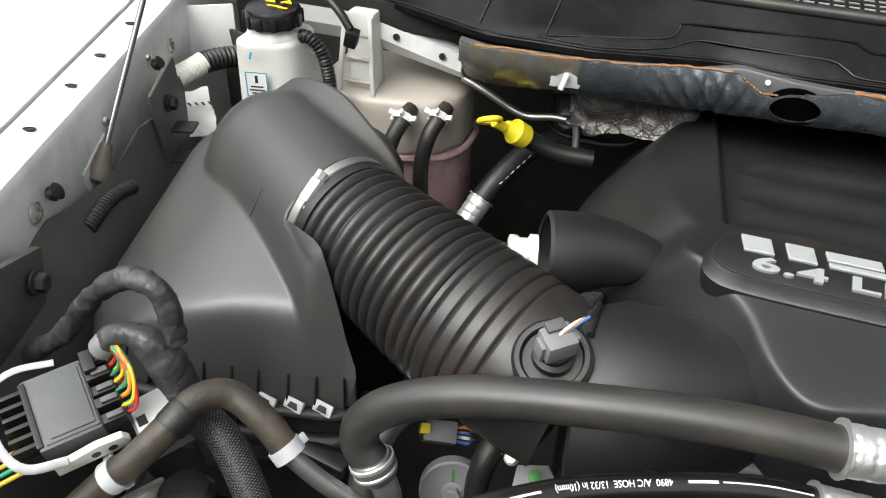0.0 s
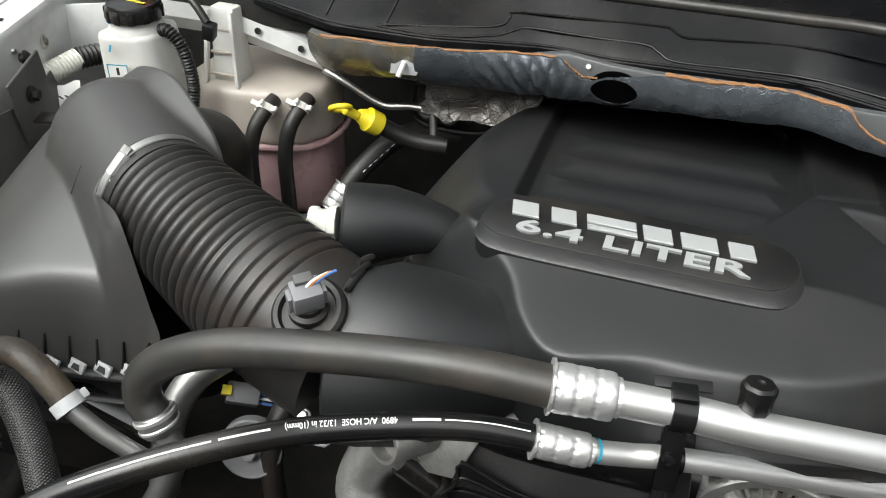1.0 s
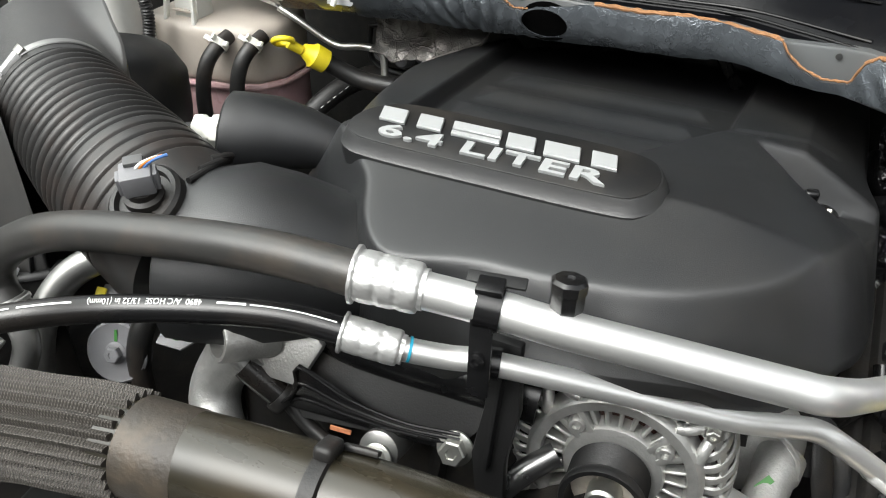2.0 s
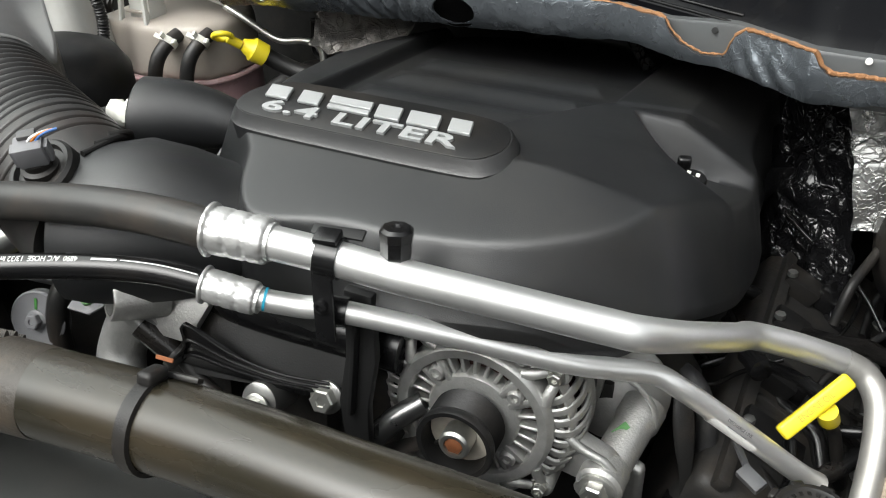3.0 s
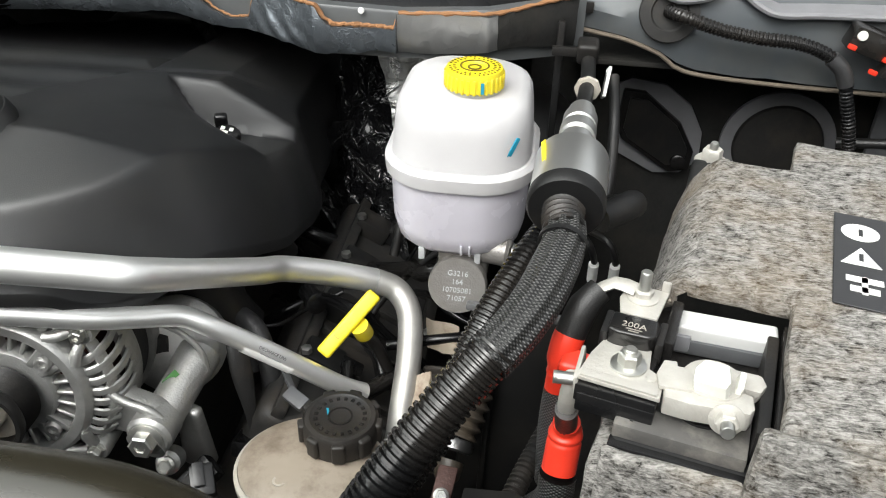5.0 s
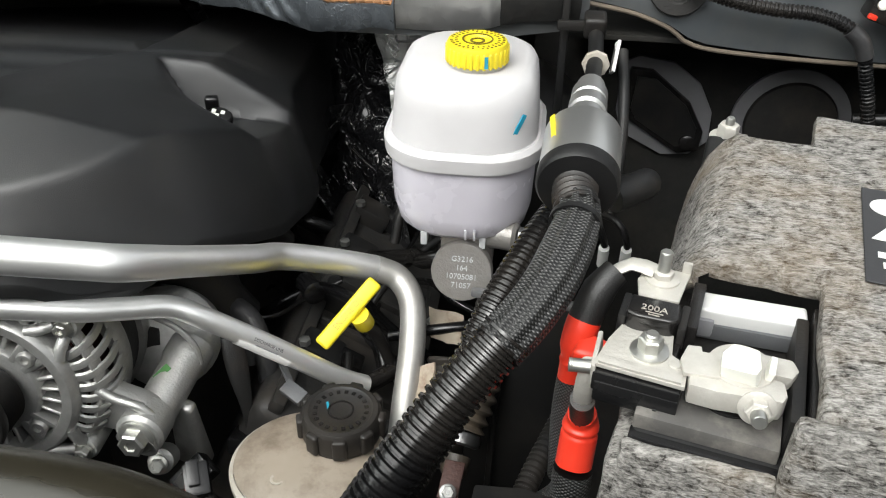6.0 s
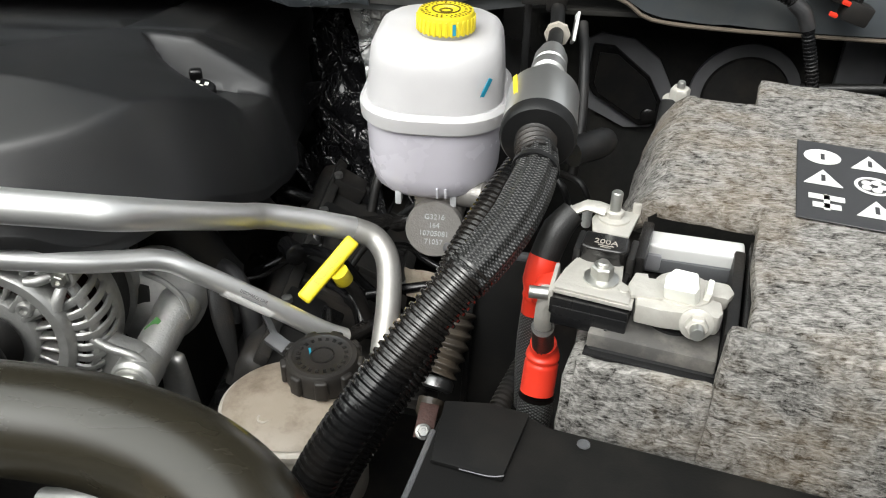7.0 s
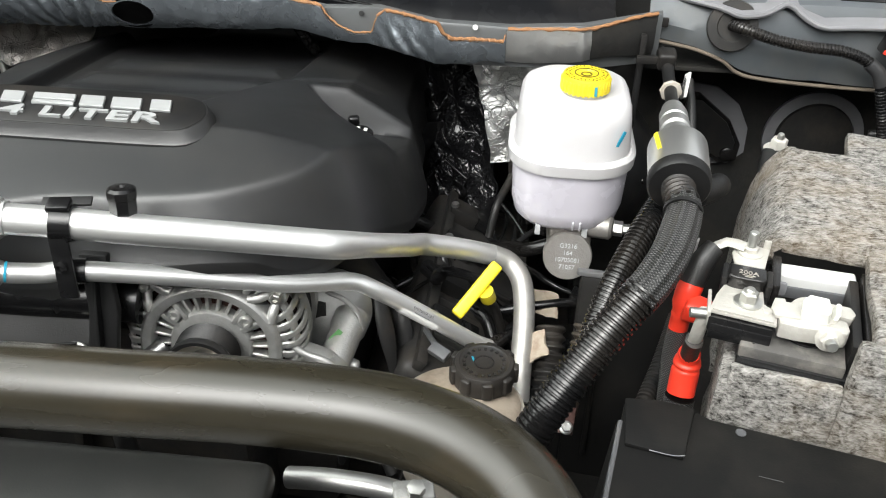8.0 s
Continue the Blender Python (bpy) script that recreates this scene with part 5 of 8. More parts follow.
part("joint_ring", lathe([(0.0325, 0), (0.0338, 0.001), (0.0334, 0.040), (0.0325, 0.044)], along((0.046, 0.311, 0.9295), (0.155, 0.325, 0.93)), 36, cap=False), M_OLDHOSE, rad, "worn brown end of the hose")
def clamp_ring(at, to, r, w):
    bm = lathe([(r, 0), (r + 0.003, 0.001), (r + 0.003, w - 0.001), (r, w)], along(at, to), 40, cap=False)
    return bm
hc = part("hose_clamp", clamp_ring((0.172, 0.3265, 0.930), (0.24, 0.333, 0.930), 0.0326, 0.012), M_BLACK, rad, "black spring band clamp")
part("clamp_ear", box((0.013, 0.020, 0.010), pose(0.178, 0.336, 0.966, -20, 0, 5), 0.004, 3), M_BLACK, hc)
part("clamp_tail", box((0.024, 0.008, 0.004), pose(0.192, 0.350, 0.958, -40, 0, 8), 0.0015), M_BLACK, hc)
part("clamp_ear", box((0.014, 0.0015, 0.003), pose(0.180, 0.347, 0.9725, -30, 0, 5), 0.0004, 1), M_COPPER, hc)
part("woven_sleeve", tube([(-0.20, 0.272, 0.86), (-0.15, 0.28, 0.885), (-0.08, 0.292, 0.912), (0.0, 0.304, 0.925), (0.046, 0.311, 0.929)], lambda s, L: 0.0345 + 0.0025 * math.sin(s * 60) * (1 - s / L) + 0.003 * (1 - s / L), 220, 0.004, flute=(26, 0.0030)), M_WOVEN, rad, "grey pleated woven heat sleeve")

# ---- air box and intake tube ----
airbox = thing("air_filter_box", (-0.45, 0.6, 0.6), "satin black plastic air filter box with a domed lid", "air filter box")
AO = [(-0.287, 0.516), (-0.302, 0.500), (-0.335, 0.491), (-0.385, 0.481), (-0.45, 0.469), (-0.52, 0.463), (-0.572, 0.480), (-0.604, 0.525), (-0.620, 0.585), (-0.633, 0.66), (-0.646, 0.735), (-0.652, 0.785), (-0.640, 0.822), (-0.600, 0.838), (-0.545, 0.838), (-0.445, 0.800), (-0.373, 0.750), (-0.328, 0.716), (-0.302, 0.678), (-0.330, 0.630), (-0.386, 0.590), (-0.375, 0.570), (-0.350, 0.546), (-0.322, 0.530), (-0.300, 0.524)]


def blend(values, k):
    """Smooth maximum for k > 0, smooth minimum for k < 0."""
    m = max(values) if k > 0 else min(values)
    return m + math.log(sum(math.exp(k * (v - m)) for v in values)) / k


def lid_top(x, y):
    # a half-round neck along the outlet's axis beside a plane face; the face rolls over to steep front and side walls
    run_d = (x + 0.345) * -0.787 + (y - 0.632) * 0.617
    side_d = (x + 0.345) * 0.617 + (y - 0.632) * 0.787
    round_d = (side_d / 0.089) ** 2 + (max(0.0, run_d - 0.185) / 0.092) ** 2
    neck = 0.912 + 0.110 * math.sqrt(max(0.0, 1 - round_d)) - 0.08 * max(0.0, round_d - 1)
    a = x + 0.454
    u = min(max(a + 0.06, 0.0), 0.22)
    fx = 0.45 * min(a, -0.06) + 0.45 * u - 1.75 * u * u
    face = 0.9645 + fx + 0.34 * (y - 0.619)
    top = blend((neck, face), 260.0)
    edge_x = float(np.interp(y, (0.46, 0.52, 0.58, 0.66, 0.74, 0.80), (-0.572, -0.604, -0.620, -0.633, -0.646, -0.656)))
    wall = 0.852 + 2.6 * (x - edge_x)
    apex = 0.975 - 2.4 * (run_d - 0.268)
    top = blend((blend((top, wall), -70.0), apex), -150.0)
    lip_y = float(np.interp(x, (-0.60, -0.572, -0.52, -0.45, -0.385, -0.335, -0.30), (0.510, 0.480, 0.463, 0.469, 0.481, 0.491, 0.505)))
    front = 0.834 + 3.1 * (y - lip_y)
    return blend((top, front), -75.0)


part("lid", shell(AO, lid_top, (-0.48, 0.64), 320, 110, lambda x, y: 0.003, 0.0015, 0.085), M_AIRBOX, airbox, angle=60)
part("base", prism([(x * 0.985 - 0.007, y + 0.003) for x, y in AO], 0.15, pose(0, 0, 0.665), 0.008), M_BLACK, airbox)
part("rear_lobe", lathe([(0.001, 0.150), (0.045, 0.148), (0.078, 0.135), (0.095, 0.110), (0.100, 0.06), (0.100, -0.05)], pose(-0.468, 0.800, 0.80, -4, 6, 0), 40, squash=(0.95, 1.05)), M_BLACK, airbox, "rounded black rear lobe")
LIPS = [(-0.280, 0.512, 0.832), (-0.300, 0.494, 0.832), (-0.335, 0.485, 0.832), (-0.385, 0.475, 0.832), (-0.45, 0.463, 0.832), (-0.52, 0.457, 0.832), (-0.572, 0.474, 0.832)]
part("rim", tube(LIPS, 0.007, 10, 0.01, squash=0.8), M_BLACK, airbox)
part("rim_ledge", tube([(x, y - 0.012, z - 0.026) for x, y, z in LIPS], 0.010, 10, 0.01, squash=0.9), M_BLACK, airbox)
line = curve_points(LIPS, 0.002)
for i in range(10):
    q = line[min(len(line) - 2, 13 + 14 * i)]
    d = line[min(len(line) - 1, 14 + 14 * i)] - q
    part("tooth", box((0.0020, 0.012, 0.038), Matrix.Translation(q + Vector((0.003, 0.014, 0.016))) @ pose(0, 0, 0, -22, 0, math.degrees(math.atan2(-d.y, -d.x))), 0.0007, 1), M_BLACK, airbox)
for i in range(4):
    q = line[20 + 14 * i]
    cw = part("clip_window", box((0.022, 0.004, 0.012), Matrix.Translation(q + Vector((0, 0.002, 0.008))) @ pose(0, 0, 0, -40, 0, -12), 0.0015), M_CLIP, airbox, "pale clip seen between the teeth")
    part("clip_hole", prism([(-0.006, -0.003), (0.006, -0.003), (0.004, 0.003), (-0.004, 0.003)], 0.0006, Matrix.Translation(q + Vector((0, -0.0002, 0.0092))) @ pose(0, 0, 0, 50, 0, -12)), M_INK, cw)
part("corner_lug", box((0.020, 0.024, 0.034), pose(-0.276, 0.524, 0.820, 0, 0, 20), 0.004), M_BLACK, airbox)
part("front_shelf", box((0.13, 0.022, 0.014), pose(-0.335, 0.470, 0.806, 0, 0, -10), 0.004), M_GLOSS, airbox)
part("seam_line", tube([(x, y, lid_top(x, y) + 0.0002) for x, y in ((-0.446, 0.606), (-0.440, 0.612), (-0.435, 0.620))], 0.0006, 6, 0.004), M_INK, airbox)

intake = thing("intake_tube", (-0.2, 0.57, 0.85), "black ribbed rubber intake tube with a steel band clamp", "hose")
INT = [(-0.362, 0.640, 0.958), (-0.345, 0.632, 0.957), (-0.29, 0.607, 0.950), (-0.22, 0.578, 0.936), (-0.15, 0.553, 0.920), (-0.10, 0.537, 0.908), (-0.078, 0.531, 0.903)]


def bellows(s, L):
    u = s / L
    base = 0.068 + 0.010 * smooth(0.1, 0.75, u)
    if u < 0.075:
        return base
    if u < 0.56:
        return base - 0.001 + 0.0062 * abs(math.sin((u - 0.075) / 0.485 * math.pi * 12)) ** 0.7 - 0.003
    if u < 0.80:
        k = (u - 0.56) / 0.24 * 5
        return base + 0.001 - 0.0028 * math.exp(-((k % 1 - 0.5) / 0.10) ** 2)
    return base + 0.001


duct_mesh = tube(INT, bellows, 64, 0.0009)
for v in duct_mesh.verts:
    # flattened underside towards the engine
    if v.co.z < 0.885:
        v.co.z += (0.885 - v.co.z) * 0.75 * smooth(-0.24, -0.15, v.co.x)
part("bellows", duct_mesh, M_BELLOWS, intake, angle=50)
band = part("band_clamp", lathe([(0.0690, 0), (0.0702, 0.001), (0.0702, 0.010), (0.0690, 0.011)], along((-0.361, 0.6395, 0.958), (-0.31, 0.616, 0.953)), 64, cap=False), M_STEEL, intake, "bright steel worm-drive band")
hm = Matrix.Translation((-0.3665, 0.600, 1.012)) @ pose(0, 0, 0, 40, -4, -28)
part("screw_housing", box((0.014, 0.026, 0.011), hm, 0.003), M_FERRULE, band)
part("screw", lathe([(0.0055, 0), (0.0055, 0.008), (0.002, 0.0085)], hm @ pose(0, 0.013, 0.002, -90, 0, 0), 6), M_ZINC, band)
part("band_tail", box((0.009, 0.034, 0.0015), hm @ pose(0, -0.032, -0.006, 22, 0, 0), 0.0005), M_FERRULE, band)
for i in range(7):
    part("thread_slot", box((0.006, 0.0016, 0.0004), hm @ pose(0, -0.020 - 0.0035 * i, -0.002 - 0.0014 * i, 22, 0, 0), 0), M_INK, band)
boss = part("sensor_boss", lathe([(0.034, -0.016), (0.033, 0.004), (0.030, 0.007), (0.026, 0.007), (0.024, 0.002), (0.016, 0.002)], along((-0.098, 0.492, 0.980), (-0.10, 0.44, 1.07)), 36), M_RUBBER, intake)
maf = thing("air_temperature_sensor", (-0.098, 0.492, 0.98), "grey sensor plug with orange and blue wires", "sensor")
mm = along((-0.098, 0.491, 0.982), (-0.09, 0.475, 1.04), 15)
part("base", lathe([(0.017, 0), (0.017, 0.006), (0.013, 0.008), (0.013, 0.014)], mm, 24), M_BLACK, maf)
part("plug", box((0.026, 0.022, 0.022), mm @ pose(0, 0, 0.024), 0.003), M_GREY, maf)
for sx in (-1, 1):
    part("latch", box((0.004, 0.012, 0.018), mm @ pose(0.0145 * sx, 0, 0.022), 0.001), M_GREY, maf)
part("cap_lug", box((0.016, 0.010, 0.006), mm @ pose(0, 0.008, 0.036), 0.0015), M_GREYCON, maf)
for k, (mt_, dx) in enumerate(((M_WIRES[3], 0.002), (M_BLUEWIRE, 0.006), (M_PAPER, -0.001))):
    a = mm @ Vector((dx, 0, 0.032))
    part("wire", tube([a, a + Vector((0.004, 0.003, 0.006)), a + Vector((0.009, 0.009, 0.009)), a + Vector((0.014, 0.016, 0.010))], 0.0014, 8, 0.003), mt_, maf)
for i in range(3):
    part("loose_sheath", tube([(-0.075 - 0.004 * i, 0.52 + 0.02 * i, 0.99), (-0.078, 0.56 + 0.01 * i, 0.985), (-0.10, 0.60, 0.96), (-0.13, 0.63, 0.90)], 0.003, 8), M_RUBBER, maf)

wc = thing("white_connector", (-0.15, 0.65, 0.95), "white plastic connector collar on a black pipe", "connector")
part("collar", lathe([(0.013, 0), (0.0175, 0.002), (0.0175, 0.009), (0.0150, 0.012), (0.0150, 0.020), (0.019, 0.022), (0.019, 0.030), (0.014, 0.031)], along((-0.183, 0.652, 0.955), (-0.140, 0.664, 0.955)), 8), M_WHITE, wc)
part("pipe", tube([(-0.178, 0.654, 0.955), (-0.200, 0.646, 0.948), (-0.225, 0.63, 0.92)], 0.010, 14), M_BLACK, wc)

# ---- passenger side: strut, brackets, hoses, bottles ----
strut = thing("hood_strut", (-0.70, 0.667, 0.917), "hood gas strut with a chrome rod and black cylinder", "gas strut")
s0, s1 = Vector((-0.693, 0.669, 0.920)), Vector((-0.70, 0.945, 1.245))
part("rod", tube([s0.lerp(s1, t) for t in (0.05, 0.58)], 0.0036, 14, 0.1), M_DULLROD, strut, "dull steel rod")
part("cylinder", tube([s0.lerp(s1, t) for t in (0.56, 0.57, 0.59, 1.25)], lambda s, L: 0.0105, 18, 0.05), M_GLOSS, strut)
part("ball_socket", lathe([(0.008, -0.014), (0.014, -0.010), (0.015, 0.004), (0.010, 0.014), (0.007, 0.035)], along(s0, s1), 20), M_SOCKET, strut, "dusty plastic socket end")
part("ball_stud", tube([s0, s0 - INW * 0.035], 0.008, 14), M_COPPER, strut, "rusty ball stud")

shield = thing("black_splash_shield", (-0.66, 0.72, 0.7), "black plastic side shield with slots and bolts", "trim panel")
part("sheet", solid(strip([[apron_point(s, 0.012 + 0.015 * math.sin(s * 9), 0.935 - 0.02 * abs(math.sin(s * 14))), apron_point(s, 0.03, 0.88), apron_point(s, 0.045, 0.75), apron_point(s, 0.05, 0.60)] for s in [0.05 + 0.03 * i for i in range(24)]]), 0.003), M_SHIELD, shield)
part("bracket_plate", box((0.006, 0.10, 0.13), Matrix.Translation(apron_point(0.14, 0.035, 0.905)) @ pose(0, 0, 0, 8, 0, 17), 0.004), M_SHIELD, shield)
p = apron_point(0.15, 0.040, 0.93)
hexbolt("bolt", p, p + INW, 0.016, M_BLACK, shield)
p = apron_point(0.535, 0.03, 0.925)
hexbolt("bolt", p, p + INW, 0.018, M_DARK, shield)
part("front_bracket", box((0.012, 0.14, 0.10), Matrix.Translation(apron_point(0.58, 0.02, 0.92)) @ pose(0, 0, 0, -20, 0, 17), 0.006), M_SHIELD, shield)
for i in range(5):
    part("ledge", box((0.03, 0.03, 0.004), Matrix.Translation(apron_point(0.16 + 0.02 * i, 0.06, 0.90 - 0.035 * i)) @ pose(0, 0, 0, 0, 0, 17), 0.001), M_BLACK, shield)
for s, z in ((0.09, 0.955), (0.425, 0.955)):
    p = apron_point(s, 0.004, z)
    part("push_clip", lathe([(0.006, 0), (0.009, 0.004), (0.006, 0.009), (0.010, 0.012), (0.004, 0.016)], along(p, p + INW + Vector((0, 0, 0.6))), 12), M_BLACK, shield)

loom_s = thing("side_loom", (-0.66, 0.6, 0.88), "dirty corrugated wiring loom along the apron", "wiring loom")
part("conduit", tube([apron_point(0.29, 0.03, 0.885), apron_point(0.32, 0.024, 0.893), apron_point(0.36, 0.022, 0.898), apron_point(0.40, 0.02, 0.895)], lambda s, L: 0.010 + 0.0010 * math.sin(s * 1100), 14, 0.0014), M_RUBBER, loom_s)

drain = thing("drain_hose", (-0.76, 0.97, 0.9), "white corrugated conduit joined to black rubber hose", "hose")
c0, c1 = Vector((-0.782, 0.915, 0.908)), Vector((-0.757, 0.985, 0.921))
part("white_conduit", tube([c0, c0.lerp(c1, 0.5), c1], lambda s, L: 0.0155 + 0.0016 * math.sin(s * 1100), 20, 0.0014), M_WHITE, drain, "white corrugated conduit")
part("black_hose", tube([c1, (-0.742, 1.02, 0.918), (-0.71, 1.06, 0.91), (-0.66, 1.10, 0.89)], lambda s, L: 0.016 + 0.0012 * math.sin(s * 800), 18, 0.002), M_RUBBER, drain)
part("end_cuff", lathe([(0.013, 0), (0.015, 0.02), (0.013, 0.03)], along(c0 - Vector((0.01, 0.025, 0.006)), c0), 18), M_RUBBER, drain)
tag = thing("wrapped_label", (-0.735, 0.935, 0.87), "white printed tag folded round the harness", "label")
part("paper", sheet(((-0.772, 0.915, 0.900), (-0.722, 0.945, 0.905), (-0.700, 0.915, 0.850), (-0.738, 0.893, 0.845)), 14, 14, 30, 0.006, 0.001), M_PAPER, tag)
for i in range(4):
    part("print_bar", box((0.003, 0.022, 0.0008), pose(-0.737 + 0.008 * i, 0.913 + 0.005 * i, 0.889, -38, 0, 25), 0), M_INK, tag)
back = thing("apron_opening_plate", (-0.70, 1.05, 0.88), "dark plate with an oval opening behind the hoses", "bracket")
part("plate", box((0.16, 0.006, 0.14), pose(-0.71, 1.06, 0.87, 0, 0, -18), 0.003), M_DARK, back)
part("rim", lathe([(0.026, 0), (0.028, 0.004), (0.022, 0.005), (0.021, 0)], along((-0.70, 1.045, 0.885), (-0.69, 0.95, 0.91)), 28, squash=(0.8, 1.3), cap=False), M_BLACK, back)

bottle = thing("fluid_bottle", (-0.615, 0.965, 0.75), "milky white plastic fluid bottle with a black cap", "bottle")
BO = [(-0.655, 0.925), (-0.640, 0.912), (-0.585, 0.925), (-0.572, 0.940), (-0.572, 1.0), (-0.585, 1.012), (-0.640, 1.01), (-0.655, 0.995)]
bb = bmesh.new()
prism([(x, y) for x, y in BO], 0.255, pose(0, 0, 0.745), 0.010, bb, 3)
for v in bb.verts:
    k = smooth(1.02, 0.80, v.co.z)
    v.co.x += (v.co.x + 0.612) * 0.16 * k + (0.02 * k if v.co.x > -0.6 else 0)
part("body", bb, M_BOTTLE, bottle)
part("neck", lathe([(0.042, 0), (0.038, 0.012), (0.034, 0.018), (0.034, 0.03)], pose(-0.613, 0.962, 0.992), 32), M_BOTTLE, bottle)
capb = bmesh.new()
lathe([(0.034, 0), (0.039, 0.002), (0.039, 0.018), (0.036, 0.024), (0.020, 0.026), (0.001, 0.026)], pose(-0.613, 0.962, 1.013), 36, capb)
capo = part("cap", capb, M_GLOSS, bottle, "glossy black screw cap with yellow print")
for i in range(12):
    a = 2 * math.pi * i / 12
    part("grip", box((0.006, 0.010, 0.018), pose(-0.613 + 0.038 * math.cos(a), 0.962 + 0.038 * math.sin(a), 1.023, 0, 0, math.degrees(a)), 0.002), M_GLOSS, capo)
for k, (x, y, w) in enumerate(((-0.628, 0.968, 0.016), (-0.607, 0.972, 0.018), (-0.618, 0.955, 0.022), (-0.600, 0.952, 0.014))):
    part("print_mark", prism([(0, 0), (w, 0), (w / 2, 0.012)] if k < 2 else [(0, 0), (w, 0), (w, 0.004), (0, 0.004)], 0.0006, pose(x, y, 1.0393), 0), M_YELLOW, capo, "yellow print")
part("blue_streak", box((0.006, 0.0006, 0.018), pose(-0.630, 0.9270, 1.022), 0), M_BLUEINK, capo)
LBL = pose(-0.618, 0.9105, 0.943, 90, 0, 12.5)
lb = part("label", box((0.030, 0.036, 0.0008), LBL, 0.0002, 1), M_PAPER, bottle, "small white label with blue border")
for w, h, x, y in ((0.030, 0.0014, 0, 0.0175), (0.030, 0.0014, 0, -0.0175), (0.0014, 0.036, 0.0145, 0), (0.0014, 0.036, -0.0145, 0)):
    part("border", box((w, h, 0.0004), LBL @ pose(x, y, 0.0006), 0), M_BLUEINK, lb)
for w, h, x, y in ((0.004, 0.011, 0, 0.008), (0.018, 0.002, 0, -0.003), (0.022, 0.002, 0, -0.008), (0.016, 0.002, 0, -0.0125)):
    part("print_bar", box((w, h, 0.0004), LBL @ pose(x, y, 0.0007), 0), M_INK, lb)
part("blue_tick", box((0.003, 0.010, 0.0005), pose(-0.622, 0.9085, 0.985, 80, 0, 12) @ pose(0, 0, 0, 0, 0, -15), 0), M_BLUEINK, bottle)
vent = thing("vent_hose", (-0.57, 0.99, 0.9), "black corrugated vent hose from the bottle", "hose")
part("hose", tube([(-0.578, 0.965, 0.998), (-0.560, 0.962, 1.000), (-0.540, 0.962, 0.975), (-0.535, 0.965, 0.92), (-0.545, 0.958, 0.86)], lambda s, L: 0.0085 + 0.0013 * math.sin(s * 1300), 14, 0.0012), M_RUBBER, vent)
cab = thing("washer_cable", (-0.55, 1.0, 1.03), "black cable with a red-tabbed connector over the cowl", "cable")
part("lead", tube([(-0.66, 1.04, 1.10), (-0.645, 1.02, 1.065), (-0.60, 1.01, 1.058), (-0.565, 1.005, 1.052), (-0.53, 0.99, 1.035), (-0.510, 0.985, 1.012)], 0.006, 10), M_RUBBER, cab)
part("red_tab", box((0.022, 0.014, 0.012), pose(-0.615, 1.005, 1.066, 0, 0, 20), 0.003), M_RED, cab, "red locking tab")
part("plug", box((0.018, 0.018, 0.024), pose(-0.508, 0.985, 1.000, 10, 15, 10), 0.003), M_BLACK, cab)

tank = thing("coolant_tank", (-0.48, 1.09, 0.70), "aged cream plastic coolant tank half full of pink fluid", "tank")
TO = [(-0.600, 1.005), (-0.52, 0.998), (-0.44, 1.010), (-0.395, 1.030), (-0.372, 1.070), (-0.372, 1.13), (-0.395, 1.165), (-0.46, 1.18), (-0.60, 1.18)]
part("upper_half", prism(TO, 0.095, pose(0, 0, 0.812), 0.022, seg=4), M_TANK, tank)
part("lower_half", prism([(x * 0.985 - 0.007, y) for x, y in TO], 0.13, pose(0, 0, 0.690), 0.020, seg=4), M_PINK, tank, "pink fluid showing through")
rim = [Vector((x * 1.012 + 0.006, y - 0.004 if y < 1.1 else y, 0.815)) for x, y in TO]
part("weld_seam", tube(rim + [rim[0]], 0.005, 8, 0.01), M_PINK, tank)
tower = part("filler_tower", box((0.050, 0.040, 0.175), pose(-0.517, 1.045, 0.930, -2, 0, 0), 0.005, taper=0.80), M_BOTTLE, tank, "ribbed white bracket tower")
for k in range(4):
    part("rib", box((0.050 - 0.004 * k, 0.006, 0.004), pose(-0.518, 1.017 + 0.005 * k, 0.885 + 0.033 * k), 0.001), M_TANK, tower)
part("tower_web", box((0.006, 0.008, 0.15), pose(-0.543, 1.018, 0.94, -8, 4, 0), 0.001), M_BOTTLE, tower)
part("tower_web", box((0.006, 0.008, 0.15), pose(-0.494, 1.018, 0.94, -8, -4, 0), 0.001), M_BOTTLE, tower)
for x, yo in ((-0.438, -0.026), (-0.392, -0.004)):
    hs = thing("coolant_hose", (x, 1.02 + yo, 0.85), "black coolant hose with a pale spring clip", "hose", "coolant hoses at the tank")
    part("hose", tube([(x + 0.004, 1.045 + yo, 0.893), (x, 1.020 + yo, 0.884), (x - 0.008, 1.000 + yo, 0.862), (x - 0.014, 0.990 + yo, 0.82), (x - 0.012, 0.985 + yo, 0.75), (x - 0.005, 0.975 + yo, 0.68)], 0.0115, 16, 0.006), M_RUBBER, hs)
    ck = along((x, 1.024 + yo, 0.886), (x - 0.002, 1.005 + yo, 0.872))
    cl = part("spring_clip", lathe([(0.0125, -0.005), (0.0145, -0.005), (0.0145, 0.005), (0.0125, 0.005), (0.0125, -0.005)], ck, 24, cap=False), M_WHITE, hs, "pale spring clip")
    for a in (20, 80, 140, 200):
        part("clip_ear", box((0.012, 0.004, 0.008), ck @ pose(0, 0, 0, 0, 0, a) @ pose(0.018, 0, 0), 0.001), M_WHITE, cl)

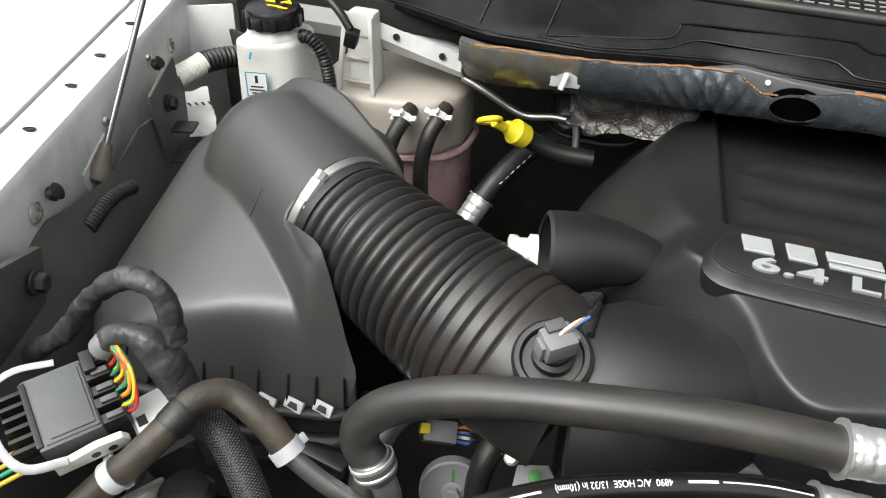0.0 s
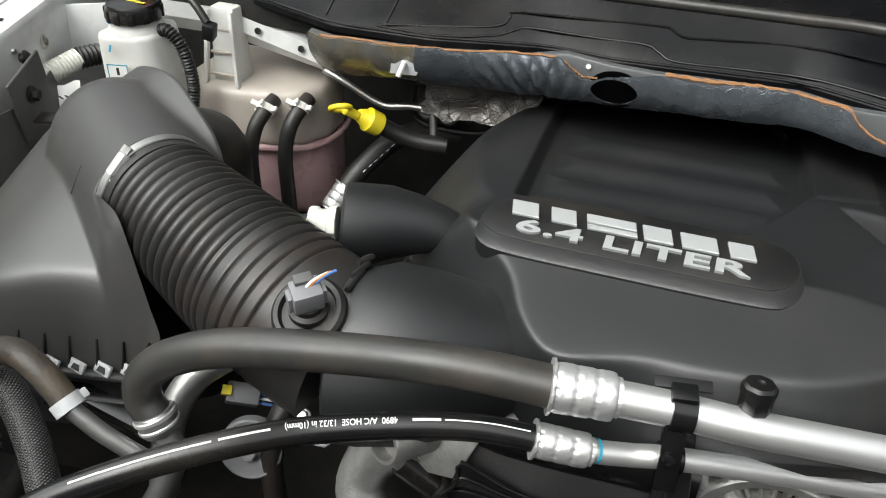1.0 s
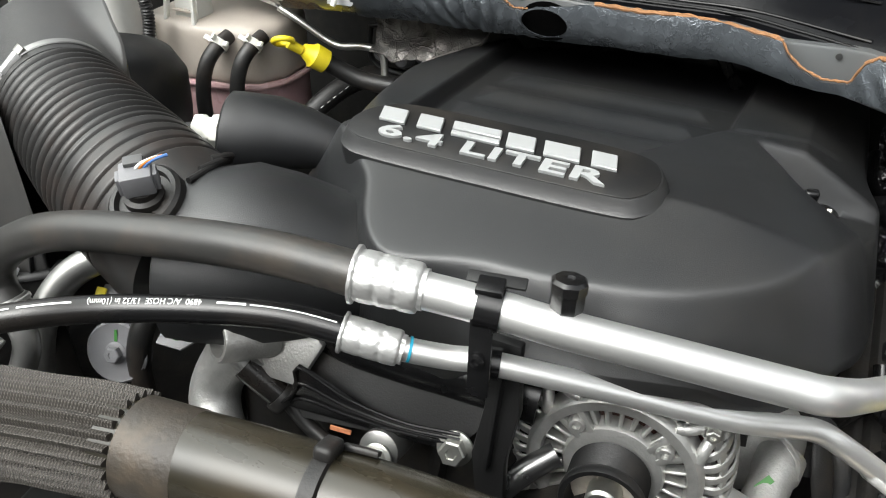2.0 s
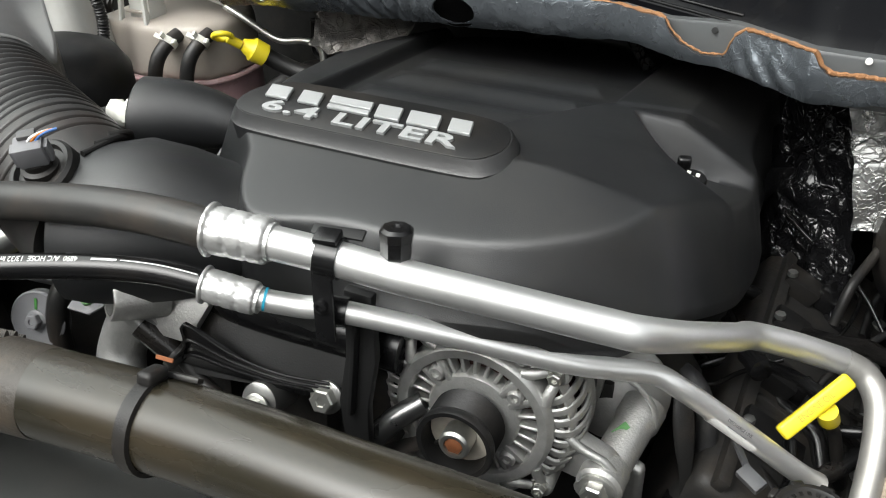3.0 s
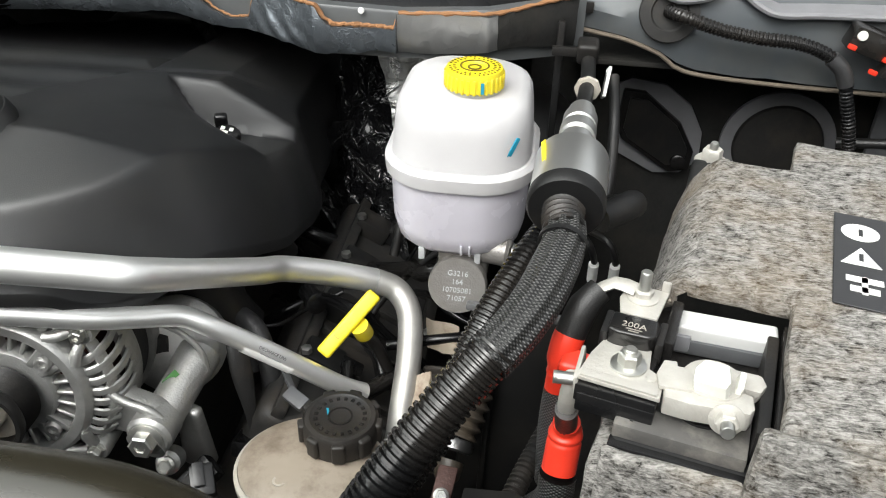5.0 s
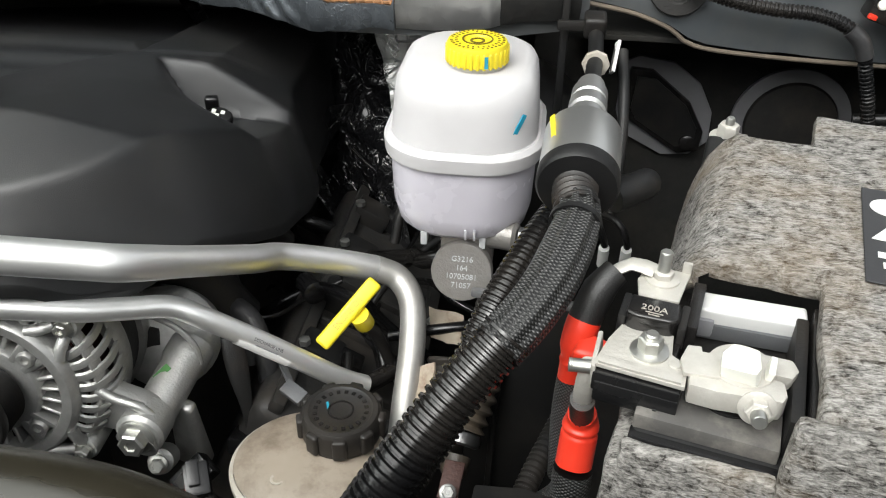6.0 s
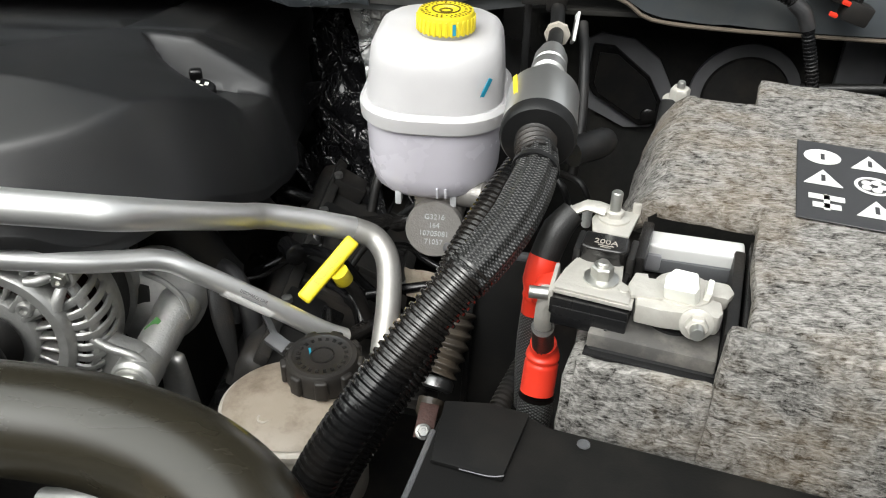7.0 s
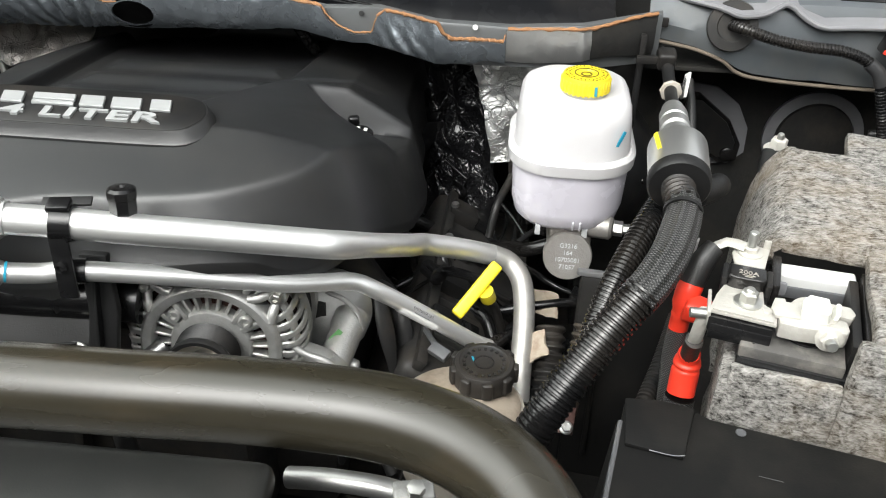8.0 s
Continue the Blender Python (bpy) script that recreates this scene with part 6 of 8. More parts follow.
dip2 = thing("transmission_dipstick", (-0.27, 1.0, 0.88), "yellow ring-handled dipstick in a black hose", "dipstick")
rg = [Vector((-0.303 + 0.014 * math.cos(a), 0.975 + 0.012 * math.sin(a), 0.921 + 0.009 * math.sin(a + 2.6))) for a in [2 * math.pi * i / 12 for i in range(13)]]
part("ring_handle", tube(rg, 0.0042, 10, 0.004), M_YELLOW, dip2)
part("handle_neck", tube([(-0.298, 0.980, 0.917), (-0.286, 0.992, 0.905)], 0.007, 12), M_YELLOW, dip2)
part("stopper", lathe([(0.010, 0), (0.017, 0.003), (0.018, 0.024), (0.014, 0.028), (0.009, 0.040)], along((-0.262, 1.018, 0.882), (-0.292, 0.988, 0.912)), 20), M_YELLOW, dip2)
part("tube", tube([(-0.265, 1.016, 0.885), (-0.245, 1.03, 0.868), (-0.215, 1.04, 0.855), (-0.17, 1.05, 0.85)], 0.013, 16), M_RUBBER, dip2)

heater = thing("heater_hose", (-0.3, 0.95, 0.8), "black heater hose with a crimped silver ferrule", "hose")
part("hose", tube([(-0.326, 1.010, 0.758), (-0.306, 1.042, 0.790), (-0.277, 1.087, 0.817), (-0.24, 1.13, 0.825), (-0.19, 1.16, 0.81)], 0.0165, 18), M_RUBBER, heater)
for k in range(6):
    q = Vector((-0.306, 1.042, 0.790)).lerp(Vector((-0.277, 1.087, 0.817)), (k - 0.5) / 5)
    part("print_dash", box((0.0011, 0.006, 0.0006), Matrix.Translation(q + Vector((0.0132, -0.0085, 0.0065))) @ pose(0, 0, 0, 27, 0, -33), 0), M_PAPER, heater)
ferrule((-0.321, 1.018, 0.767), (-0.338, 0.990, 0.735), 0.0185, heater)
part("pipe", tube([(-0.336, 0.994, 0.739), (-0.352, 0.96, 0.70), (-0.365, 0.92, 0.65)], 0.010, 12), M_ALU, heater)
metal = thing("steel_pipe", (-0.25, 1.1, 0.87), "bent bare steel pipe in front of the firewall", "pipe")
part("pipe", tube([(-0.375, 1.07, 0.93), (-0.34, 1.07, 0.915), (-0.30, 1.075, 0.892), (-0.275, 1.078, 0.884), (-0.235, 1.08, 0.889), (-0.208, 1.08, 0.884), (-0.202, 1.078, 0.862), (-0.20, 1.07, 0.83)], 0.0055, 12, 0.005), M_ZINC, metal)
duct = thing("firewall_module", (-0.2, 1.15, 0.9), "dark module with hoses on the firewall", "module")
part("housing", box((0.13, 0.04, 0.075), pose(-0.185, 1.15, 0.875, -8, 0, 0), 0.012, 3), M_DARK, duct)
part("rim", tube([(-0.25, 1.125, 0.905), (-0.19, 1.122, 0.915), (-0.13, 1.125, 0.905), (-0.125, 1.125, 0.85), (-0.19, 1.122, 0.838), (-0.25, 1.125, 0.85), (-0.25, 1.125, 0.905)], 0.004, 8), M_BLACK, duct)
for x, z in ((-0.225, 0.865), (-0.19, 0.86), (-0.155, 0.872)):
    part("stub", lathe([(0.014, 0), (0.014, 0.03), (0.011, 0.034)], along((x, 1.14, z), (x, 1.05, z + 0.02)), 16), M_GREY, duct)

# ---- front-left connector, taped looms and tee hose ----
mc = pose(-0.470, 0.345, 0.920, 18, -6, 50) @ Matrix.Scale(0.84, 4)
multi = thing("multi_pin_connector", (-0.47, 0.34, 0.90), "grey multi-pin connector with a white lever", "connector")
part("body", box((0.060, 0.082, 0.032), mc, 0.004), M_GREYCON, multi)
part("top_panel", box((0.042, 0.066, 0.004), mc @ pose(0.004, 0, 0.0172), 0.001), M_GREYCON, multi)
part("panel_step", box((0.050, 0.074, 0.003), mc @ pose(0.003, 0, 0.0160), 0.001), M_GREYCON, multi)
for i in range(6):
    part("rib", box((0.026, 0.0045, 0.020), mc @ pose(-0.040, -0.030 + 0.012 * i, 0.006), 0.001), M_BLACK, multi)
part("rib_back", box((0.006, 0.074, 0.024), mc @ pose(-0.028, 0, 0.006), 0.001), M_BLACK, multi)
for i in range(5):
    tw = part("tower", box((0.024, 0.011, 0.022), mc @ pose(0.041, -0.032 + 0.0165 * i, 0.002 + 0.004 * (i % 2)), 0.002), M_BLACK, multi)
    part("tower_latch", box((0.016, 0.006, 0.004), mc @ pose(0.043, -0.032 + 0.0165 * i, 0.0145 + 0.004 * (i % 2)), 0.001), M_GREYCON, tw)
part("latch_bridge", box((0.012, 0.024, 0.012), mc @ pose(0.036, 0.030, 0.020), 0.002), M_BLACK, multi)
part("lever", tube([mc @ Vector(q) for q in ((0.006, 0.050, 0.012), (-0.030, 0.054, 0.018), (-0.055, 0.042, 0.020), (-0.062, 0.010, 0.020), (-0.060, -0.025, 0.018), (-0.045, -0.050, 0.014), (-0.01, -0.056, 0.008))], 0.0040, 10, 0.006, squash=0.5), M_CLIP, multi, "pale locking lever")
part("lever_foot", prism([(-0.03, -0.012), (0.036, -0.010), (0.042, 0.0), (0.036, 0.012), (0.012, 0.014), (-0.03, 0.004)], 0.008, mc @ pose(0.006, -0.050, 0.000, 90, 0, 0), 0.002), M_WHITE, multi)
for x in (0.014, 0.030):
    part("lever_hole", lathe([(0.0045, 0), (0.0045, 0.0006), (0.0005, 0.0006)], mc @ pose(x, -0.0582, 0.001, 90, 0, 0), 14), M_INK, multi)
wires = thing("coloured_wires", (-0.42, 0.37, 0.95), "bundle of red, yellow, green and orange wires", "wires")
for i in range(14):
    a = mc @ Vector((0.052, -0.030 + 0.0047 * i, 0.004 + 0.006 * (i % 2)))
    b = Vector((-0.455 + 0.0018 * (i % 4), 0.392 + 0.0015 * (i % 3), 0.962))
    k = 1 - i / 13
    part("wire", tube([a, a + Vector((0.008 + 0.004 * k, 0.002, 0.012)), a.lerp(b, 0.55) + Vector((0.010 + 0.012 * k, -0.004, 0.012)), b + Vector((0.004, -0.002, 0.004))], 0.0016, 8, 0.004), M_WIRES[(0, 1, 2, 3, 1, 2, 0, 1, 3, 2, 1, 0, 3, 1)[i]], wires)
for i in range(4):
    a = mc @ Vector((-0.05, -0.040 + 0.008 * i, -0.008))
    part("wire", tube([a, a + Vector((-0.02, -0.03, -0.004)), a + Vector((-0.05, -0.075 + 0.006 * i, -0.01))], 0.0019, 8, 0.006), M_WIRES[(1, 2, 1, 3)[i]], wires)
loom = thing("taped_wiring_loom", (-0.42, 0.4, 0.95), "wiring loom wrapped in wrinkled black tape", "wiring loom")
def taped(s, L):
    # overlapping turns of tape
    return 0.0114 + 0.0005 * ((s * 60 + 0.4 * math.sin(s * 60)) % 1.0) + 0.0014 * noise.noise(Vector((s * 55, 1.3, 0)))
def wrinkle(bm, amount=0.0015):
    for v in bm.verts:
        v.co += bump_noise(v.co, 62, amount * 1.6) + bump_noise((v.co.x * 2, v.co.y, v.co.z), 150, amount * 0.8)
    return bm
part("upper_arch", wrinkle(tube([(-0.66, 0.43, 0.82), (-0.62, 0.42, 0.846), (-0.58, 0.42, 0.884), (-0.535, 0.42, 0.922), (-0.500, 0.42, 0.965), (-0.473, 0.42, 0.993), (-0.450, 0.42, 1.010), (-0.429, 0.42, 1.015), (-0.412, 0.42, 1.006), (-0.404, 0.418, 0.985), (-0.402, 0.414, 0.962)], lambda s, L: taped(s, L) * 0.84, 24, 0.0016)), M_TAPE, loom)
part("lower_branch", wrinkle(tube([(-0.456, 0.393, 0.960), (-0.447, 0.396, 0.970), (-0.430, 0.400, 0.972), (-0.415, 0.402, 0.960), (-0.404, 0.403, 0.940), (-0.396, 0.405, 0.915), (-0.385, 0.408, 0.885), (-0.37, 0.41, 0.84)], lambda s, L: taped(s, L) * (0.85 + 0.62 * smooth(0.015, 0.07, s)), 26, 0.0016)), M_TAPE, loom)
part("grey_end", lathe([(0.011, 0), (0.0115, 0.010), (0.010, 0.014)], along((-0.462, 0.391, 0.953), (-0.450, 0.395, 0.967)), 18), M_GREY, loom)
relay = thing("relay_box", (-0.41, 0.39, 0.88), "small pale grey plastic box", "relay")
mr = pose(-0.408, 0.384, 0.893, 10, -4, -38)
part("case", box((0.050, 0.044, 0.03), mr, 0.003), M_GREY, relay)
part("lid", box((0.044, 0.038, 0.003), mr @ pose(0, 0, 0.0165), 0.001), M_PAINT, relay)
part("slot", box((0.012, 0.008, 0.001), mr @ pose(0.008, -0.013, 0.0185), 0), M_INK, relay)

tee = thing("tee_hose", (-0.35, 0.36, 0.88), "old brown-black rubber hose arched over the loom with white clamps", "hose")
TEE = [(-0.450, 0.285, 0.850), (-0.421, 0.317, 0.880), (-0.400, 0.332, 0.900), (-0.377, 0.359, 0.925), (-0.366, 0.383, 0.936), (-0.346, 0.402, 0.932), (-0.313, 0.399, 0.915), (-0.288, 0.393, 0.890)]
part("hose", tube(TEE, 0.0128, 18, 0.006), M_OLDHOSE, tee)
for a, b in (((-0.412, 0.324, 0.889), (-0.402, 0.331, 0.898)), ((-0.292, 0.394, 0.894), (-0.284, 0.392, 0.886))):
    q = part("white_clamp", lathe([(0.0132, -0.006), (0.0146, -0.006), (0.0146, 0.006), (0.0132, 0.006), (0.0132, -0.006)], along(a, b), 24, cap=False), M_CLIP, tee, "pale plastic hose clamp")
    part("clamp_ear", box((0.008, 0.004, 0.010), along(a, b) @ pose(0.0, -0.0160, 0), 0.0015), M_CLIP, q)
    part("clamp_ear", box((0.010, 0.004, 0.009), along(a, b) @ pose(0.013, 0.007, 0), 0.0015), M_CLIP, q)
    part("clamp_slot", box((0.0045, 0.0006, 0.006), along(a, b) @ pose(0.004, -0.0147, 0), 0), M_INK, q)
part("dark_collar", lathe([(0.0135, -0.011), (0.0145, -0.008), (0.0145, 0.008), (0.0135, 0.011)], along((-0.373, 0.366, 0.929), (-0.367, 0.380, 0.936)), 20, cap=False), M_RUBBER, tee)
part("outlet_pipe", tube([(-0.288, 0.393, 0.890), (-0.267, 0.395, 0.870), (-0.248, 0.398, 0.855), (-0.225, 0.402, 0.838)], 0.0085, 14), M_STEEL, tee)
part("inlet_pipe", tube([(-0.425, 0.300, 0.868), (-0.45, 0.27, 0.85), (-0.50, 0.22, 0.82)], 0.011, 14), M_COPPER, tee)
lower = thing("cast_housing", (-0.40, 0.36, 0.75), "grey cast aluminium housing low in the bay", "housing")
part("body", box((0.10, 0.07, 0.10), pose(-0.385, 0.305, 0.785, 10, 0, -40), 0.01), M_CAST, lower)
for i in range(4):
    part("rib", box((0.006, 0.075, 0.016), pose(-0.418 + 0.022 * i, 0.330 - 0.017 * i, 0.842, 10, 0, -40), 0.004), M_CAST, lower)
sleeve2 = thing("corrugated_sleeve", (-0.33, 0.38, 0.84), "black mesh-covered cable sleeve", "cable")
part("sleeve", tube([(-0.372, 0.392, 0.900), (-0.350, 0.388, 0.894), (-0.315, 0.366, 0.868), (-0.285, 0.338, 0.835), (-0.26, 0.31, 0.79), (-0.25, 0.29, 0.74)], 0.0150, 24), M_BRAID, sleeve2)
pul2 = thing("rubber_mount", (-0.37, 0.36, 0.86), "black ringed rubber mount", "mount")
part("mount", lathe([(0.018, 0), (0.022, 0.006), (0.018, 0.010), (0.024, 0.016), (0.019, 0.022), (0.008, 0.024)], pose(-0.362, 0.345, 0.850), 24), M_GLOSS, pul2)

# ---- between the lines and the radiator hose ----
cool = thing("coolant_crossover", (-0.22, 0.5, 0.84), "grey steel coolant pipe beside the air box", "pipe")
part("pipe", tube([(-0.185, 0.545, 0.875), (-0.215, 0.525, 0.865), (-0.243, 0.50, 0.845), (-0.255, 0.47, 0.81), (-0.255, 0.44, 0.74)], 0.0155, 16), M_STEEL, cool)
bplug = thing("blue_wire_plug", (-0.195, 0.5, 0.82), "grey plug with a yellow tab and blue wires", "connector")
mb = pose(-0.205, 0.526, 0.815, 35, 15, 25)
part("shell", box((0.034, 0.022, 0.020), mb, 0.003), M_GREY, bplug)
part("tab", box((0.010, 0.010, 0.008), mb @ pose(-0.017, 0, 0.010), 0.001), M_YELLOW, bplug)
for i in range(4):
    part("wire", tube([mb @ Vector((0.015, -0.006 + 0.004 * i, 0)), mb @ Vector((0.03, -0.008 + 0.005 * i, 0.004)), mb @ Vector((0.045, 0, -0.02))], 0.0016, 8), (M_BLUEWIRE, M_PAPER, M_BLUEWIRE, M_WIRES[3])[i], bplug)
lug = thing("earth_lug_plate", (-0.10, 0.50, 0.82), "small pale plate with a green mark between black hoses", "bracket")
part("plate", prism([(-0.020, -0.010), (0.006, -0.014), (0.020, -0.002), (0.012, 0.012), (-0.016, 0.010)], 0.003, pose(-0.101, 0.497, 0.826, 28, 0, 15), 0.001), M_GREY, lug)
part("stud", lathe([(0.006, 0), (0.006, 0.004), (0.003, 0.0045)], pose(-0.101, 0.496, 0.829, 28, 0, 15), 12), M_GREENINK, lug, "green painted stud")
hexbolt("bolt", (-0.127, 0.512, 0.826), (-0.122, 0.44, 0.90), 0.010, M_ZINC, lug)
for x0, y0, r in ((-0.150, 0.505, 0.012), (-0.062, 0.500, 0.010)):
    hz = thing("valley_hose", (x0, y0, 0.80), "plain black rubber hose dropping behind the pulley", "hose", "hoses under the intake tube")
    part("hose", tube([(x0 + 0.03, y0 + 0.06, 0.845), (x0 + 0.012, y0 + 0.03, 0.842), (x0, y0, 0.822), (x0 - 0.006, y0 - 0.015, 0.78), (x0 - 0.004, y0 - 0.02, 0.72)], r, 14, 0.008), M_RUBBER, hz)
ign = thing("idler_pulley", (-0.170, 0.48, 0.79), "pale grey idler pulley with a central bolt", "pulley")
im = along((-0.174, 0.482, 0.790), (-0.150, 0.40, 0.825))
part("disc", lathe([(0.026, -0.015), (0.032, -0.012), (0.032, 0.0), (0.030, 0.002), (0.027, 0.001), (0.012, 0.002)], im, 36), M_GREY, ign)
hexbolt("bolt", im @ Vector((0, 0, 0.001)), im @ Vector((0, 0, 1)), 0.015, M_GREY, ign)
part("green_mark", box((0.003, 0.012, 0.0005), im @ pose(0, 0.018, 0.0022), 0), M_GREENINK, ign)
therm = thing("thermostat_elbow", (0.0, 0.48, 0.80), "cast metal thermostat elbow with a sensor port", "housing")
part("port", lathe([(0.020, 0), (0.020, 0.050), (0.0185, 0.052), (0.0150, 0.052), (0.0145, 0.040), (0.001, 0.040)], along((0.004, 0.505, 0.862), (-0.028, 0.448, 0.884)), 28), M_CAST, therm)
part("flange", prism([(-0.045, -0.022), (0.030, -0.030), (0.050, 0.010), (0.030, 0.030), (-0.040, 0.026)], 0.012, pose(0.005, 0.505, 0.850, 60, 0, 10), 0.004), M_CAST, therm)
part("elbow", tube([(-0.005, 0.510, 0.850), (-0.040, 0.500, 0.825), (-0.055, 0.485, 0.790), (-0.040, 0.465, 0.765), (0.0, 0.440, 0.752), (0.06, 0.41, 0.742), (0.13, 0.38, 0.73)], lambda s, L: 0.024 + 0.004 * smooth(0.08, 0.0, s), 22), M_CAST, therm)
part("nozzle", lathe([(0.0085, 0), (0.0085, 0.030), (0.0070, 0.032)], along((-0.022, 0.480, 0.850), (0.010, 0.480, 0.822)), 16), M_CAST, therm)
sens = thing("sensor_plug", (0.0, 0.48, 0.80), "black sensor plug below the pipes", "connector")
part("shell", tube([(-0.012, 0.482, 0.838), (0.006, 0.484, 0.823), (0.024, 0.486, 0.808)], 0.0125, 16), M_GLOSS, sens)
part("collar", lathe([(0.015, 0), (0.016, 0.003), (0.016, 0.009), (0.014, 0.012)], along((0.018, 0.486, 0.813), (0.032, 0.488, 0.800)), 16), M_BLACK, sens)
part("lead", tube([(0.028, 0.487, 0.804), (0.05, 0.485, 0.785), (0.09, 0.48, 0.77)], 0.007, 10), M_RUBBER, sens)
mani = thing("intake_manifold_tray", (0.11, 0.5, 0.84), "black moulded manifold tray with raised edge ribs", "manifold")
part("tray", sheet(((0.030, 0.484, 0.796), (0.190, 0.508, 0.806), (0.215, 0.530, 0.835), (0.045, 0.520, 0.845)), 20, 10, 6, 0.004, 0.006), M_BLACK, mani)
part("runner", tube([(0.02, 0.560, 0.850), (0.07, 0.550, 0.856), (0.12, 0.548, 0.858), (0.18, 0.553, 0.856), (0.24, 0.56, 0.85)], 0.036, 32, 0.01, squash=0.8), M_GLOSS, mani)
part("fin", prism([(0.0, 0.0), (0.014, 0.052), (0.030, 0.046), (0.080, 0.020), (0.140, 0.012), (0.140, 0.0)], 0.004, Matrix(((1, 0, 0, 0.030), (0.10, 0, 1, 0.482), (0, 1, 0, 0.806), (0, 0, 0, 1))), 0.0012), M_GLOSS, mani)
for k in range(3):
    part("edge_rib", tube([(0.012 + 0.006 * k, 0.480 - 0.003 * k, 0.798 + 0.006 * k), (0.030 + 0.006 * k, 0.481, 0.808 + 0.012 * k), (0.046, 0.482, 0.822 + 0.018 * k), (0.09, 0.487, 0.816 + 0.010 * k), (0.14, 0.492, 0.814 + 0.006 * k), (0.19, 0.500, 0.815 + 0.006 * k)], 0.0018, 8), M_GLOSS, mani)
low_bolt = thing("lower_bolt", (0.126, 0.486, 0.806), "flanged zinc bolt on a steel boss", "bolt")
hexbolt("head", (0.128, 0.470, 0.800), (0.135, 0.38, 0.84), 0.017, M_ZINC, low_bolt)
part("boss", lathe([(0.018, -0.04), (0.018, 0.0), (0.012, 0.003)], along((0.124, 0.478, 0.798), (0.13, 0.40, 0.83)), 20), M_STEEL, low_bolt)
tube2 = thing("oil_tube", (0.24, 0.5, 0.76), "bent grey metal tube beside the alternator", "pipe")
part("pipe", tube([(0.262, 0.540, 0.800), (0.240, 0.520, 0.785), (0.222, 0.505, 0.760), (0.215, 0.500, 0.710), (0.215, 0.505, 0.66)], 0.011, 16), M_DULLROD, tube2)
belt = thing("drive_belt", (0.25, 0.5, 0.77), "black ribbed drive belt round the pulley", "belt")
part("strand", box((0.11, 0.022, 0.004), pose(0.262, 0.522, 0.765, 0, -38, 0), 0.001), M_RUBBER, belt)
shroud = thing("fan_shroud", (0.2, 0.25, 0.7), "dark plastic fan shroud below the radiator hose", "shroud")
part("top", box((0.50, 0.20, 0.03), pose(0.19, 0.245, 0.838, 8, 0, 0), 0.014, 4), M_SHROUD, shroud)
part("lower_top", box((0.86, 0.18, 0.03), pose(0.16, 0.16, 0.785, 12, 0, 2), 0.012, 3), M_BLACK, shroud)
part("back", box((0.80, 0.03, 0.30), pose(0.16, 0.30, 0.62), 0.01), M_BLACK, shroud)
cover_pipe = thing("coolant_fitting", (0.50, 0.385, 0.76), "pale cast fitting below the radiator hose", "fitting")
part("body", tube([(0.43, 0.395, 0.785), (0.47, 0.388, 0.795), (0.52, 0.384, 0.795), (0.56, 0.384, 0.78)], 0.010, 16), M_STEEL, cover_pipe)
part("flange", box((0.036, 0.022, 0.016), pose(0.545, 0.378, 0.798, 0, 0, 12), 0.004), M_CAST, cover_pipe)
part("bolt", lathe([(0.008, 0), (0.008, 0.008), (0.004, 0.009)], pose(0.548, 0.372, 0.809, 10, 0, 0), 6), M_ZINC, cover_pipe)

# ---- brake reservoir and master cylinder ----
brake = thing("brake_fluid_reservoir", (0.672, 0.79, 0.86), "translucent white brake fluid reservoir with a yellow cap", "reservoir")


def rounded(cx, cy, hx, hy, r, k=7):
    pts = []
    for qx, qy, a0 in ((1, 1, 0), (-1, 1, 90), (-1, -1, 180), (1, -1, 270)):
        for i in range(k + 1):
            a = radians(a0 + 90 * i / k)
            pts.append((cx + qx * (hx - r) + r * math.cos(a), cy + qy * (hy - r) + r * math.sin(a)))
    return pts


def stack(levels, m=None, bm=None):
    """Rounded rectangles (cx, cy, half x, half y, corner, z) joined upwards and closed."""
    bm = bm or bmesh.new()
    t = bmesh.new()
    rings = [[t.verts.new((x, y, z)) for x, y in rounded(cx, cy, hx, hy, r)] for cx, cy, hx, hy, r, z in levels]
    n = len(rings[0])
    for a, b in zip(rings, rings[1:]):
        for i in range(n):
            t.faces.new((a[i], a[(i + 1) % n], b[(i + 1) % n], b[i]))
    t.faces.new(rings[0][::-1])
    t.faces.new(rings[-1])
    return merge(bm, t, m)


part("upper_half", stack([(0.672, 0.797, 0.066, 0.078, 0.050, 0.952), (0.672, 0.797, 0.065, 0.077, 0.050, 0.958), (0.672, 0.798, 0.063, 0.074, 0.048, 0.985), (0.672, 0.799, 0.061, 0.071, 0.046, 1.000), (0.672, 0.800, 0.057, 0.066, 0.042, 1.007), (0.672, 0.801, 0.050, 0.058, 0.036, 1.011)]), M_RESERVOIR, brake, angle=60)
part("flange", stack([(0.672, 0.796, 0.066, 0.078, 0.050, 0.934), (0.672, 0.796, 0.071, 0.083, 0.054, 0.937), (0.672, 0.796, 0.072, 0.084, 0.055, 0.950), (0.672, 0.796, 0.068, 0.080, 0.052, 0.954)]), M_RESERVOIR, brake)
part("lower_half", stack([(0.672, 0.793, 0.045, 0.052, 0.036, 0.858), (0.672, 0.793, 0.054, 0.062, 0.042, 0.861), (0.672, 0.794, 0.060, 0.070, 0.047, 0.868), (0.672, 0.795, 0.064, 0.075, 0.049, 0.885), (0.672, 0.795, 0.066, 0.078, 0.050, 0.937)]), M_BRAKELOW, brake, "fluid level showing in the lower half", angle=60)
part("neck", lathe([(0.025, 0), (0.0245, 0.006), (0.023, 0.014)], pose(0.680, 0.781, 1.008), 32), M_RESERVOIR, brake)
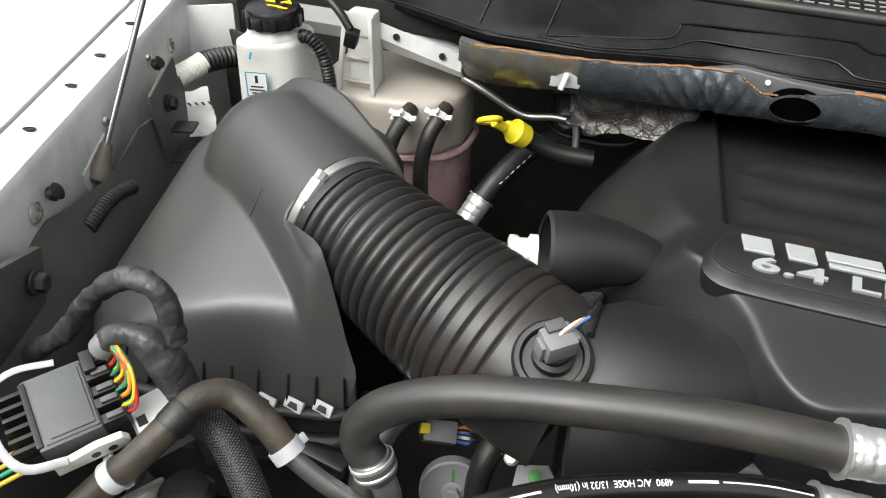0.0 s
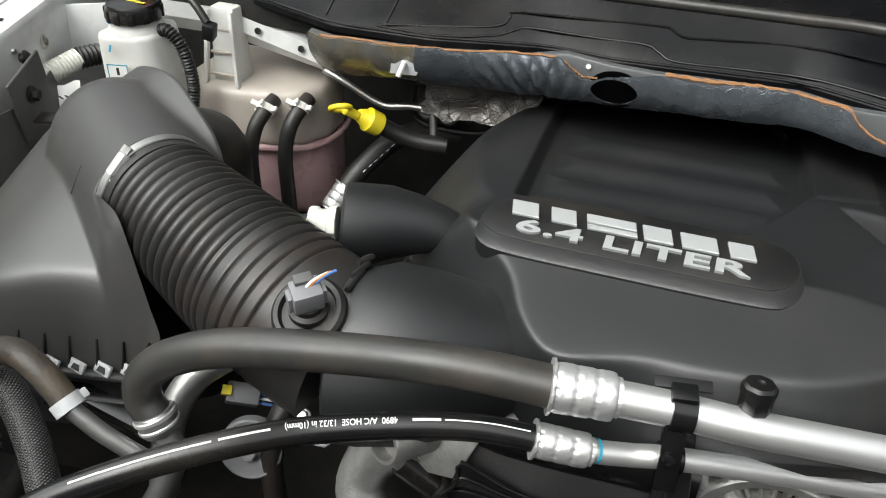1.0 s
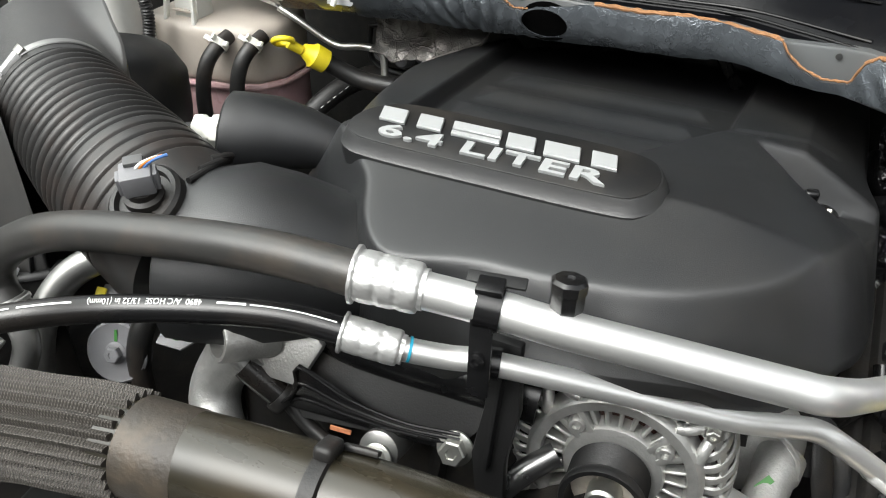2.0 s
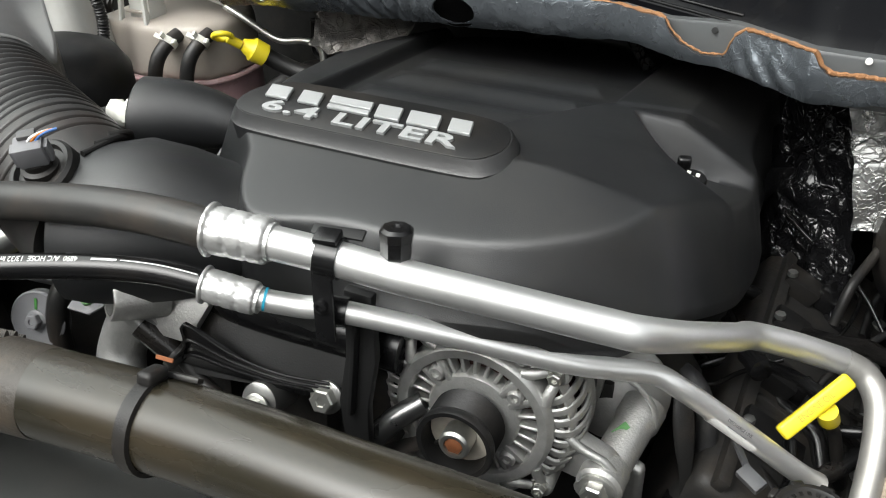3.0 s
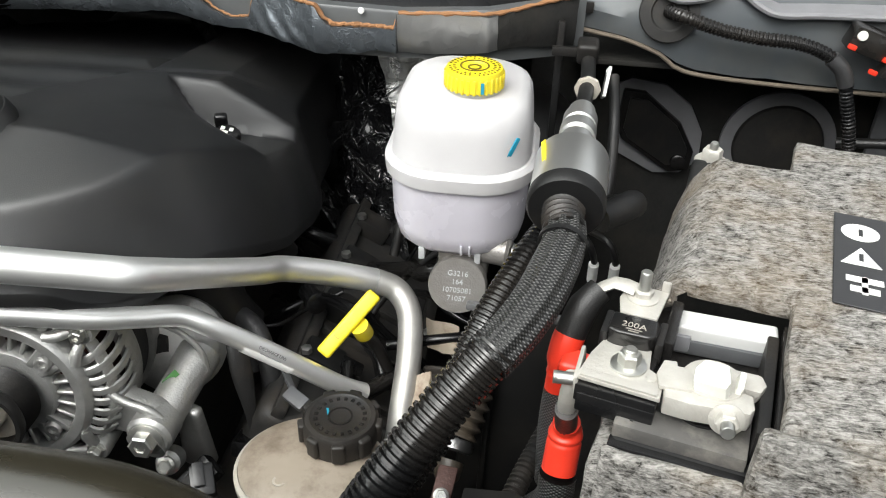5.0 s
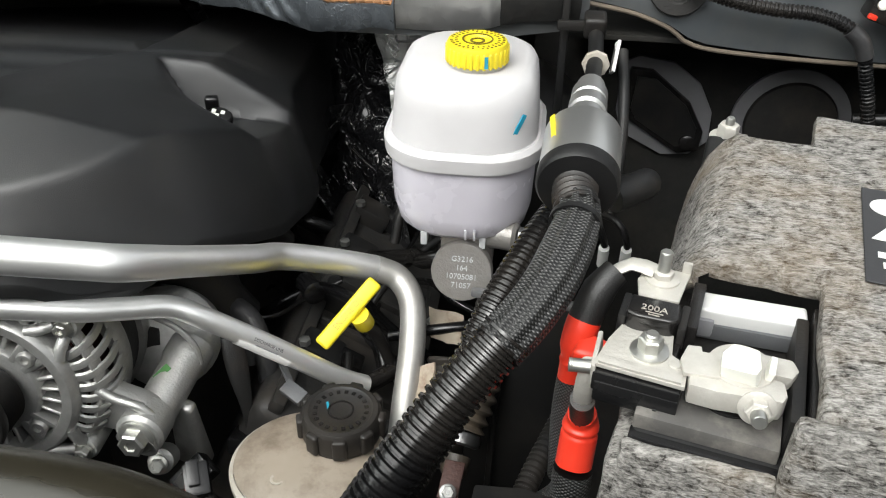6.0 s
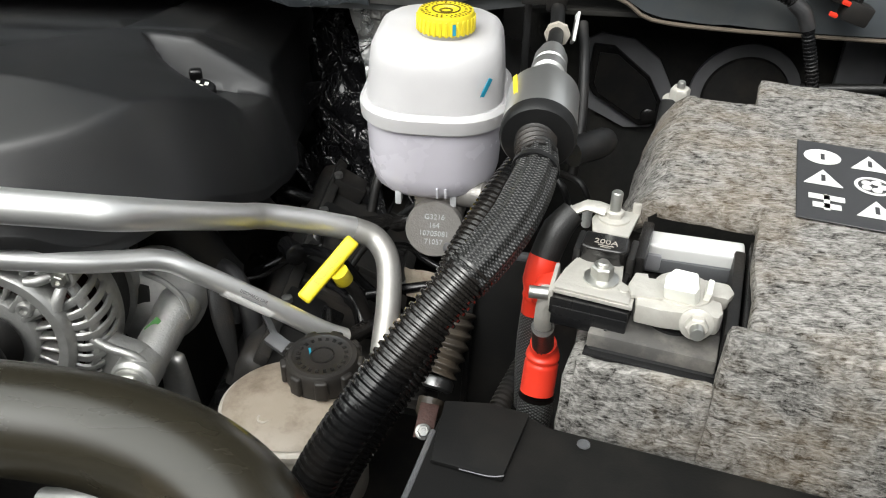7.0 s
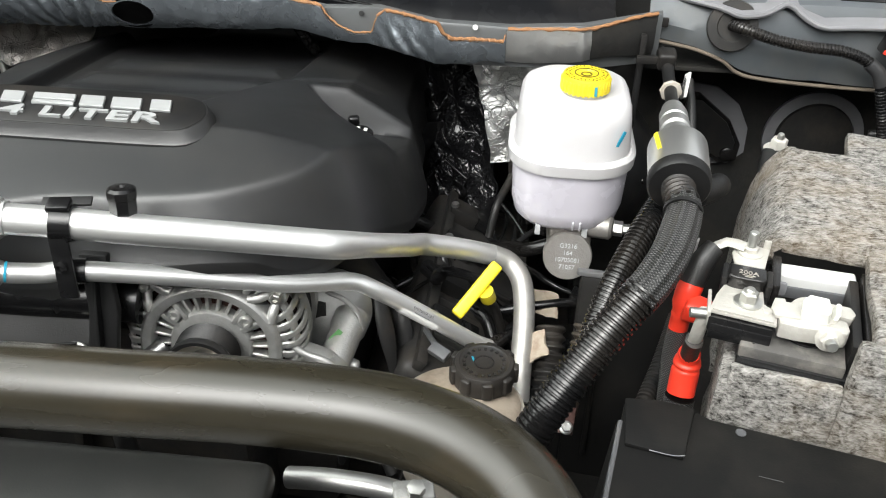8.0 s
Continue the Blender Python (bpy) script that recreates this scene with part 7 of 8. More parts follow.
bcap = part("cap", lathe([(0.0255, 0.002), (0.0265, 0.003), (0.0265, 0.016), (0.0252, 0.019), (0.012, 0.0195), (0.011, 0.018), (0.001, 0.018)], pose(0.680, 0.780, 1.013), 40), M_YELLOW, brake, "yellow screw cap with dark print rings")
for i in range(30):
    a = 2 * math.pi * i / 30
    part("grip", box((0.0022, 0.003, 0.014), pose(0.680 + 0.0265 * math.cos(a), 0.780 + 0.0265 * math.sin(a), 1.0215, 0, 0, math.degrees(a)), 0.0006, 1), M_YELLOW, bcap)
for r0, k, w in ((0.0225, 34, 0.0022), (0.0185, 26, 0.0022)):
    for i in range(k):
        if i % 9 == 8:
            continue
        a = 2 * math.pi * i / k
        part("print_bar", box((0.0022, w * 0.7, 0.0003), pose(0.680 + r0 * math.cos(a), 0.780 + r0 * math.sin(a), 1.0326, 0, 0, math.degrees(a)), 0), M_CAPINK, bcap)
part("print_ring", lathe([(0.0135, 0), (0.0135, 0.0006), (0.0120, 0.0006), (0.0120, 0)], pose(0.680, 0.780, 1.0326), 28, cap=False), M_CAPINK, bcap)
part("print_ring", lathe([(0.0065, 0), (0.0065, 0.0006), (0.0045, 0.0006), (0.0045, 0)], pose(0.680, 0.780, 1.0312), 20, cap=False), M_CAPINK, bcap)
part("blue_mark", box((0.003, 0.0006, 0.010), pose(0.690, 0.7530, 1.022, -4, 0, 20), 0), M_BLUEINK, bcap)
part("blue_mark", box((0.005, 0.0012, 0.022), pose(0.721, 0.7355, 0.975, 4, 28, 42), 0.0004, 1), M_BLUEINK, brake, "blue marker stroke")
for x in (0.668, 0.676):
    part("mould_rib", box((0.0022, 0.0022, 0.012), pose(x + 0.012, 0.7205, 0.872, 12, 0, 0), 0.0008), M_BRAKELOW, brake)

mcyl = thing("master_cylinder", (0.68, 0.78, 0.80), "cast aluminium brake master cylinder with stamped numbers", "master cylinder")
MF = along((0.678, 0.728, 0.830), (0.676, 0.60, 0.868))
part("bore", lathe([(0.024, -0.14), (0.024, -0.004), (0.0285, 0.0), (0.0285, 0.010), (0.0275, 0.012)], MF, 40), M_MCYL, mcyl)
part("body", box((0.050, 0.13, 0.045), pose(0.68, 0.80, 0.845), 0.010, 3), M_MCYL, mcyl)
part("side_port", lathe([(0.014, 0), (0.014, 0.030), (0.011, 0.033)], along((0.695, 0.745, 0.862), (0.735, 0.735, 0.864)), 20), M_MCYL, mcyl)
part("fitting", lathe([(0.009, 0), (0.009, 0.010), (0.006, 0.011), (0.006, 0.022)], along((0.728, 0.737, 0.864), (0.76, 0.732, 0.866)), 6), M_STEEL, mcyl)
for sx in (-1, 1):
    part("foot", box((0.006, 0.012, 0.014), pose(0.668 + 0.027 * sx, 0.734, 0.860), 0.001), M_CLIP, mcyl)
for i, row in enumerate(("G3216", "164", "10705081", "71057")):
    writing("stamped_number", row, 0.0074, MF @ pose(0, 0, 0.0122) @ pose(0, 0.0125 - 0.0085 * i, 0), M_CLIP, mcyl, 0.0002, 1.0)
booster = thing("brake_booster", (0.70, 0.98, 0.85), "black brake booster drum behind the master cylinder", "brake booster")
part("drum", lathe([(0.03, -0.09), (0.06, -0.08), (0.105, -0.02), (0.108, 0.05), (0.10, 0.10)], pose(0.705, 1.00, 0.80, -90, 0, 0), 48), M_BLACK, booster)

# ---- muffler canister, sleeve and conduits ----
canister = thing("line_muffler", (0.772, 0.66, 0.97), "machined aluminium muffler canister on an air-conditioning line", "muffler")
k0, k1 = Vector((0.768, 0.622, 0.985)), Vector((0.772, 0.684, 0.995))
CM = along(k0, k1)
CL = (k1 - k0).length
part("shell", lathe([(0.029, 0.010), (0.0298, 0.011), (0.0298, CL - 0.003), (0.028, CL), (0.014, CL + 0.001)], CM, 48), M_CAN, canister)
part("rubber_boot", lathe([(0.014, -0.003), (0.0285, -0.002), (0.0305, 0.001), (0.0305, 0.011), (0.0295, 0.012)], CM, 48), M_BLACK, canister, "black rubber end boot")
part("amber_mark", box((0.0045, 0.036, 0.0010), Matrix.Translation(k0.lerp(k1, 0.62) + Vector((-0.0224, 0, 0.0198))) @ pose(0, 0, 0, 9, -48, -3), 0), M_YELLOW, canister, "amber paint streak")
n0, n1 = k1 + Vector((0, 0, 0.0)), Vector((0.786, 0.868, 0.990))
part("neck", lathe([(0.014, 0), (0.0152, 0.002), (0.0152, 0.036), (0.0120, 0.038), (0.0120, 0.041), (0.0160, 0.043), (0.0160, 0.060), (0.0120, 0.062), (0.0120, 0.065), (0.0155, 0.067), (0.0155, 0.086), (0.0120, 0.089), (0.0125, 0.104), (0.007, 0.108)], along(n0, n1), 32), M_CAN, canister)
part("line", tube([n0.lerp(n1, 0.3), n1, n1 + Vector((0.0, 0.06, 0.012)), n1 + Vector((0, 0.12, 0.0))], 0.0075, 14), M_BLACK, canister)
part("hex_nut", lathe([(0.009, 0), (0.0130, 0.001), (0.0130, 0.006), (0.0095, 0.009)], along(n1 - Vector((0.0, 0.018, 0.002)), n1), 8), M_PSTANK, canister, "pale hexagonal nut")
tagp = part("paper_tag", box((0.003, 0.020, 0.030), pose(0.804, 0.864, 0.992, -30, 8, 0), 0.001), M_PAPER, canister, "white paper tag")
for i in range(3):
    part("print_bar", box((0.0006, 0.002, 0.022), pose(0.8021, 0.859 + 0.005 * i, 0.990, -30, 8, 0), 0), M_INK, tagp)
clipb = thing("line_clip", (0.775, 0.92, 1.0), "black plastic clip on the firewall line", "clip")
part("clip", box((0.022, 0.024, 0.022), pose(0.785, 0.915, 1.005, 10, 0, 0), 0.005, 3), M_BLACK, clipb)
part("arm", box((0.028, 0.006, 0.010), pose(0.762, 0.912, 1.004), 0.002), M_BLACK, clipb)
part("post", box((0.008, 0.010, 0.16), pose(0.756, 0.93, 0.95), 0.003), M_BLACK, clipb)

bundle = thing("sleeved_line", (0.72, 0.5, 0.9), "braided black sleeve running into black corrugated conduit", "hose")
part("inner_bellows", tube([k0 + Vector((0, 0.004, 0)), k0 + Vector((-0.002, -0.012, 0.0)), (0.768, 0.592, 0.982)], lambda s, L: 0.0155 + 0.001 * math.sin(s * 1300), 24, 0.0012), M_RUBBER, bundle)
SL = [(0.768, 0.600, 0.983), (0.768, 0.580, 0.980), (0.762, 0.556, 0.974), (0.752, 0.529, 0.965), (0.738, 0.506, 0.954), (0.722, 0.488, 0.942)]
part("braided_sleeve", tube(SL, lambda s, L: 0.0150 + 0.0018 * smooth(0, 0.05, s), 96, 0.003, flute=(9, 0.0011)), M_BRAID, bundle, "woven black sleeve")
part("tie", lathe([(0.0165, -0.0022), (0.0182, -0.0022), (0.0182, 0.0022), (0.0165, 0.0022), (0.0165, -0.0022)], along((0.767, 0.580, 0.980), (0.764, 0.562, 0.976)), 32, cap=False), M_BLACK, bundle)
def rings(r, a, per):
    return lambda s, L: r + a * (1 if math.sin(s * 2 * math.pi / per) > -0.2 else -1)
CON = [(0.728, 0.494, 0.948), (0.702, 0.472, 0.921), (0.675, 0.448, 0.889), (0.650, 0.426, 0.856), (0.627, 0.409, 0.816), (0.607, 0.399, 0.76)]
part("corrugated_conduit", tube(CON, rings(0.0162, 0.0013, 0.0056), 36, 0.0010), M_CONDUIT, bundle, "black corrugated conduit", 50)
second = thing("second_conduit", (0.68, 0.44, 0.85), "thinner black split corrugated conduit", "conduit")
part("conduit", tube([(0.765, 0.665, 0.950), (0.742, 0.620, 0.936), (0.717, 0.574, 0.908), (0.702, 0.548, 0.878), (0.688, 0.512, 0.846), (0.664, 0.474, 0.822), (0.640, 0.446, 0.788), (0.62, 0.43, 0.74)], rings(0.0125, 0.0009, 0.0046), 28, 0.0009), M_CONDUIT, second, "", 50)

# ---- power steering reservoir ----
ps = thing("power_steering_reservoir", (0.575, 0.55, 0.66), "stained white power steering reservoir with a black cap", "reservoir")
part("body", lathe([(0.050, -0.12), (0.060, -0.10), (0.062, -0.012), (0.060, -0.003), (0.054, 0.002), (0.03, 0.007), (0.001, 0.008)], pose(0.572, 0.552, 0.748), 48, squash=(1.05, 0.95)), M_PSTANK, ps)
part("top_shell", lathe([(0.0605, -0.0015), (0.0545, 0.0032), (0.0305, 0.0080), (0.001, 0.0090)], pose(0.572, 0.552, 0.748), 48, squash=(1.05, 0.95), cap=False), M_PSTOP, ps, "brown-stained top")
part("rim", lathe([(0.0625, -0.016), (0.0645, -0.013), (0.0645, -0.006), (0.061, -0.003)], pose(0.572, 0.552, 0.748), 48, squash=(1.05, 0.95), cap=False), M_PSTANK, ps)
part("pip", lathe([(0.006, 0), (0.006, 0.002), (0.004, 0.002), (0.004, 0.0005), (0.001, 0.0005)], pose(0.553, 0.523, 0.753), 20), M_PSTANK, ps)
pc = pose(0.593, 0.580, 0.757)
pcap = part("cap", lathe([(0.024, -0.005), (0.033, 0.0), (0.034, 0.004), (0.034, 0.020), (0.031, 0.024), (0.027, 0.0245), (0.025, 0.023), (0.001, 0.023)], pc, 40), M_BLACK, ps, "black ribbed screw cap")
for i in range(9):
    a = 40 * i
    part("grip", box((0.008, 0.012, 0.020), pc @ pose(0, 0, 0, 0, 0, a) @ pose(0.0335, 0, 0.012), 0.003, 3), M_BLACK, pcap)
for i in range(20):
    a = 18 * i
    part("print_bar", box((0.0035, 0.003, 0.0008), pc @ pose(0, 0, 0, 0, 0, a) @ pose(0.0215, 0, 0.0234), 0), M_GLOSS, pcap)
part("print_ring", lathe([(0.011, 0), (0.011, 0.0008), (0.0095, 0.0008), (0.0095, 0)], pc @ pose(0, 0, 0.0232), 24, cap=False), M_GLOSS, pcap)
part("blue_mark", box((0.002, 0.008, 0.0004), pc @ pose(-0.012, 0.004, 0.0236, 0, 0, 20), 0), M_BLUEINK, pcap)
part("side_label", box((0.022, 0.0008, 0.045), pose(0.600, 0.4915, 0.70, 0, 0, 12), 0), M_PAPER, ps)

# ---- engine oil dipstick ----
oil = thing("oil_dipstick", (0.58, 0.70, 0.75), "yellow tee-handled engine oil dipstick", "dipstick")
q0, q1 = Vector((0.558, 0.668, 0.778)), Vector((0.595, 0.708, 0.815))
HX = (q1 - q0).normalized()
HZ = Vector((0.15, -0.75, 0.64))
HZ = (HZ - HX * HZ.dot(HX)).normalized()
HM = Matrix((HX, HZ.cross(HX), HZ)).transposed().to_4x4()
HM.translation = q0.lerp(q1, 0.5)
hb = part("handle", box(((q1 - q0).length + 0.012, 0.015, 0.011), HM, 0.0035, 3), M_YELLOW, oil, "yellow tee handle")
writing("handle_word", "ENGINE OIL", 0.0085, HM @ pose(0, 0, 0.0056), M_YELLOWINK, hb, 0.0002, 0.82)
stem = HM @ Vector((0.004, -0.012, -0.004))
part("grip_stub", lathe([(0.0095, -0.006), (0.0095, 0.010), (0.008, 0.012)], along(stem, stem + Vector((0.25, 0.35, -0.9))), 18), M_YELLOW, oil)
part("tube", tube([stem + Vector((0.002, 0.004, -0.01)), stem + Vector((0.012, 0.02, -0.04)), stem + Vector((0.03, 0.04, -0.12))], 0.006, 10), M_BLACK, oil)

# ---- battery in its felt jacket ----
BF = pose(0.800, 0.443, 0, 0, 0, -14)
jacket = thing("battery_jacket", BF @ Vector((0.14, 0.2, 0.72)), "mottled grey felt battery jacket with a terminal cut-out", "battery jacket")


def felted(outline, z0, z1, name):
    bm = prism(outline, z1 - z0, BF @ pose(0, 0, z0), 0.005, seg=2)
    bmesh.ops.subdivide_edges(bm, edges=[e for e in bm.edges if e.calc_length() > 0.02], cuts=5, use_grid_fill=True)
    for v in bm.verts:
        v.co += bump_noise(v.co, 30, 0.0022) + bump_noise(v.co, 110, 0.0011)
    return part(name, bm, M_FELT, jacket, "", 50)


felted([(0.097, 0.006), (0.30, 0.006), (0.30, 0.405), (0.086, 0.405), (0.086, 0.342), (0.024, 0.338), (0.026, 0.134), (0.097, 0.134)], 0.952, 0.968, "top_panel")
felted([(-0.001, -0.006), (0.088, -0.006), (0.088, 0.006), (-0.001, 0.006)], 0.76, 0.920, "front_low_wall")
felted([(0.086, -0.007), (0.30, -0.007), (0.30, 0.007), (0.086, 0.007)], 0.76, 0.967, "front_wall")
felted([(-0.008, -0.004), (0.006, -0.004), (0.006, 0.11), (-0.008, 0.11)], 0.76, 0.905, "side_wall")
bmf = bmesh.new()
rows = []
for i in range(21):
    y = 0.132 + 0.208 * i / 20
    rows.append([BF @ Vector(q) for q in ((0.032, y, 0.966), (0.024, y, 0.966), (0.014, y, 0.958), (0.004, y, 0.940), (-0.004, y, 0.915), (-0.008, y, 0.87), (-0.010, y, 0.80))])
strip(rows, bmf)
solid(bmf, 0.008)
for v in bmf.verts:
    v.co += bump_noise(v.co, 40, 0.003) + bump_noise(v.co, 120, 0.0012)
part("side_flap", bmf, M_FELT, jacket)
part("rolled_end", tube([BF @ Vector((0.018, 0.130, 0.955)), BF @ Vector((0.006, 0.130, 0.945)), BF @ Vector((-0.002, 0.132, 0.915))], 0.010, 12, squash=0.7), M_FELT, jacket)
stick = part("warning_label", box((0.16, 0.130, 0.0012), BF @ pose(0.201, 0.208, 0.9705), 0.0004, 1), M_STICKER, jacket, "black warning label with white symbols")
def mark(shape, x, y, s=0.014):
    m = BF @ pose(x, y, 0.9714)
    if shape == "disc":
        bm = lathe([(s, 0), (s, 0.0006), (0.0001, 0.0006)], m, 28, squash=(1, 0.9))
    elif shape == "tri":
        bm = prism([(-s, -s * 0.8), (s, -s * 0.8), (0, s)], 0.0006, m)
    elif shape == "rings":
        bm = lathe([(s, 0), (s, 0.0006), (s * 0.82, 0.0006), (s * 0.82, 0)], m, 28, cap=False)
        for k in range(5):
            a = 2 * math.pi * k / 5
            lathe([(s * 0.26, 0), (s * 0.26, 0.0006), (0.0001, 0.0006)], m @ pose(s * 0.45 * math.cos(a), s * 0.45 * math.sin(a), 0), 12, bm)
    else:
        bm = box((s * 1.8, s * 0.5, 0.0006), m @ pose(0, s * 0.5, 0.0003), 0)
        box((s * 1.4, s * 0.5, 0.0006), m @ pose(0, -s * 0.4, 0.0003), 0, bm=bm)
        box((s * 0.3, s * 1.6, 0.0006), m @ pose(0, 0, 0.0003), 0, bm=bm)
    return part("white_symbol", bm, M_PAPER, stick)
for x, y, sh in ((0.140, 0.245, "disc"), (0.175, 0.245, "tri"), (0.212, 0.245, "rings"), (0.140, 0.208, "tri"), (0.176, 0.208, "rings"), (0.212, 0.208, "disc"), (0.142, 0.170, "bars"), (0.176, 0.170, "tri"), (0.212, 0.170, "rings"), (0.247, 0.245, "disc"), (0.247, 0.208, "bars"), (0.247, 0.170, "tri")):
    mk = mark(sh, x, y)
    if sh in ("disc", "tri"):
        part("symbol_ink", box((0.003, 0.010, 0.0004), BF @ pose(x, y - 0.001, 0.9724), 0), M_STICKER, mk)

bat = thing("battery", BF @ Vector((0.14, 0.15, 0.72)), "black car battery seen in the jacket's cut-out", "battery")
part("case", box((0.27, 0.120, 0.17), BF @ pose(0.138, 0.068, 0.836), 0.004), M_BLACK, bat)
part("top_step", box((0.082, 0.060, 0.012), BF @ pose(0.044, 0.041, 0.925), 0.002), M_BATTOP, bat, "dusty battery top with a plus sign")
for w, h in ((0.011, 0.002), (0.002, 0.011)):
    part("plus_sign", box((w, h, 0.0008), BF @ pose(0.0135, 0.0225, 0.9314), 0), M_INK, bat)
part("ledge", box((0.086, 0.010, 0.016), BF @ pose(0.045, 0.0085, 0.912), 0.0015), M_GLOSS, bat)
part("inner_frame", box((0.008, 0.10, 0.034), BF @ pose(0.0895, 0.068, 0.932), 0.002), M_BLACK, bat)
part("inner_frame", box((0.005, 0.12, 0.030), BF @ pose(0.0975, 0.066, 0.938), 0.001), M_GLOSS, bat)
hdl = part("handle", box((0.068, 0.019, 0.014), BF @ pose(0.059, 0.1205, 0.940, 4, 0, 6), 0.003, 3), M_PAINT, bat, "pale grey carry handle")
part("handle_rail", box((0.072, 0.006, 0.012), BF @ pose(0.060, 0.112, 0.929, 0, 0, 5), 0.002), M_GREYCON, hdl)
part("handle_foot", box((0.014, 0.010, 0.014), BF @ pose(0.030, 0.110, 0.932, 0, 0, 5), 0.003), M_GREY, hdl)
part("post", lathe([(0.012, 0), (0.010, 0.024), (0.008, 0.026)], BF @ pose(0.056, 0.050, 0.928), 24), M_LEAD, bat)
part("post_ring", lathe([(0.019, 0), (0.020, 0.003), (0.014, 0.005)], BF @ pose(0.054, 0.047, 0.9305), 28), M_GLOSS, bat)

term = thing("positive_terminal", BF @ Vector((0.03, 0.05, 0.94)), "corroded lead clamp and fuse bracket on the battery post", "battery terminal")
part("clamp_body", prism([(-0.028, -0.009), (-0.012, -0.011), (0.024, -0.010), (0.027, -0.004), (0.026, 0.008), (0.010, 0.012), (-0.010, 0.010), (-0.028, 0.006)], 0.015, BF @ pose(0.056, 0.035, 0.938, 0, 0, 6), 0.0025), M_LEAD, term, "whitish oxidised clamp")
part("clamp_loop", lathe([(0.0125, 0), (0.0200, 0.001), (0.0205, 0.004), (0.0205, 0.013), (0.0190, 0.016), (0.0125, 0.017)], BF @ pose(0.056, 0.050, 0.938), 32), M_LEAD, term)
part("clamp_ear", prism([(-0.016, -0.007), (0.012, -0.008), (0.017, 0.000), (0.014, 0.009), (-0.014, 0.009)], 0.011, BF @ pose(0.071, 0.056, 0.944, 4, 6, 10), 0.003), M_LEAD, term)
part("wedge", prism([(-0.0105, -0.0085), (0.0095, -0.0095), (0.0115, -0.004), (0.0085, 0.0085), (-0.0065, 0.0100), (-0.0115, 0.002)], 0.020, BF @ pose(0.057, 0.045, 0.948, 16, -6, -4), 0.0022), M_WHITE, term, "white wedge block")
part("wedge_tab", box((0.004, 0.014, 0.012), BF @ pose(0.0715, 0.048, 0.956, 10, 10, 0), 0.0012), M_WHITE, term)
p = BF @ Vector((0.068, 0.026, 0.946))
to = p + BF.to_3x3() @ Vector((0.1, -1, 0.25))
nut = hexbolt("clamp_nut", p, to, 0.0135, M_LEAD, term, 1.6)
part("clamp_screw", lathe([(0.0045, 0), (0.0045, 0.017), (0.0038, 0.018)], along(p, to), 14), M_ZINC, nut)
part("holder", prism([(-0.026, 0.020), (0.026, 0.019), (0.027, 0.040), (0.019, 0.050), (0.022, 0.092), (0.020, 0.122), (-0.014, 0.122), (-0.019, 0.070), (-0.024, 0.050)], 0.014, BF @ pose(0, 0, 0.9325), 0.002), M_GLOSS, term, "black plastic fuse holder")
part("holder_skirt", box((0.050, 0.008, 0.015), BF @ pose(0.001, 0.0225, 0.9330, 0, 0, -1), 0.0015), M_GLOSS, term)
part("bus_plate", prism([(-0.0265, 0.0235), (0.0275, 0.0215), (0.0270, 0.0410), (0.0165, 0.0480), (0.0145, 0.0685), (-0.0175, 0.0665), (-0.0225, 0.0500)], 0.0030, BF @ pose(0, 0, 0.9478), 0.0008), M_LEAD, term, "tin-plated bus plate")
part("bus_step", prism([(-0.0240, 0.0240), (0.0250, 0.0225), (0.0250, 0.0300), (-0.0240, 0.0310)], 0.0016, BF @ pose(0, 0, 0.9510), 0.0005), M_LEAD, term)
part("bus_fold", box((0.0030, 0.034, 0.015), BF @ pose(-0.0265, 0.038, 0.9430, 0, -6, 4), 0.001), M_LEAD, term)
part("link_plate", prism([(0.0215, 0.0415), (0.0240, 0.0560), (0.0320, 0.0575), (0.0330, 0.0530), (0.0380, 0.0535), (0.0450, 0.0500), (0.0450, 0.0330), (0.0250, 0.0300)], 0.0030, BF @ pose(0, 0, 0.9518), 0.0007), M_LEAD, term)
p = BF @ Vector((0.003, 0.0455, 0.9508))
hexbolt("bus_nut", p, p + Vector((0, 0, 1)), 0.0135, M_ZINC, term, 1.75, 0.85)
part("bus_stud", lathe([(0.0042, 0), (0.0042, 0.0135), (0.0034, 0.0145)], along(p, p + Vector((0, 0, 1))), 16), M_ZINC, term)
p = BF @ Vector((0.0195, 0.0390, 0.9510))
part("rivet", lathe([(0.0042, 0), (0.0036, 0.001), (0.001, 0.0012)], along(p, p + Vector((0, 0, 1))), 16), M_LEAD, term)
fz = part("fuse", prism([(-0.0165, 0.0655), (-0.0100, 0.0630), (0.0120, 0.0640), (0.0160, 0.0680), (0.0150, 0.0850), (-0.0160, 0.0850)], 0.0165, BF @ pose(0, 0, 0.9462), 0.0025, seg=3), M_GLOSS, term, "black strip fuse marked 200A")
writing("fuse_rating", "200A", 0.0078, BF @ pose(0.0, 0.0725, 0.9630), M_TANK, fz, 0.0002)
for k in range(2):
    part("print_bar", box((0.011 - 0.004 * k, 0.0009, 0.0003), BF @ pose(0.0005, 0.0682 - 0.0022 * k, 0.9630), 0), M_TANK, fz)
for sx in (-1, 1):
    part("fuse_cheek", box((0.0050, 0.026, 0.016), BF @ pose(0.0 + 0.0185 * sx, 0.078, 0.9500), 0.0015), M_BLACK, term)
part("holder_tower", box((0.0080, 0.050, 0.022), BF @ pose(0.0235, 0.096, 0.9460), 0.0015), M_GLOSS, term)
part("stud_plate", prism([(-0.0120, 0.0860), (0.0130, 0.0870), (0.0140, 0.1000), (0.0160, 0.1220), (-0.0120, 0.1220), (-0.0160, 0.1040)], 0.0030, BF @ pose(0, 0, 0.9585), 0.0008), M_LEAD, term)
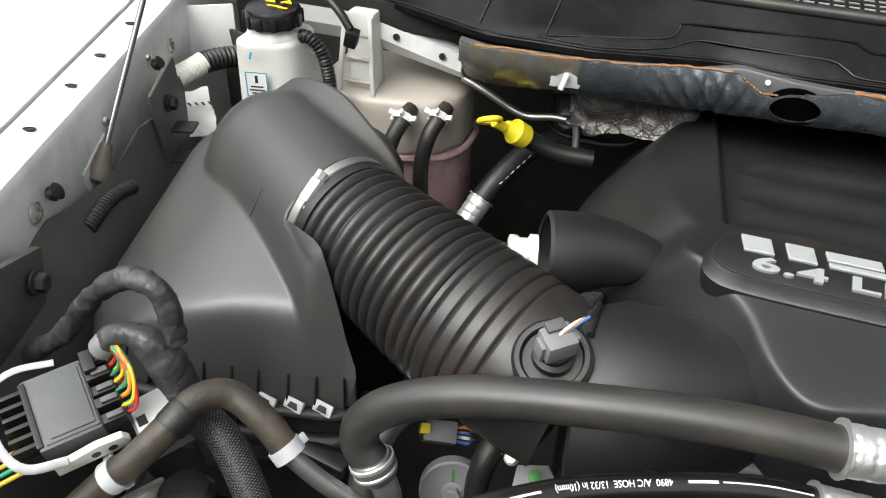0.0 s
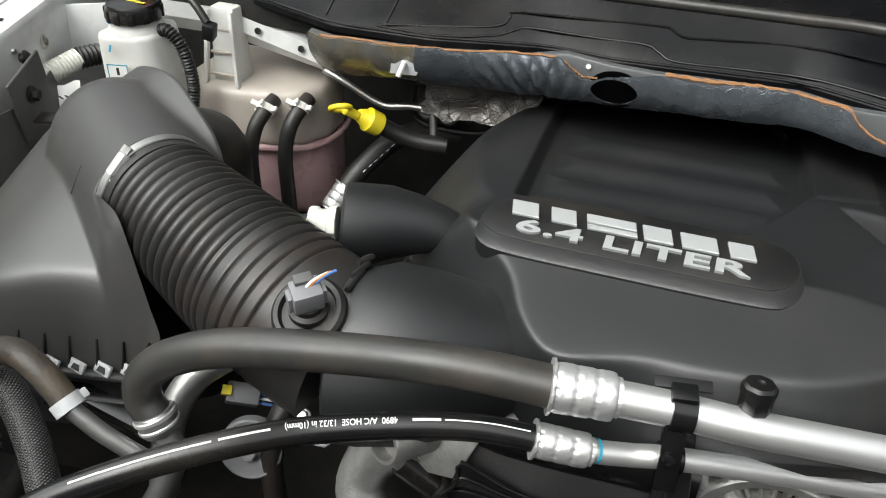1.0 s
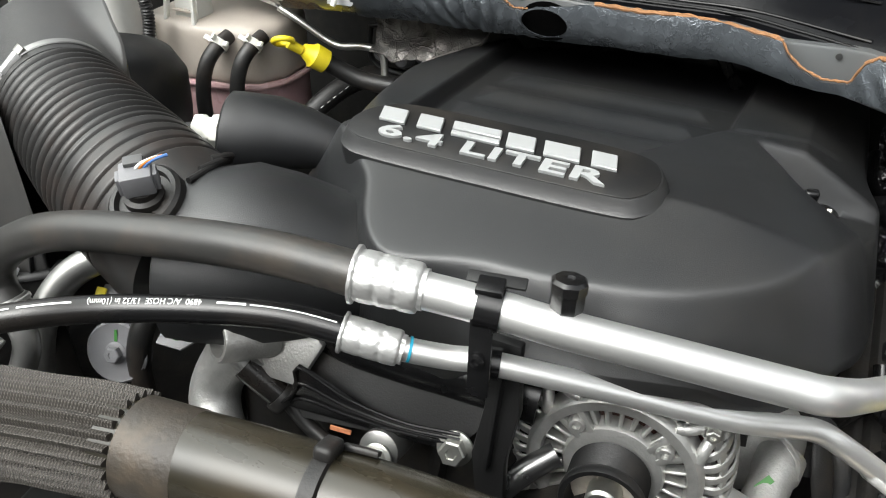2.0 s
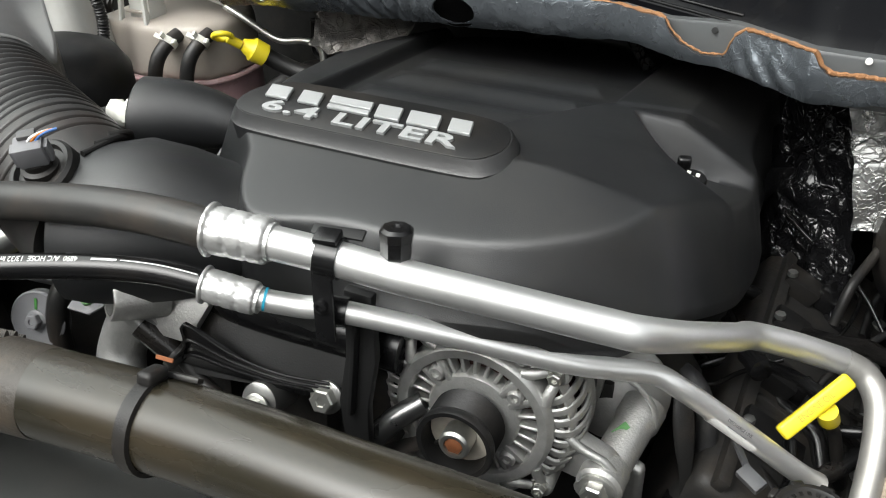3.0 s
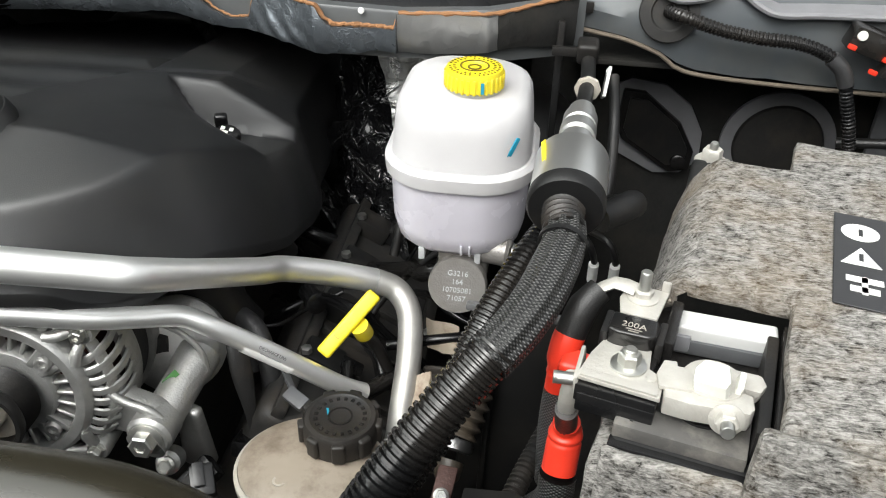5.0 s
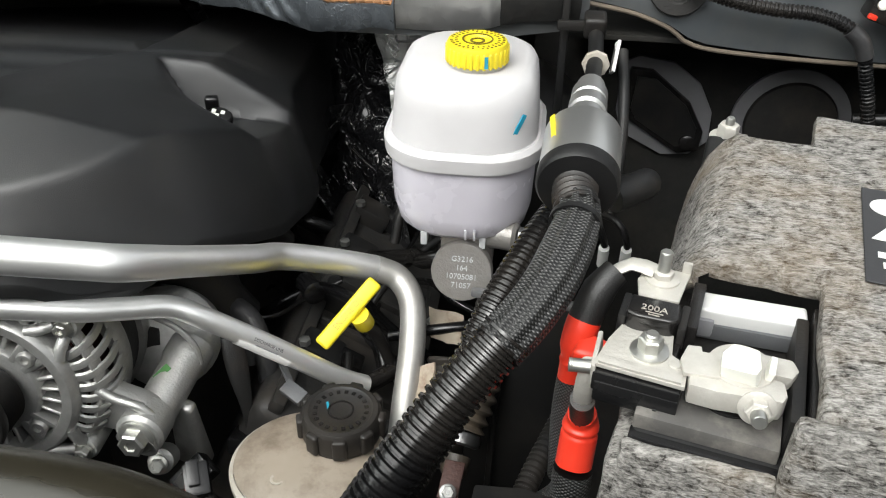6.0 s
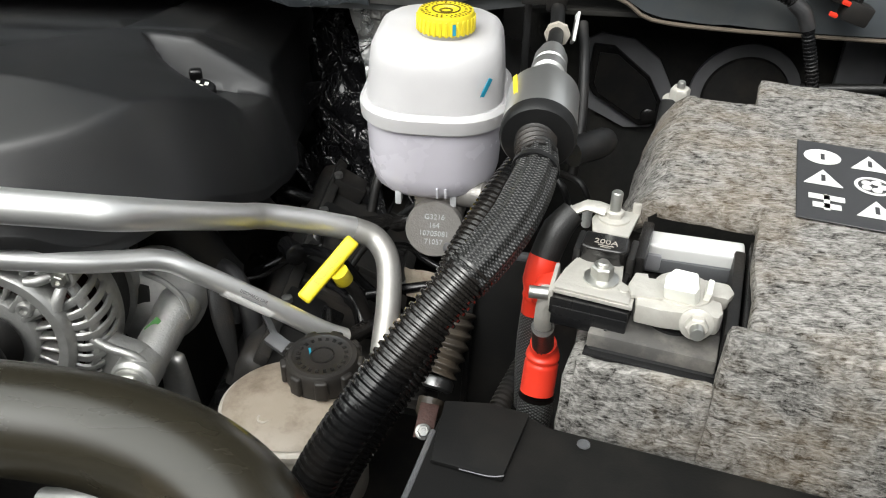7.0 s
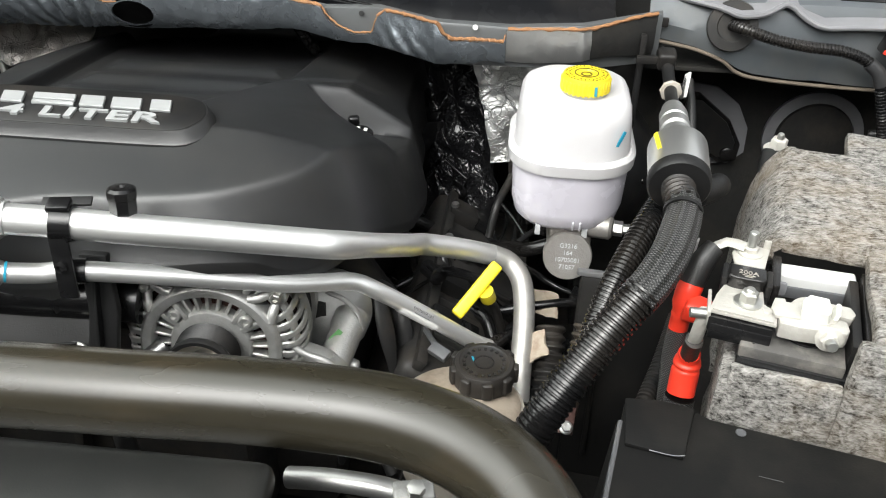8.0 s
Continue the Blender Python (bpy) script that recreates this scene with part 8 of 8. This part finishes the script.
p = BF @ Vector((-0.001, 0.1085, 0.9615))
hexbolt("stud_nut", p, p + Vector((0, 0, 1)), 0.0130, M_LEAD, term, 1.75, 0.55)
part("stud", lathe([(0.0042, 0), (0.0042, 0.021), (0.0034, 0.022)], along(p, p + Vector((0, 0, 1))), 14), M_ZINC, term)
part("plate_tab", box((0.006, 0.003, 0.010), BF @ pose(0.013, 0.1225, 0.9640), 0.0008), M_LEAD, term)
p = BF @ Vector((-0.0275, 0.028, 0.943))
part("side_stud", tube([p, p + BF.to_3x3() @ Vector((-0.0135, -0.003, 0))], lambda s, L: 0.0044 + 0.0004 * math.sin(s * 5200), 12, 0.0006), M_ZINC, term)

cables = thing("positive_cables", (0.775, 0.5, 0.86), "black battery cables with red rubber boots", "cable")
def on_battery(*pts):
    return [BF @ Vector(q) for q in pts]


part("ring_lug", tube(on_battery((-0.006, 0.110, 0.9655), (-0.022, 0.112, 0.966), (-0.036, 0.106, 0.957)), 0.0075, 12, squash=0.4), M_LEAD, cables)
part("upper_sheath", tube(on_battery((-0.031, 0.108, 0.960), (-0.039, 0.098, 0.950), (-0.045, 0.087, 0.928)), lambda s, L: 0.0095 + 0.0018 * smooth(0.004, 0.014, s), 18), M_RUBBER, cables)
boot1 = part("upper_boot", tube(on_battery((-0.0445, 0.088, 0.930), (-0.0458, 0.084, 0.922), (-0.0470, 0.080, 0.905), (-0.0480, 0.079, 0.880)), lambda s, L: 0.0116 - 0.0026 * smooth(0.018, 0.030, s) + 0.0008 * math.exp(-((s - 0.031) / 0.002) ** 2), 22, 0.0015), M_RED, cables, "red rubber boot")
part("boot_elbow", prism([(-0.012, -0.010), (0.012, -0.008), (0.012, 0.010), (-0.010, 0.012)], 0.022, BF @ pose(-0.037, 0.075, 0.902, 12, 8, 0), 0.005, seg=3), M_RED, boot1)
part("upper_cable", tube(on_battery((-0.048, 0.079, 0.884), (-0.048, 0.074, 0.850), (-0.044, 0.066, 0.80)), 0.0092, 18), M_BRAID, cables)
part("lower_lug", tube(on_battery((-0.0280, 0.0300, 0.946), (-0.0300, 0.0300, 0.930), (-0.0315, 0.036, 0.910), (-0.0320, 0.042, 0.900)), 0.0062, 12, squash=0.6), M_LEAD, cables)
part("lower_sheath", tube(on_battery((-0.0318, 0.040, 0.904), (-0.0328, 0.048, 0.890), (-0.0332, 0.058, 0.868)), 0.0082, 16), M_RUBBER, cables)
part("lower_boot", tube(on_battery((-0.0330, 0.0565, 0.876), (-0.0332, 0.0600, 0.864), (-0.0332, 0.0560, 0.846), (-0.0331, 0.0510, 0.832)), lambda s, L: 0.0100 + 0.0030 * smooth(0.004, 0.016, s) - 0.0012 * math.exp(-((s - 0.019) / 0.0018) ** 2), 24, 0.001), M_RED, cables, "red rubber boot")
part("lower_cable", tube(on_battery((-0.033, 0.0505, 0.828), (-0.036, 0.046, 0.80), (-0.07, 0.05, 0.75)), 0.0140, 18), M_BRAID, cables)
earth = thing("ground_stud", (0.904, 0.797, 0.94), "zinc nut on a printed black cable lug", "cable lug")
p = Vector((0.905, 0.795, 0.948))
hexbolt("nut", p, p + Vector((0, -0.1, 1)), 0.017, M_LEAD, earth, 1.8, 0.9)
part("stud", lathe([(0.004, 0), (0.004, 0.020), (0.003, 0.022)], along(p, p + Vector((0, -0.1, 1))), 14), M_ZINC, earth)
part("cable", box((0.030, 0.09, 0.022), pose(0.895, 0.755, 0.925, 25, 0, -12), 0.006, 3), M_BLACK, earth)
for i in range(3):
    part("print_bar", box((0.003, 0.030, 0.0005), pose(0.888 + 0.006 * i, 0.757, 0.9375, 25, 0, -12), 0), M_GREY, earth)
whites = thing("white_tagged_wires", (0.82, 0.78, 0.82), "thin wires with white marker sleeves", "wires")
for x in (0.809, 0.830):
    part("marker", tube([(x, 0.770, 0.838), (x + 0.001, 0.780, 0.812)], 0.0052, 12, 0.01), M_PAPER, whites)
    part("wire", tube([(x, 0.768, 0.842), (x - 0.004, 0.76, 0.858), (x - 0.012, 0.765, 0.87), (x - 0.03, 0.79, 0.865)], 0.0035, 8), M_BLACK, whites)

# ---- black panel ahead of the battery ----
panel = thing("radiator_sight_panel", (0.9, 0.25, 0.85), "scuffed black plastic panel over the radiator", "panel")
PO = [(0.712, 0.405), (0.716, 0.424), (0.745, 0.424), (0.776, 0.418), (0.785, 0.412), (0.88, 0.390), (1.00, 0.362), (1.15, 0.33), (1.25, 0.30), (1.25, -0.02), (0.62, -0.02), (0.64, 0.12), (0.680, 0.26), (0.698, 0.34)]
part("sheet", prism(PO, 0.010, pose(0, 0, 0.875), 0.003, seg=3), M_PANEL, panel)
part("raised_tab", prism([(0.712, 0.372), (0.716, 0.424), (0.745, 0.425), (0.772, 0.418), (0.756, 0.362)], 0.004, pose(0, 0, 0.885), 0.0015), M_PANEL, panel)
part("tab_scuff", tube([(0.730, 0.3660, 0.8895), (0.748, 0.3625, 0.8895), (0.757, 0.3640, 0.8893)], 0.0004, 6, 0.003), M_GREY, panel, "pale scuffed edge")
part("side_edge", tube([(0.711, 0.400, 0.884), (0.700, 0.345, 0.884), (0.682, 0.262, 0.884), (0.642, 0.122, 0.884), (0.622, -0.01, 0.884)], 0.0022, 8, 0.01), M_GREYCON, panel, "worn grey edge")
part("side_drop", solid(strip([[(0.711, 0.400, 0.882), (0.703, 0.404, 0.78)], [(0.700, 0.345, 0.882), (0.690, 0.348, 0.78)], [(0.682, 0.262, 0.882), (0.670, 0.265, 0.78)], [(0.642, 0.122, 0.882), (0.630, 0.125, 0.78)], [(0.622, -0.01, 0.882), (0.61, -0.01, 0.78)]]), 0.003), M_PANEL, panel)
part("hole", lathe([(0.0042, 0), (0.0042, 0.0006), (0.0030, 0.0006), (0.0028, 0.0002), (0.0001, 0.0002)], pose(0.806, 0.3985, 0.8852), 16), M_GREYCON, panel)
for x, y, a, w in ((0.82, 0.352, -12, 0.030), (0.90, 0.325, -25, 0.018), (0.88, 0.30, -4, 0.024)):
    part("scratch", box((w * 0.6, 0.0004, 0.0003), pose(x, y, 0.8853, 0, 0, a), 0), M_GREYCON, panel, "faint scratch")

# ---- dark parts between cover, reservoir and battery ----
wall = thing("inner_wheel_liner", (0.74, 0.62, 0.6), "smooth dark grey inner liner", "liner")
part("sheet", box((0.11, 0.02, 0.26), pose(0.745, 0.66, 0.70, -14, 0, -6), 0.01), M_PANEL, wall)
# paler grey stands in for the reflective band along the top edge
part("top_lip", box((0.112, 0.010, 0.008), pose(0.745, 0.690, 0.828, -14, 0, -6), 0.003), M_GREYCON, wall, "upper lip in paler grey for its reflection")
part("rib", box((0.006, 0.008, 0.20), pose(0.718, 0.648, 0.71, -14, 0, -6), 0.002), M_PANEL, wall)
steer = thing("steering_boot", (0.69, 0.5, 0.75), "ribbed brown-black rubber boot on a shaft", "boot")
part("boot", tube([(0.708, 0.665, 0.775), (0.703, 0.645, 0.750), (0.694, 0.625, 0.728)], lambda s, L: 0.016 + 0.0024 * math.sin(s * 620), 24, 0.0012), M_OLDHOSE, steer)
part("collar", lathe([(0.0150, 0), (0.0170, 0.003), (0.0170, 0.010), (0.0145, 0.012)], along((0.693, 0.622, 0.726), (0.688, 0.604, 0.710)), 24), M_DULLROD, steer)
part("fitting", lathe([(0.013, 0), (0.0125, 0.014), (0.010, 0.018)], along((0.689, 0.606, 0.712), (0.683, 0.575, 0.690)), 18), M_OLDHOSE, steer)
part("rusty_tab", box((0.018, 0.034, 0.003), pose(0.687, 0.578, 0.711, 28, 0, -8), 0.001), M_WINDING, steer, "rusty steel tab")
hexbolt("bolt", (0.686, 0.562, 0.7135), (0.695, 0.50, 0.80), 0.010, M_STEEL, steer)
ribh = thing("ribbed_hose", (0.664, 0.66, 0.66), "black ribbed rubber hose beside the master cylinder", "hose")
part("hose", tube([(0.667, 0.70, 0.742), (0.667, 0.668, 0.712), (0.662, 0.62, 0.68)], lambda s, L: 0.0165 + 0.0022 * math.sin(s * 560), 22, 0.0014), M_BLACK, ribh)
lp = thing("loom_to_battery", (0.74, 0.5, 0.78), "black corrugated loom running to the battery cables", "wiring loom")
part("conduit", tube([(0.800, 0.66, 0.80), (0.775, 0.58, 0.80), (0.752, 0.52, 0.79), (0.735, 0.47, 0.775), (0.715, 0.43, 0.75)], rings(0.008, 0.0009, 0.005), 18, 0.001), M_BLACK, lp, "", 50)
rnd = random.Random(5)
for k in range(30):
    x0, y0, z0 = rnd.uniform(0.48, 0.64), rnd.uniform(0.70, 0.98), rnd.uniform(0.62, 0.76)
    lm = thing("engine_wiring", (x0, y0, z0), "thin black engine wiring in shadow", "wiring loom", "engine wiring")
    q = [Vector((x0, y0, z0))]
    d = Vector((rnd.uniform(-1, 1), rnd.uniform(-1, 1), rnd.uniform(-0.3, 0.5))).normalized()
    for j in range(4):
        d = (d + Vector((rnd.uniform(-0.7, 0.7), rnd.uniform(-0.7, 0.7), rnd.uniform(-0.5, 0.4)))).normalized()
        q.append(q[-1] + d * 0.045)
    part("lead", tube(q, rnd.choice((0.0025, 0.004, 0.006, 0.009)), 10, 0.008), rnd.choice((M_BLACK, M_GLOSS, M_CONDUIT)), lm)
    if k % 2 == 0:
        e = q[-1]
        part("plug", box((0.022, 0.03, 0.018), Matrix.Translation(e) @ d.to_track_quat("Y", "Z").to_matrix().to_4x4(), 0.003), M_GLOSS, lm)
for k in range(4):
    y = 0.72 + 0.09 * k
    coil = thing("ignition_coil", (0.53, y, 0.70), "black ignition coil with a plug", "ignition coil", "ignition coils on the head")
    part("coil", box((0.045, 0.035, 0.03), pose(0.535, y, 0.715, 0, 28, 0), 0.005), M_BLACK, coil)
    part("plug", box((0.026, 0.022, 0.02), pose(0.565, y, 0.705, 0, 28, 0), 0.003), M_GLOSS, coil)
    part("bolt", lathe([(0.006, 0), (0.006, 0.006), (0.003, 0.007)], pose(0.525, y - 0.012, 0.737), 6), M_STEEL, coil)
head = thing("cylinder_head_cover", (0.5, 0.85, 0.6), "dark valve cover below the engine cover", "engine part")
HC = pose(0.53, 0.88, 0.62, 0, 28, 0)
part("cover", box((0.16, 0.50, 0.16), HC, 0.02, 3), M_DARK, head)
part("rail", box((0.014, 0.50, 0.016), HC @ pose(-0.060, 0, 0.084), 0.004), M_DARK, head)
part("rail", box((0.014, 0.50, 0.016), HC @ pose(0.066, 0, 0.084), 0.004), M_DARK, head)
for i in range(6):
    part("bolt", lathe([(0.008, 0), (0.008, 0.002), (0.0055, 0.002), (0.0055, 0.008), (0.003, 0.009)], HC @ pose(0.066, -0.22 + 0.088 * i, 0.092), 12), M_STEEL, head)
    part("web", box((0.11, 0.008, 0.012), HC @ pose(0.003, -0.18 + 0.072 * i, 0.082), 0.003), M_DARK, head)
rust = thing("rusty_bracket", (0.69, 0.60, 0.70), "flaking rusty metal plate beside the pipe", "bracket")
part("plate", sheet(((0.640, 0.775, 0.745), (0.676, 0.77, 0.742), (0.678, 0.745, 0.722), (0.646, 0.75, 0.724)), 12, 8, 60, 0.003, 0.003), M_RUST, rust)
part("flake", sheet(((0.632, 0.685, 0.738), (0.660, 0.68, 0.752), (0.664, 0.655, 0.735), (0.634, 0.65, 0.718)), 12, 8, 60, 0.003, 0.003), M_RUST, rust)

# ---- driver's side firewall fittings ----
fp = thing("firewall_cover_plate", (0.90, 1.10, 0.84), "grey steel plate with a black octagonal cover", "cover plate")
FW = Matrix(((1, 0, 0, 0), (0, 0, -1, 1.112), (0, 1, 0, 0), (0, 0, 0, 1)))
part("plate", prism([(0.838, 0.895), (0.855, 0.905), (0.900, 0.898), (0.935, 0.872), (0.955, 0.835), (0.957, 0.795), (0.935, 0.775), (0.90, 0.772), (0.845, 0.800), (0.835, 0.83)], 0.006, FW, 0.002), M_GREY, fp)
oc = [(0.846, 0.892), (0.874, 0.890), (0.925, 0.850), (0.947, 0.812), (0.945, 0.785), (0.918, 0.780), (0.852, 0.822), (0.842, 0.840)]
cv = part("cover", prism(oc, 0.010, FW @ pose(0, 0, 0.006), 0.003), M_GLOSS, fp, "glossy black octagonal cover")
part("inset", prism([(0.896 + (x - 0.896) * 0.82, 0.836 + (z - 0.836) * 0.82) for x, z in oc], 0.003, FW @ pose(0, 0, 0.015), 0.001), M_BLACK, cv)
part("peg", lathe([(0.010, 0), (0.010, 0.006), (0.007, 0.008)], FW @ pose(0.928, 0.798, 0.016), 20), M_GLOSS, cv)
dome = thing("speaker_shaped_blank", (1.05, 1.10, 0.83), "grey ring with a dark domed blank in the firewall", "blanking plate")
part("ring", lathe([(0.073, 0), (0.073, 0.006), (0.058, 0.010), (0.056, 0.004)], FW @ pose(1.052, 0.826, 0), 48, cap=False), M_GREY, dome)
part("blank", lathe([(0.060, 0.003), (0.055, 0.012), (0.03, 0.018), (0.001, 0.019)], FW @ pose(1.052, 0.826, 0), 48), M_DARK, dome)
plate2 = thing("firewall_grey_plate", (1.17, 1.1, 0.87), "grey painted bracket at the end of the firewall", "bracket")
part("plate", box((0.06, 0.01, 0.10), pose(1.185, 1.09, 0.87), 0.003), M_GREY, plate2)
har = thing("cowl_harness", (1.0, 0.95, 1.0), "black corrugated harness along the cowl side", "wiring loom")
HR = [(0.866, 0.966, 1.036), (0.885, 0.945, 1.036), (0.92, 0.945, 1.026), (0.96, 0.945, 1.020), (1.00, 0.945, 1.017), (1.03, 0.943, 1.008), (1.050, 0.94, 0.992), (1.060, 0.94, 0.965), (1.072, 0.94, 0.93), (1.085, 0.94, 0.88)]
part("conduit", tube(HR, rings(0.0066, 0.0007, 0.0045), 18, 0.001), M_GLOSS, har, "", 50)
part("tape", tube([(1.035, 0.942, 1.005), (1.048, 0.940, 0.994), (1.056, 0.940, 0.978)], 0.0085, 16, 0.004), M_TAPE, har)
cr = thing("cowl_connector", (1.06, 0.95, 1.02), "black connector with red locking tabs", "connector")
part("shell", box((0.060, 0.025, 0.026), pose(1.075, 0.945, 1.022, 0, 18, 0), 0.004), M_GLOSS, cr)
part("shell", box((0.030, 0.022, 0.022), pose(1.100, 0.940, 0.998, 0, 18, 0), 0.004), M_BLACK, cr)
for x, z in ((1.048, 1.022), (1.085, 1.010), (1.075, 0.997)):
    part("red_tab", box((0.009, 0.005, 0.005), pose(x, 0.931, z, 0, 18, 0), 0.0015), M_RED, cr)
part("white_pip", lathe([(0.005, 0), (0.005, 0.004), (0.003, 0.005)], along((1.055, 0.934, 1.033), (1.055, 0.85, 1.06)), 14), M_WHITE, cr)
cab2 = thing("hood_release_cable", (1.12, 0.98, 0.88), "thin black cable beyond the battery", "cable")
part("cable", tube([(1.085, 1.0, 0.885), (1.13, 0.99, 0.892), (1.20, 0.98, 0.900)], 0.006, 10), M_RUBBER, cab2)
elb = thing("black_elbow_hose", (0.83, 0.72, 0.9), "black elbow hose behind the canister", "hose")
part("hose", tube([(0.800, 0.68, 0.945), (0.822, 0.70, 0.945), (0.832, 0.735, 0.93), (0.825, 0.77, 0.905), (0.80, 0.79, 0.89)], 0.013, 16), M_BLACK, elb)
part("side_strap", tube([(0.814, 0.90, 0.985), (0.817, 0.86, 0.955), (0.817, 0.82, 0.91), (0.812, 0.79, 0.86)], 0.0055, 12), M_BLACK, elb)
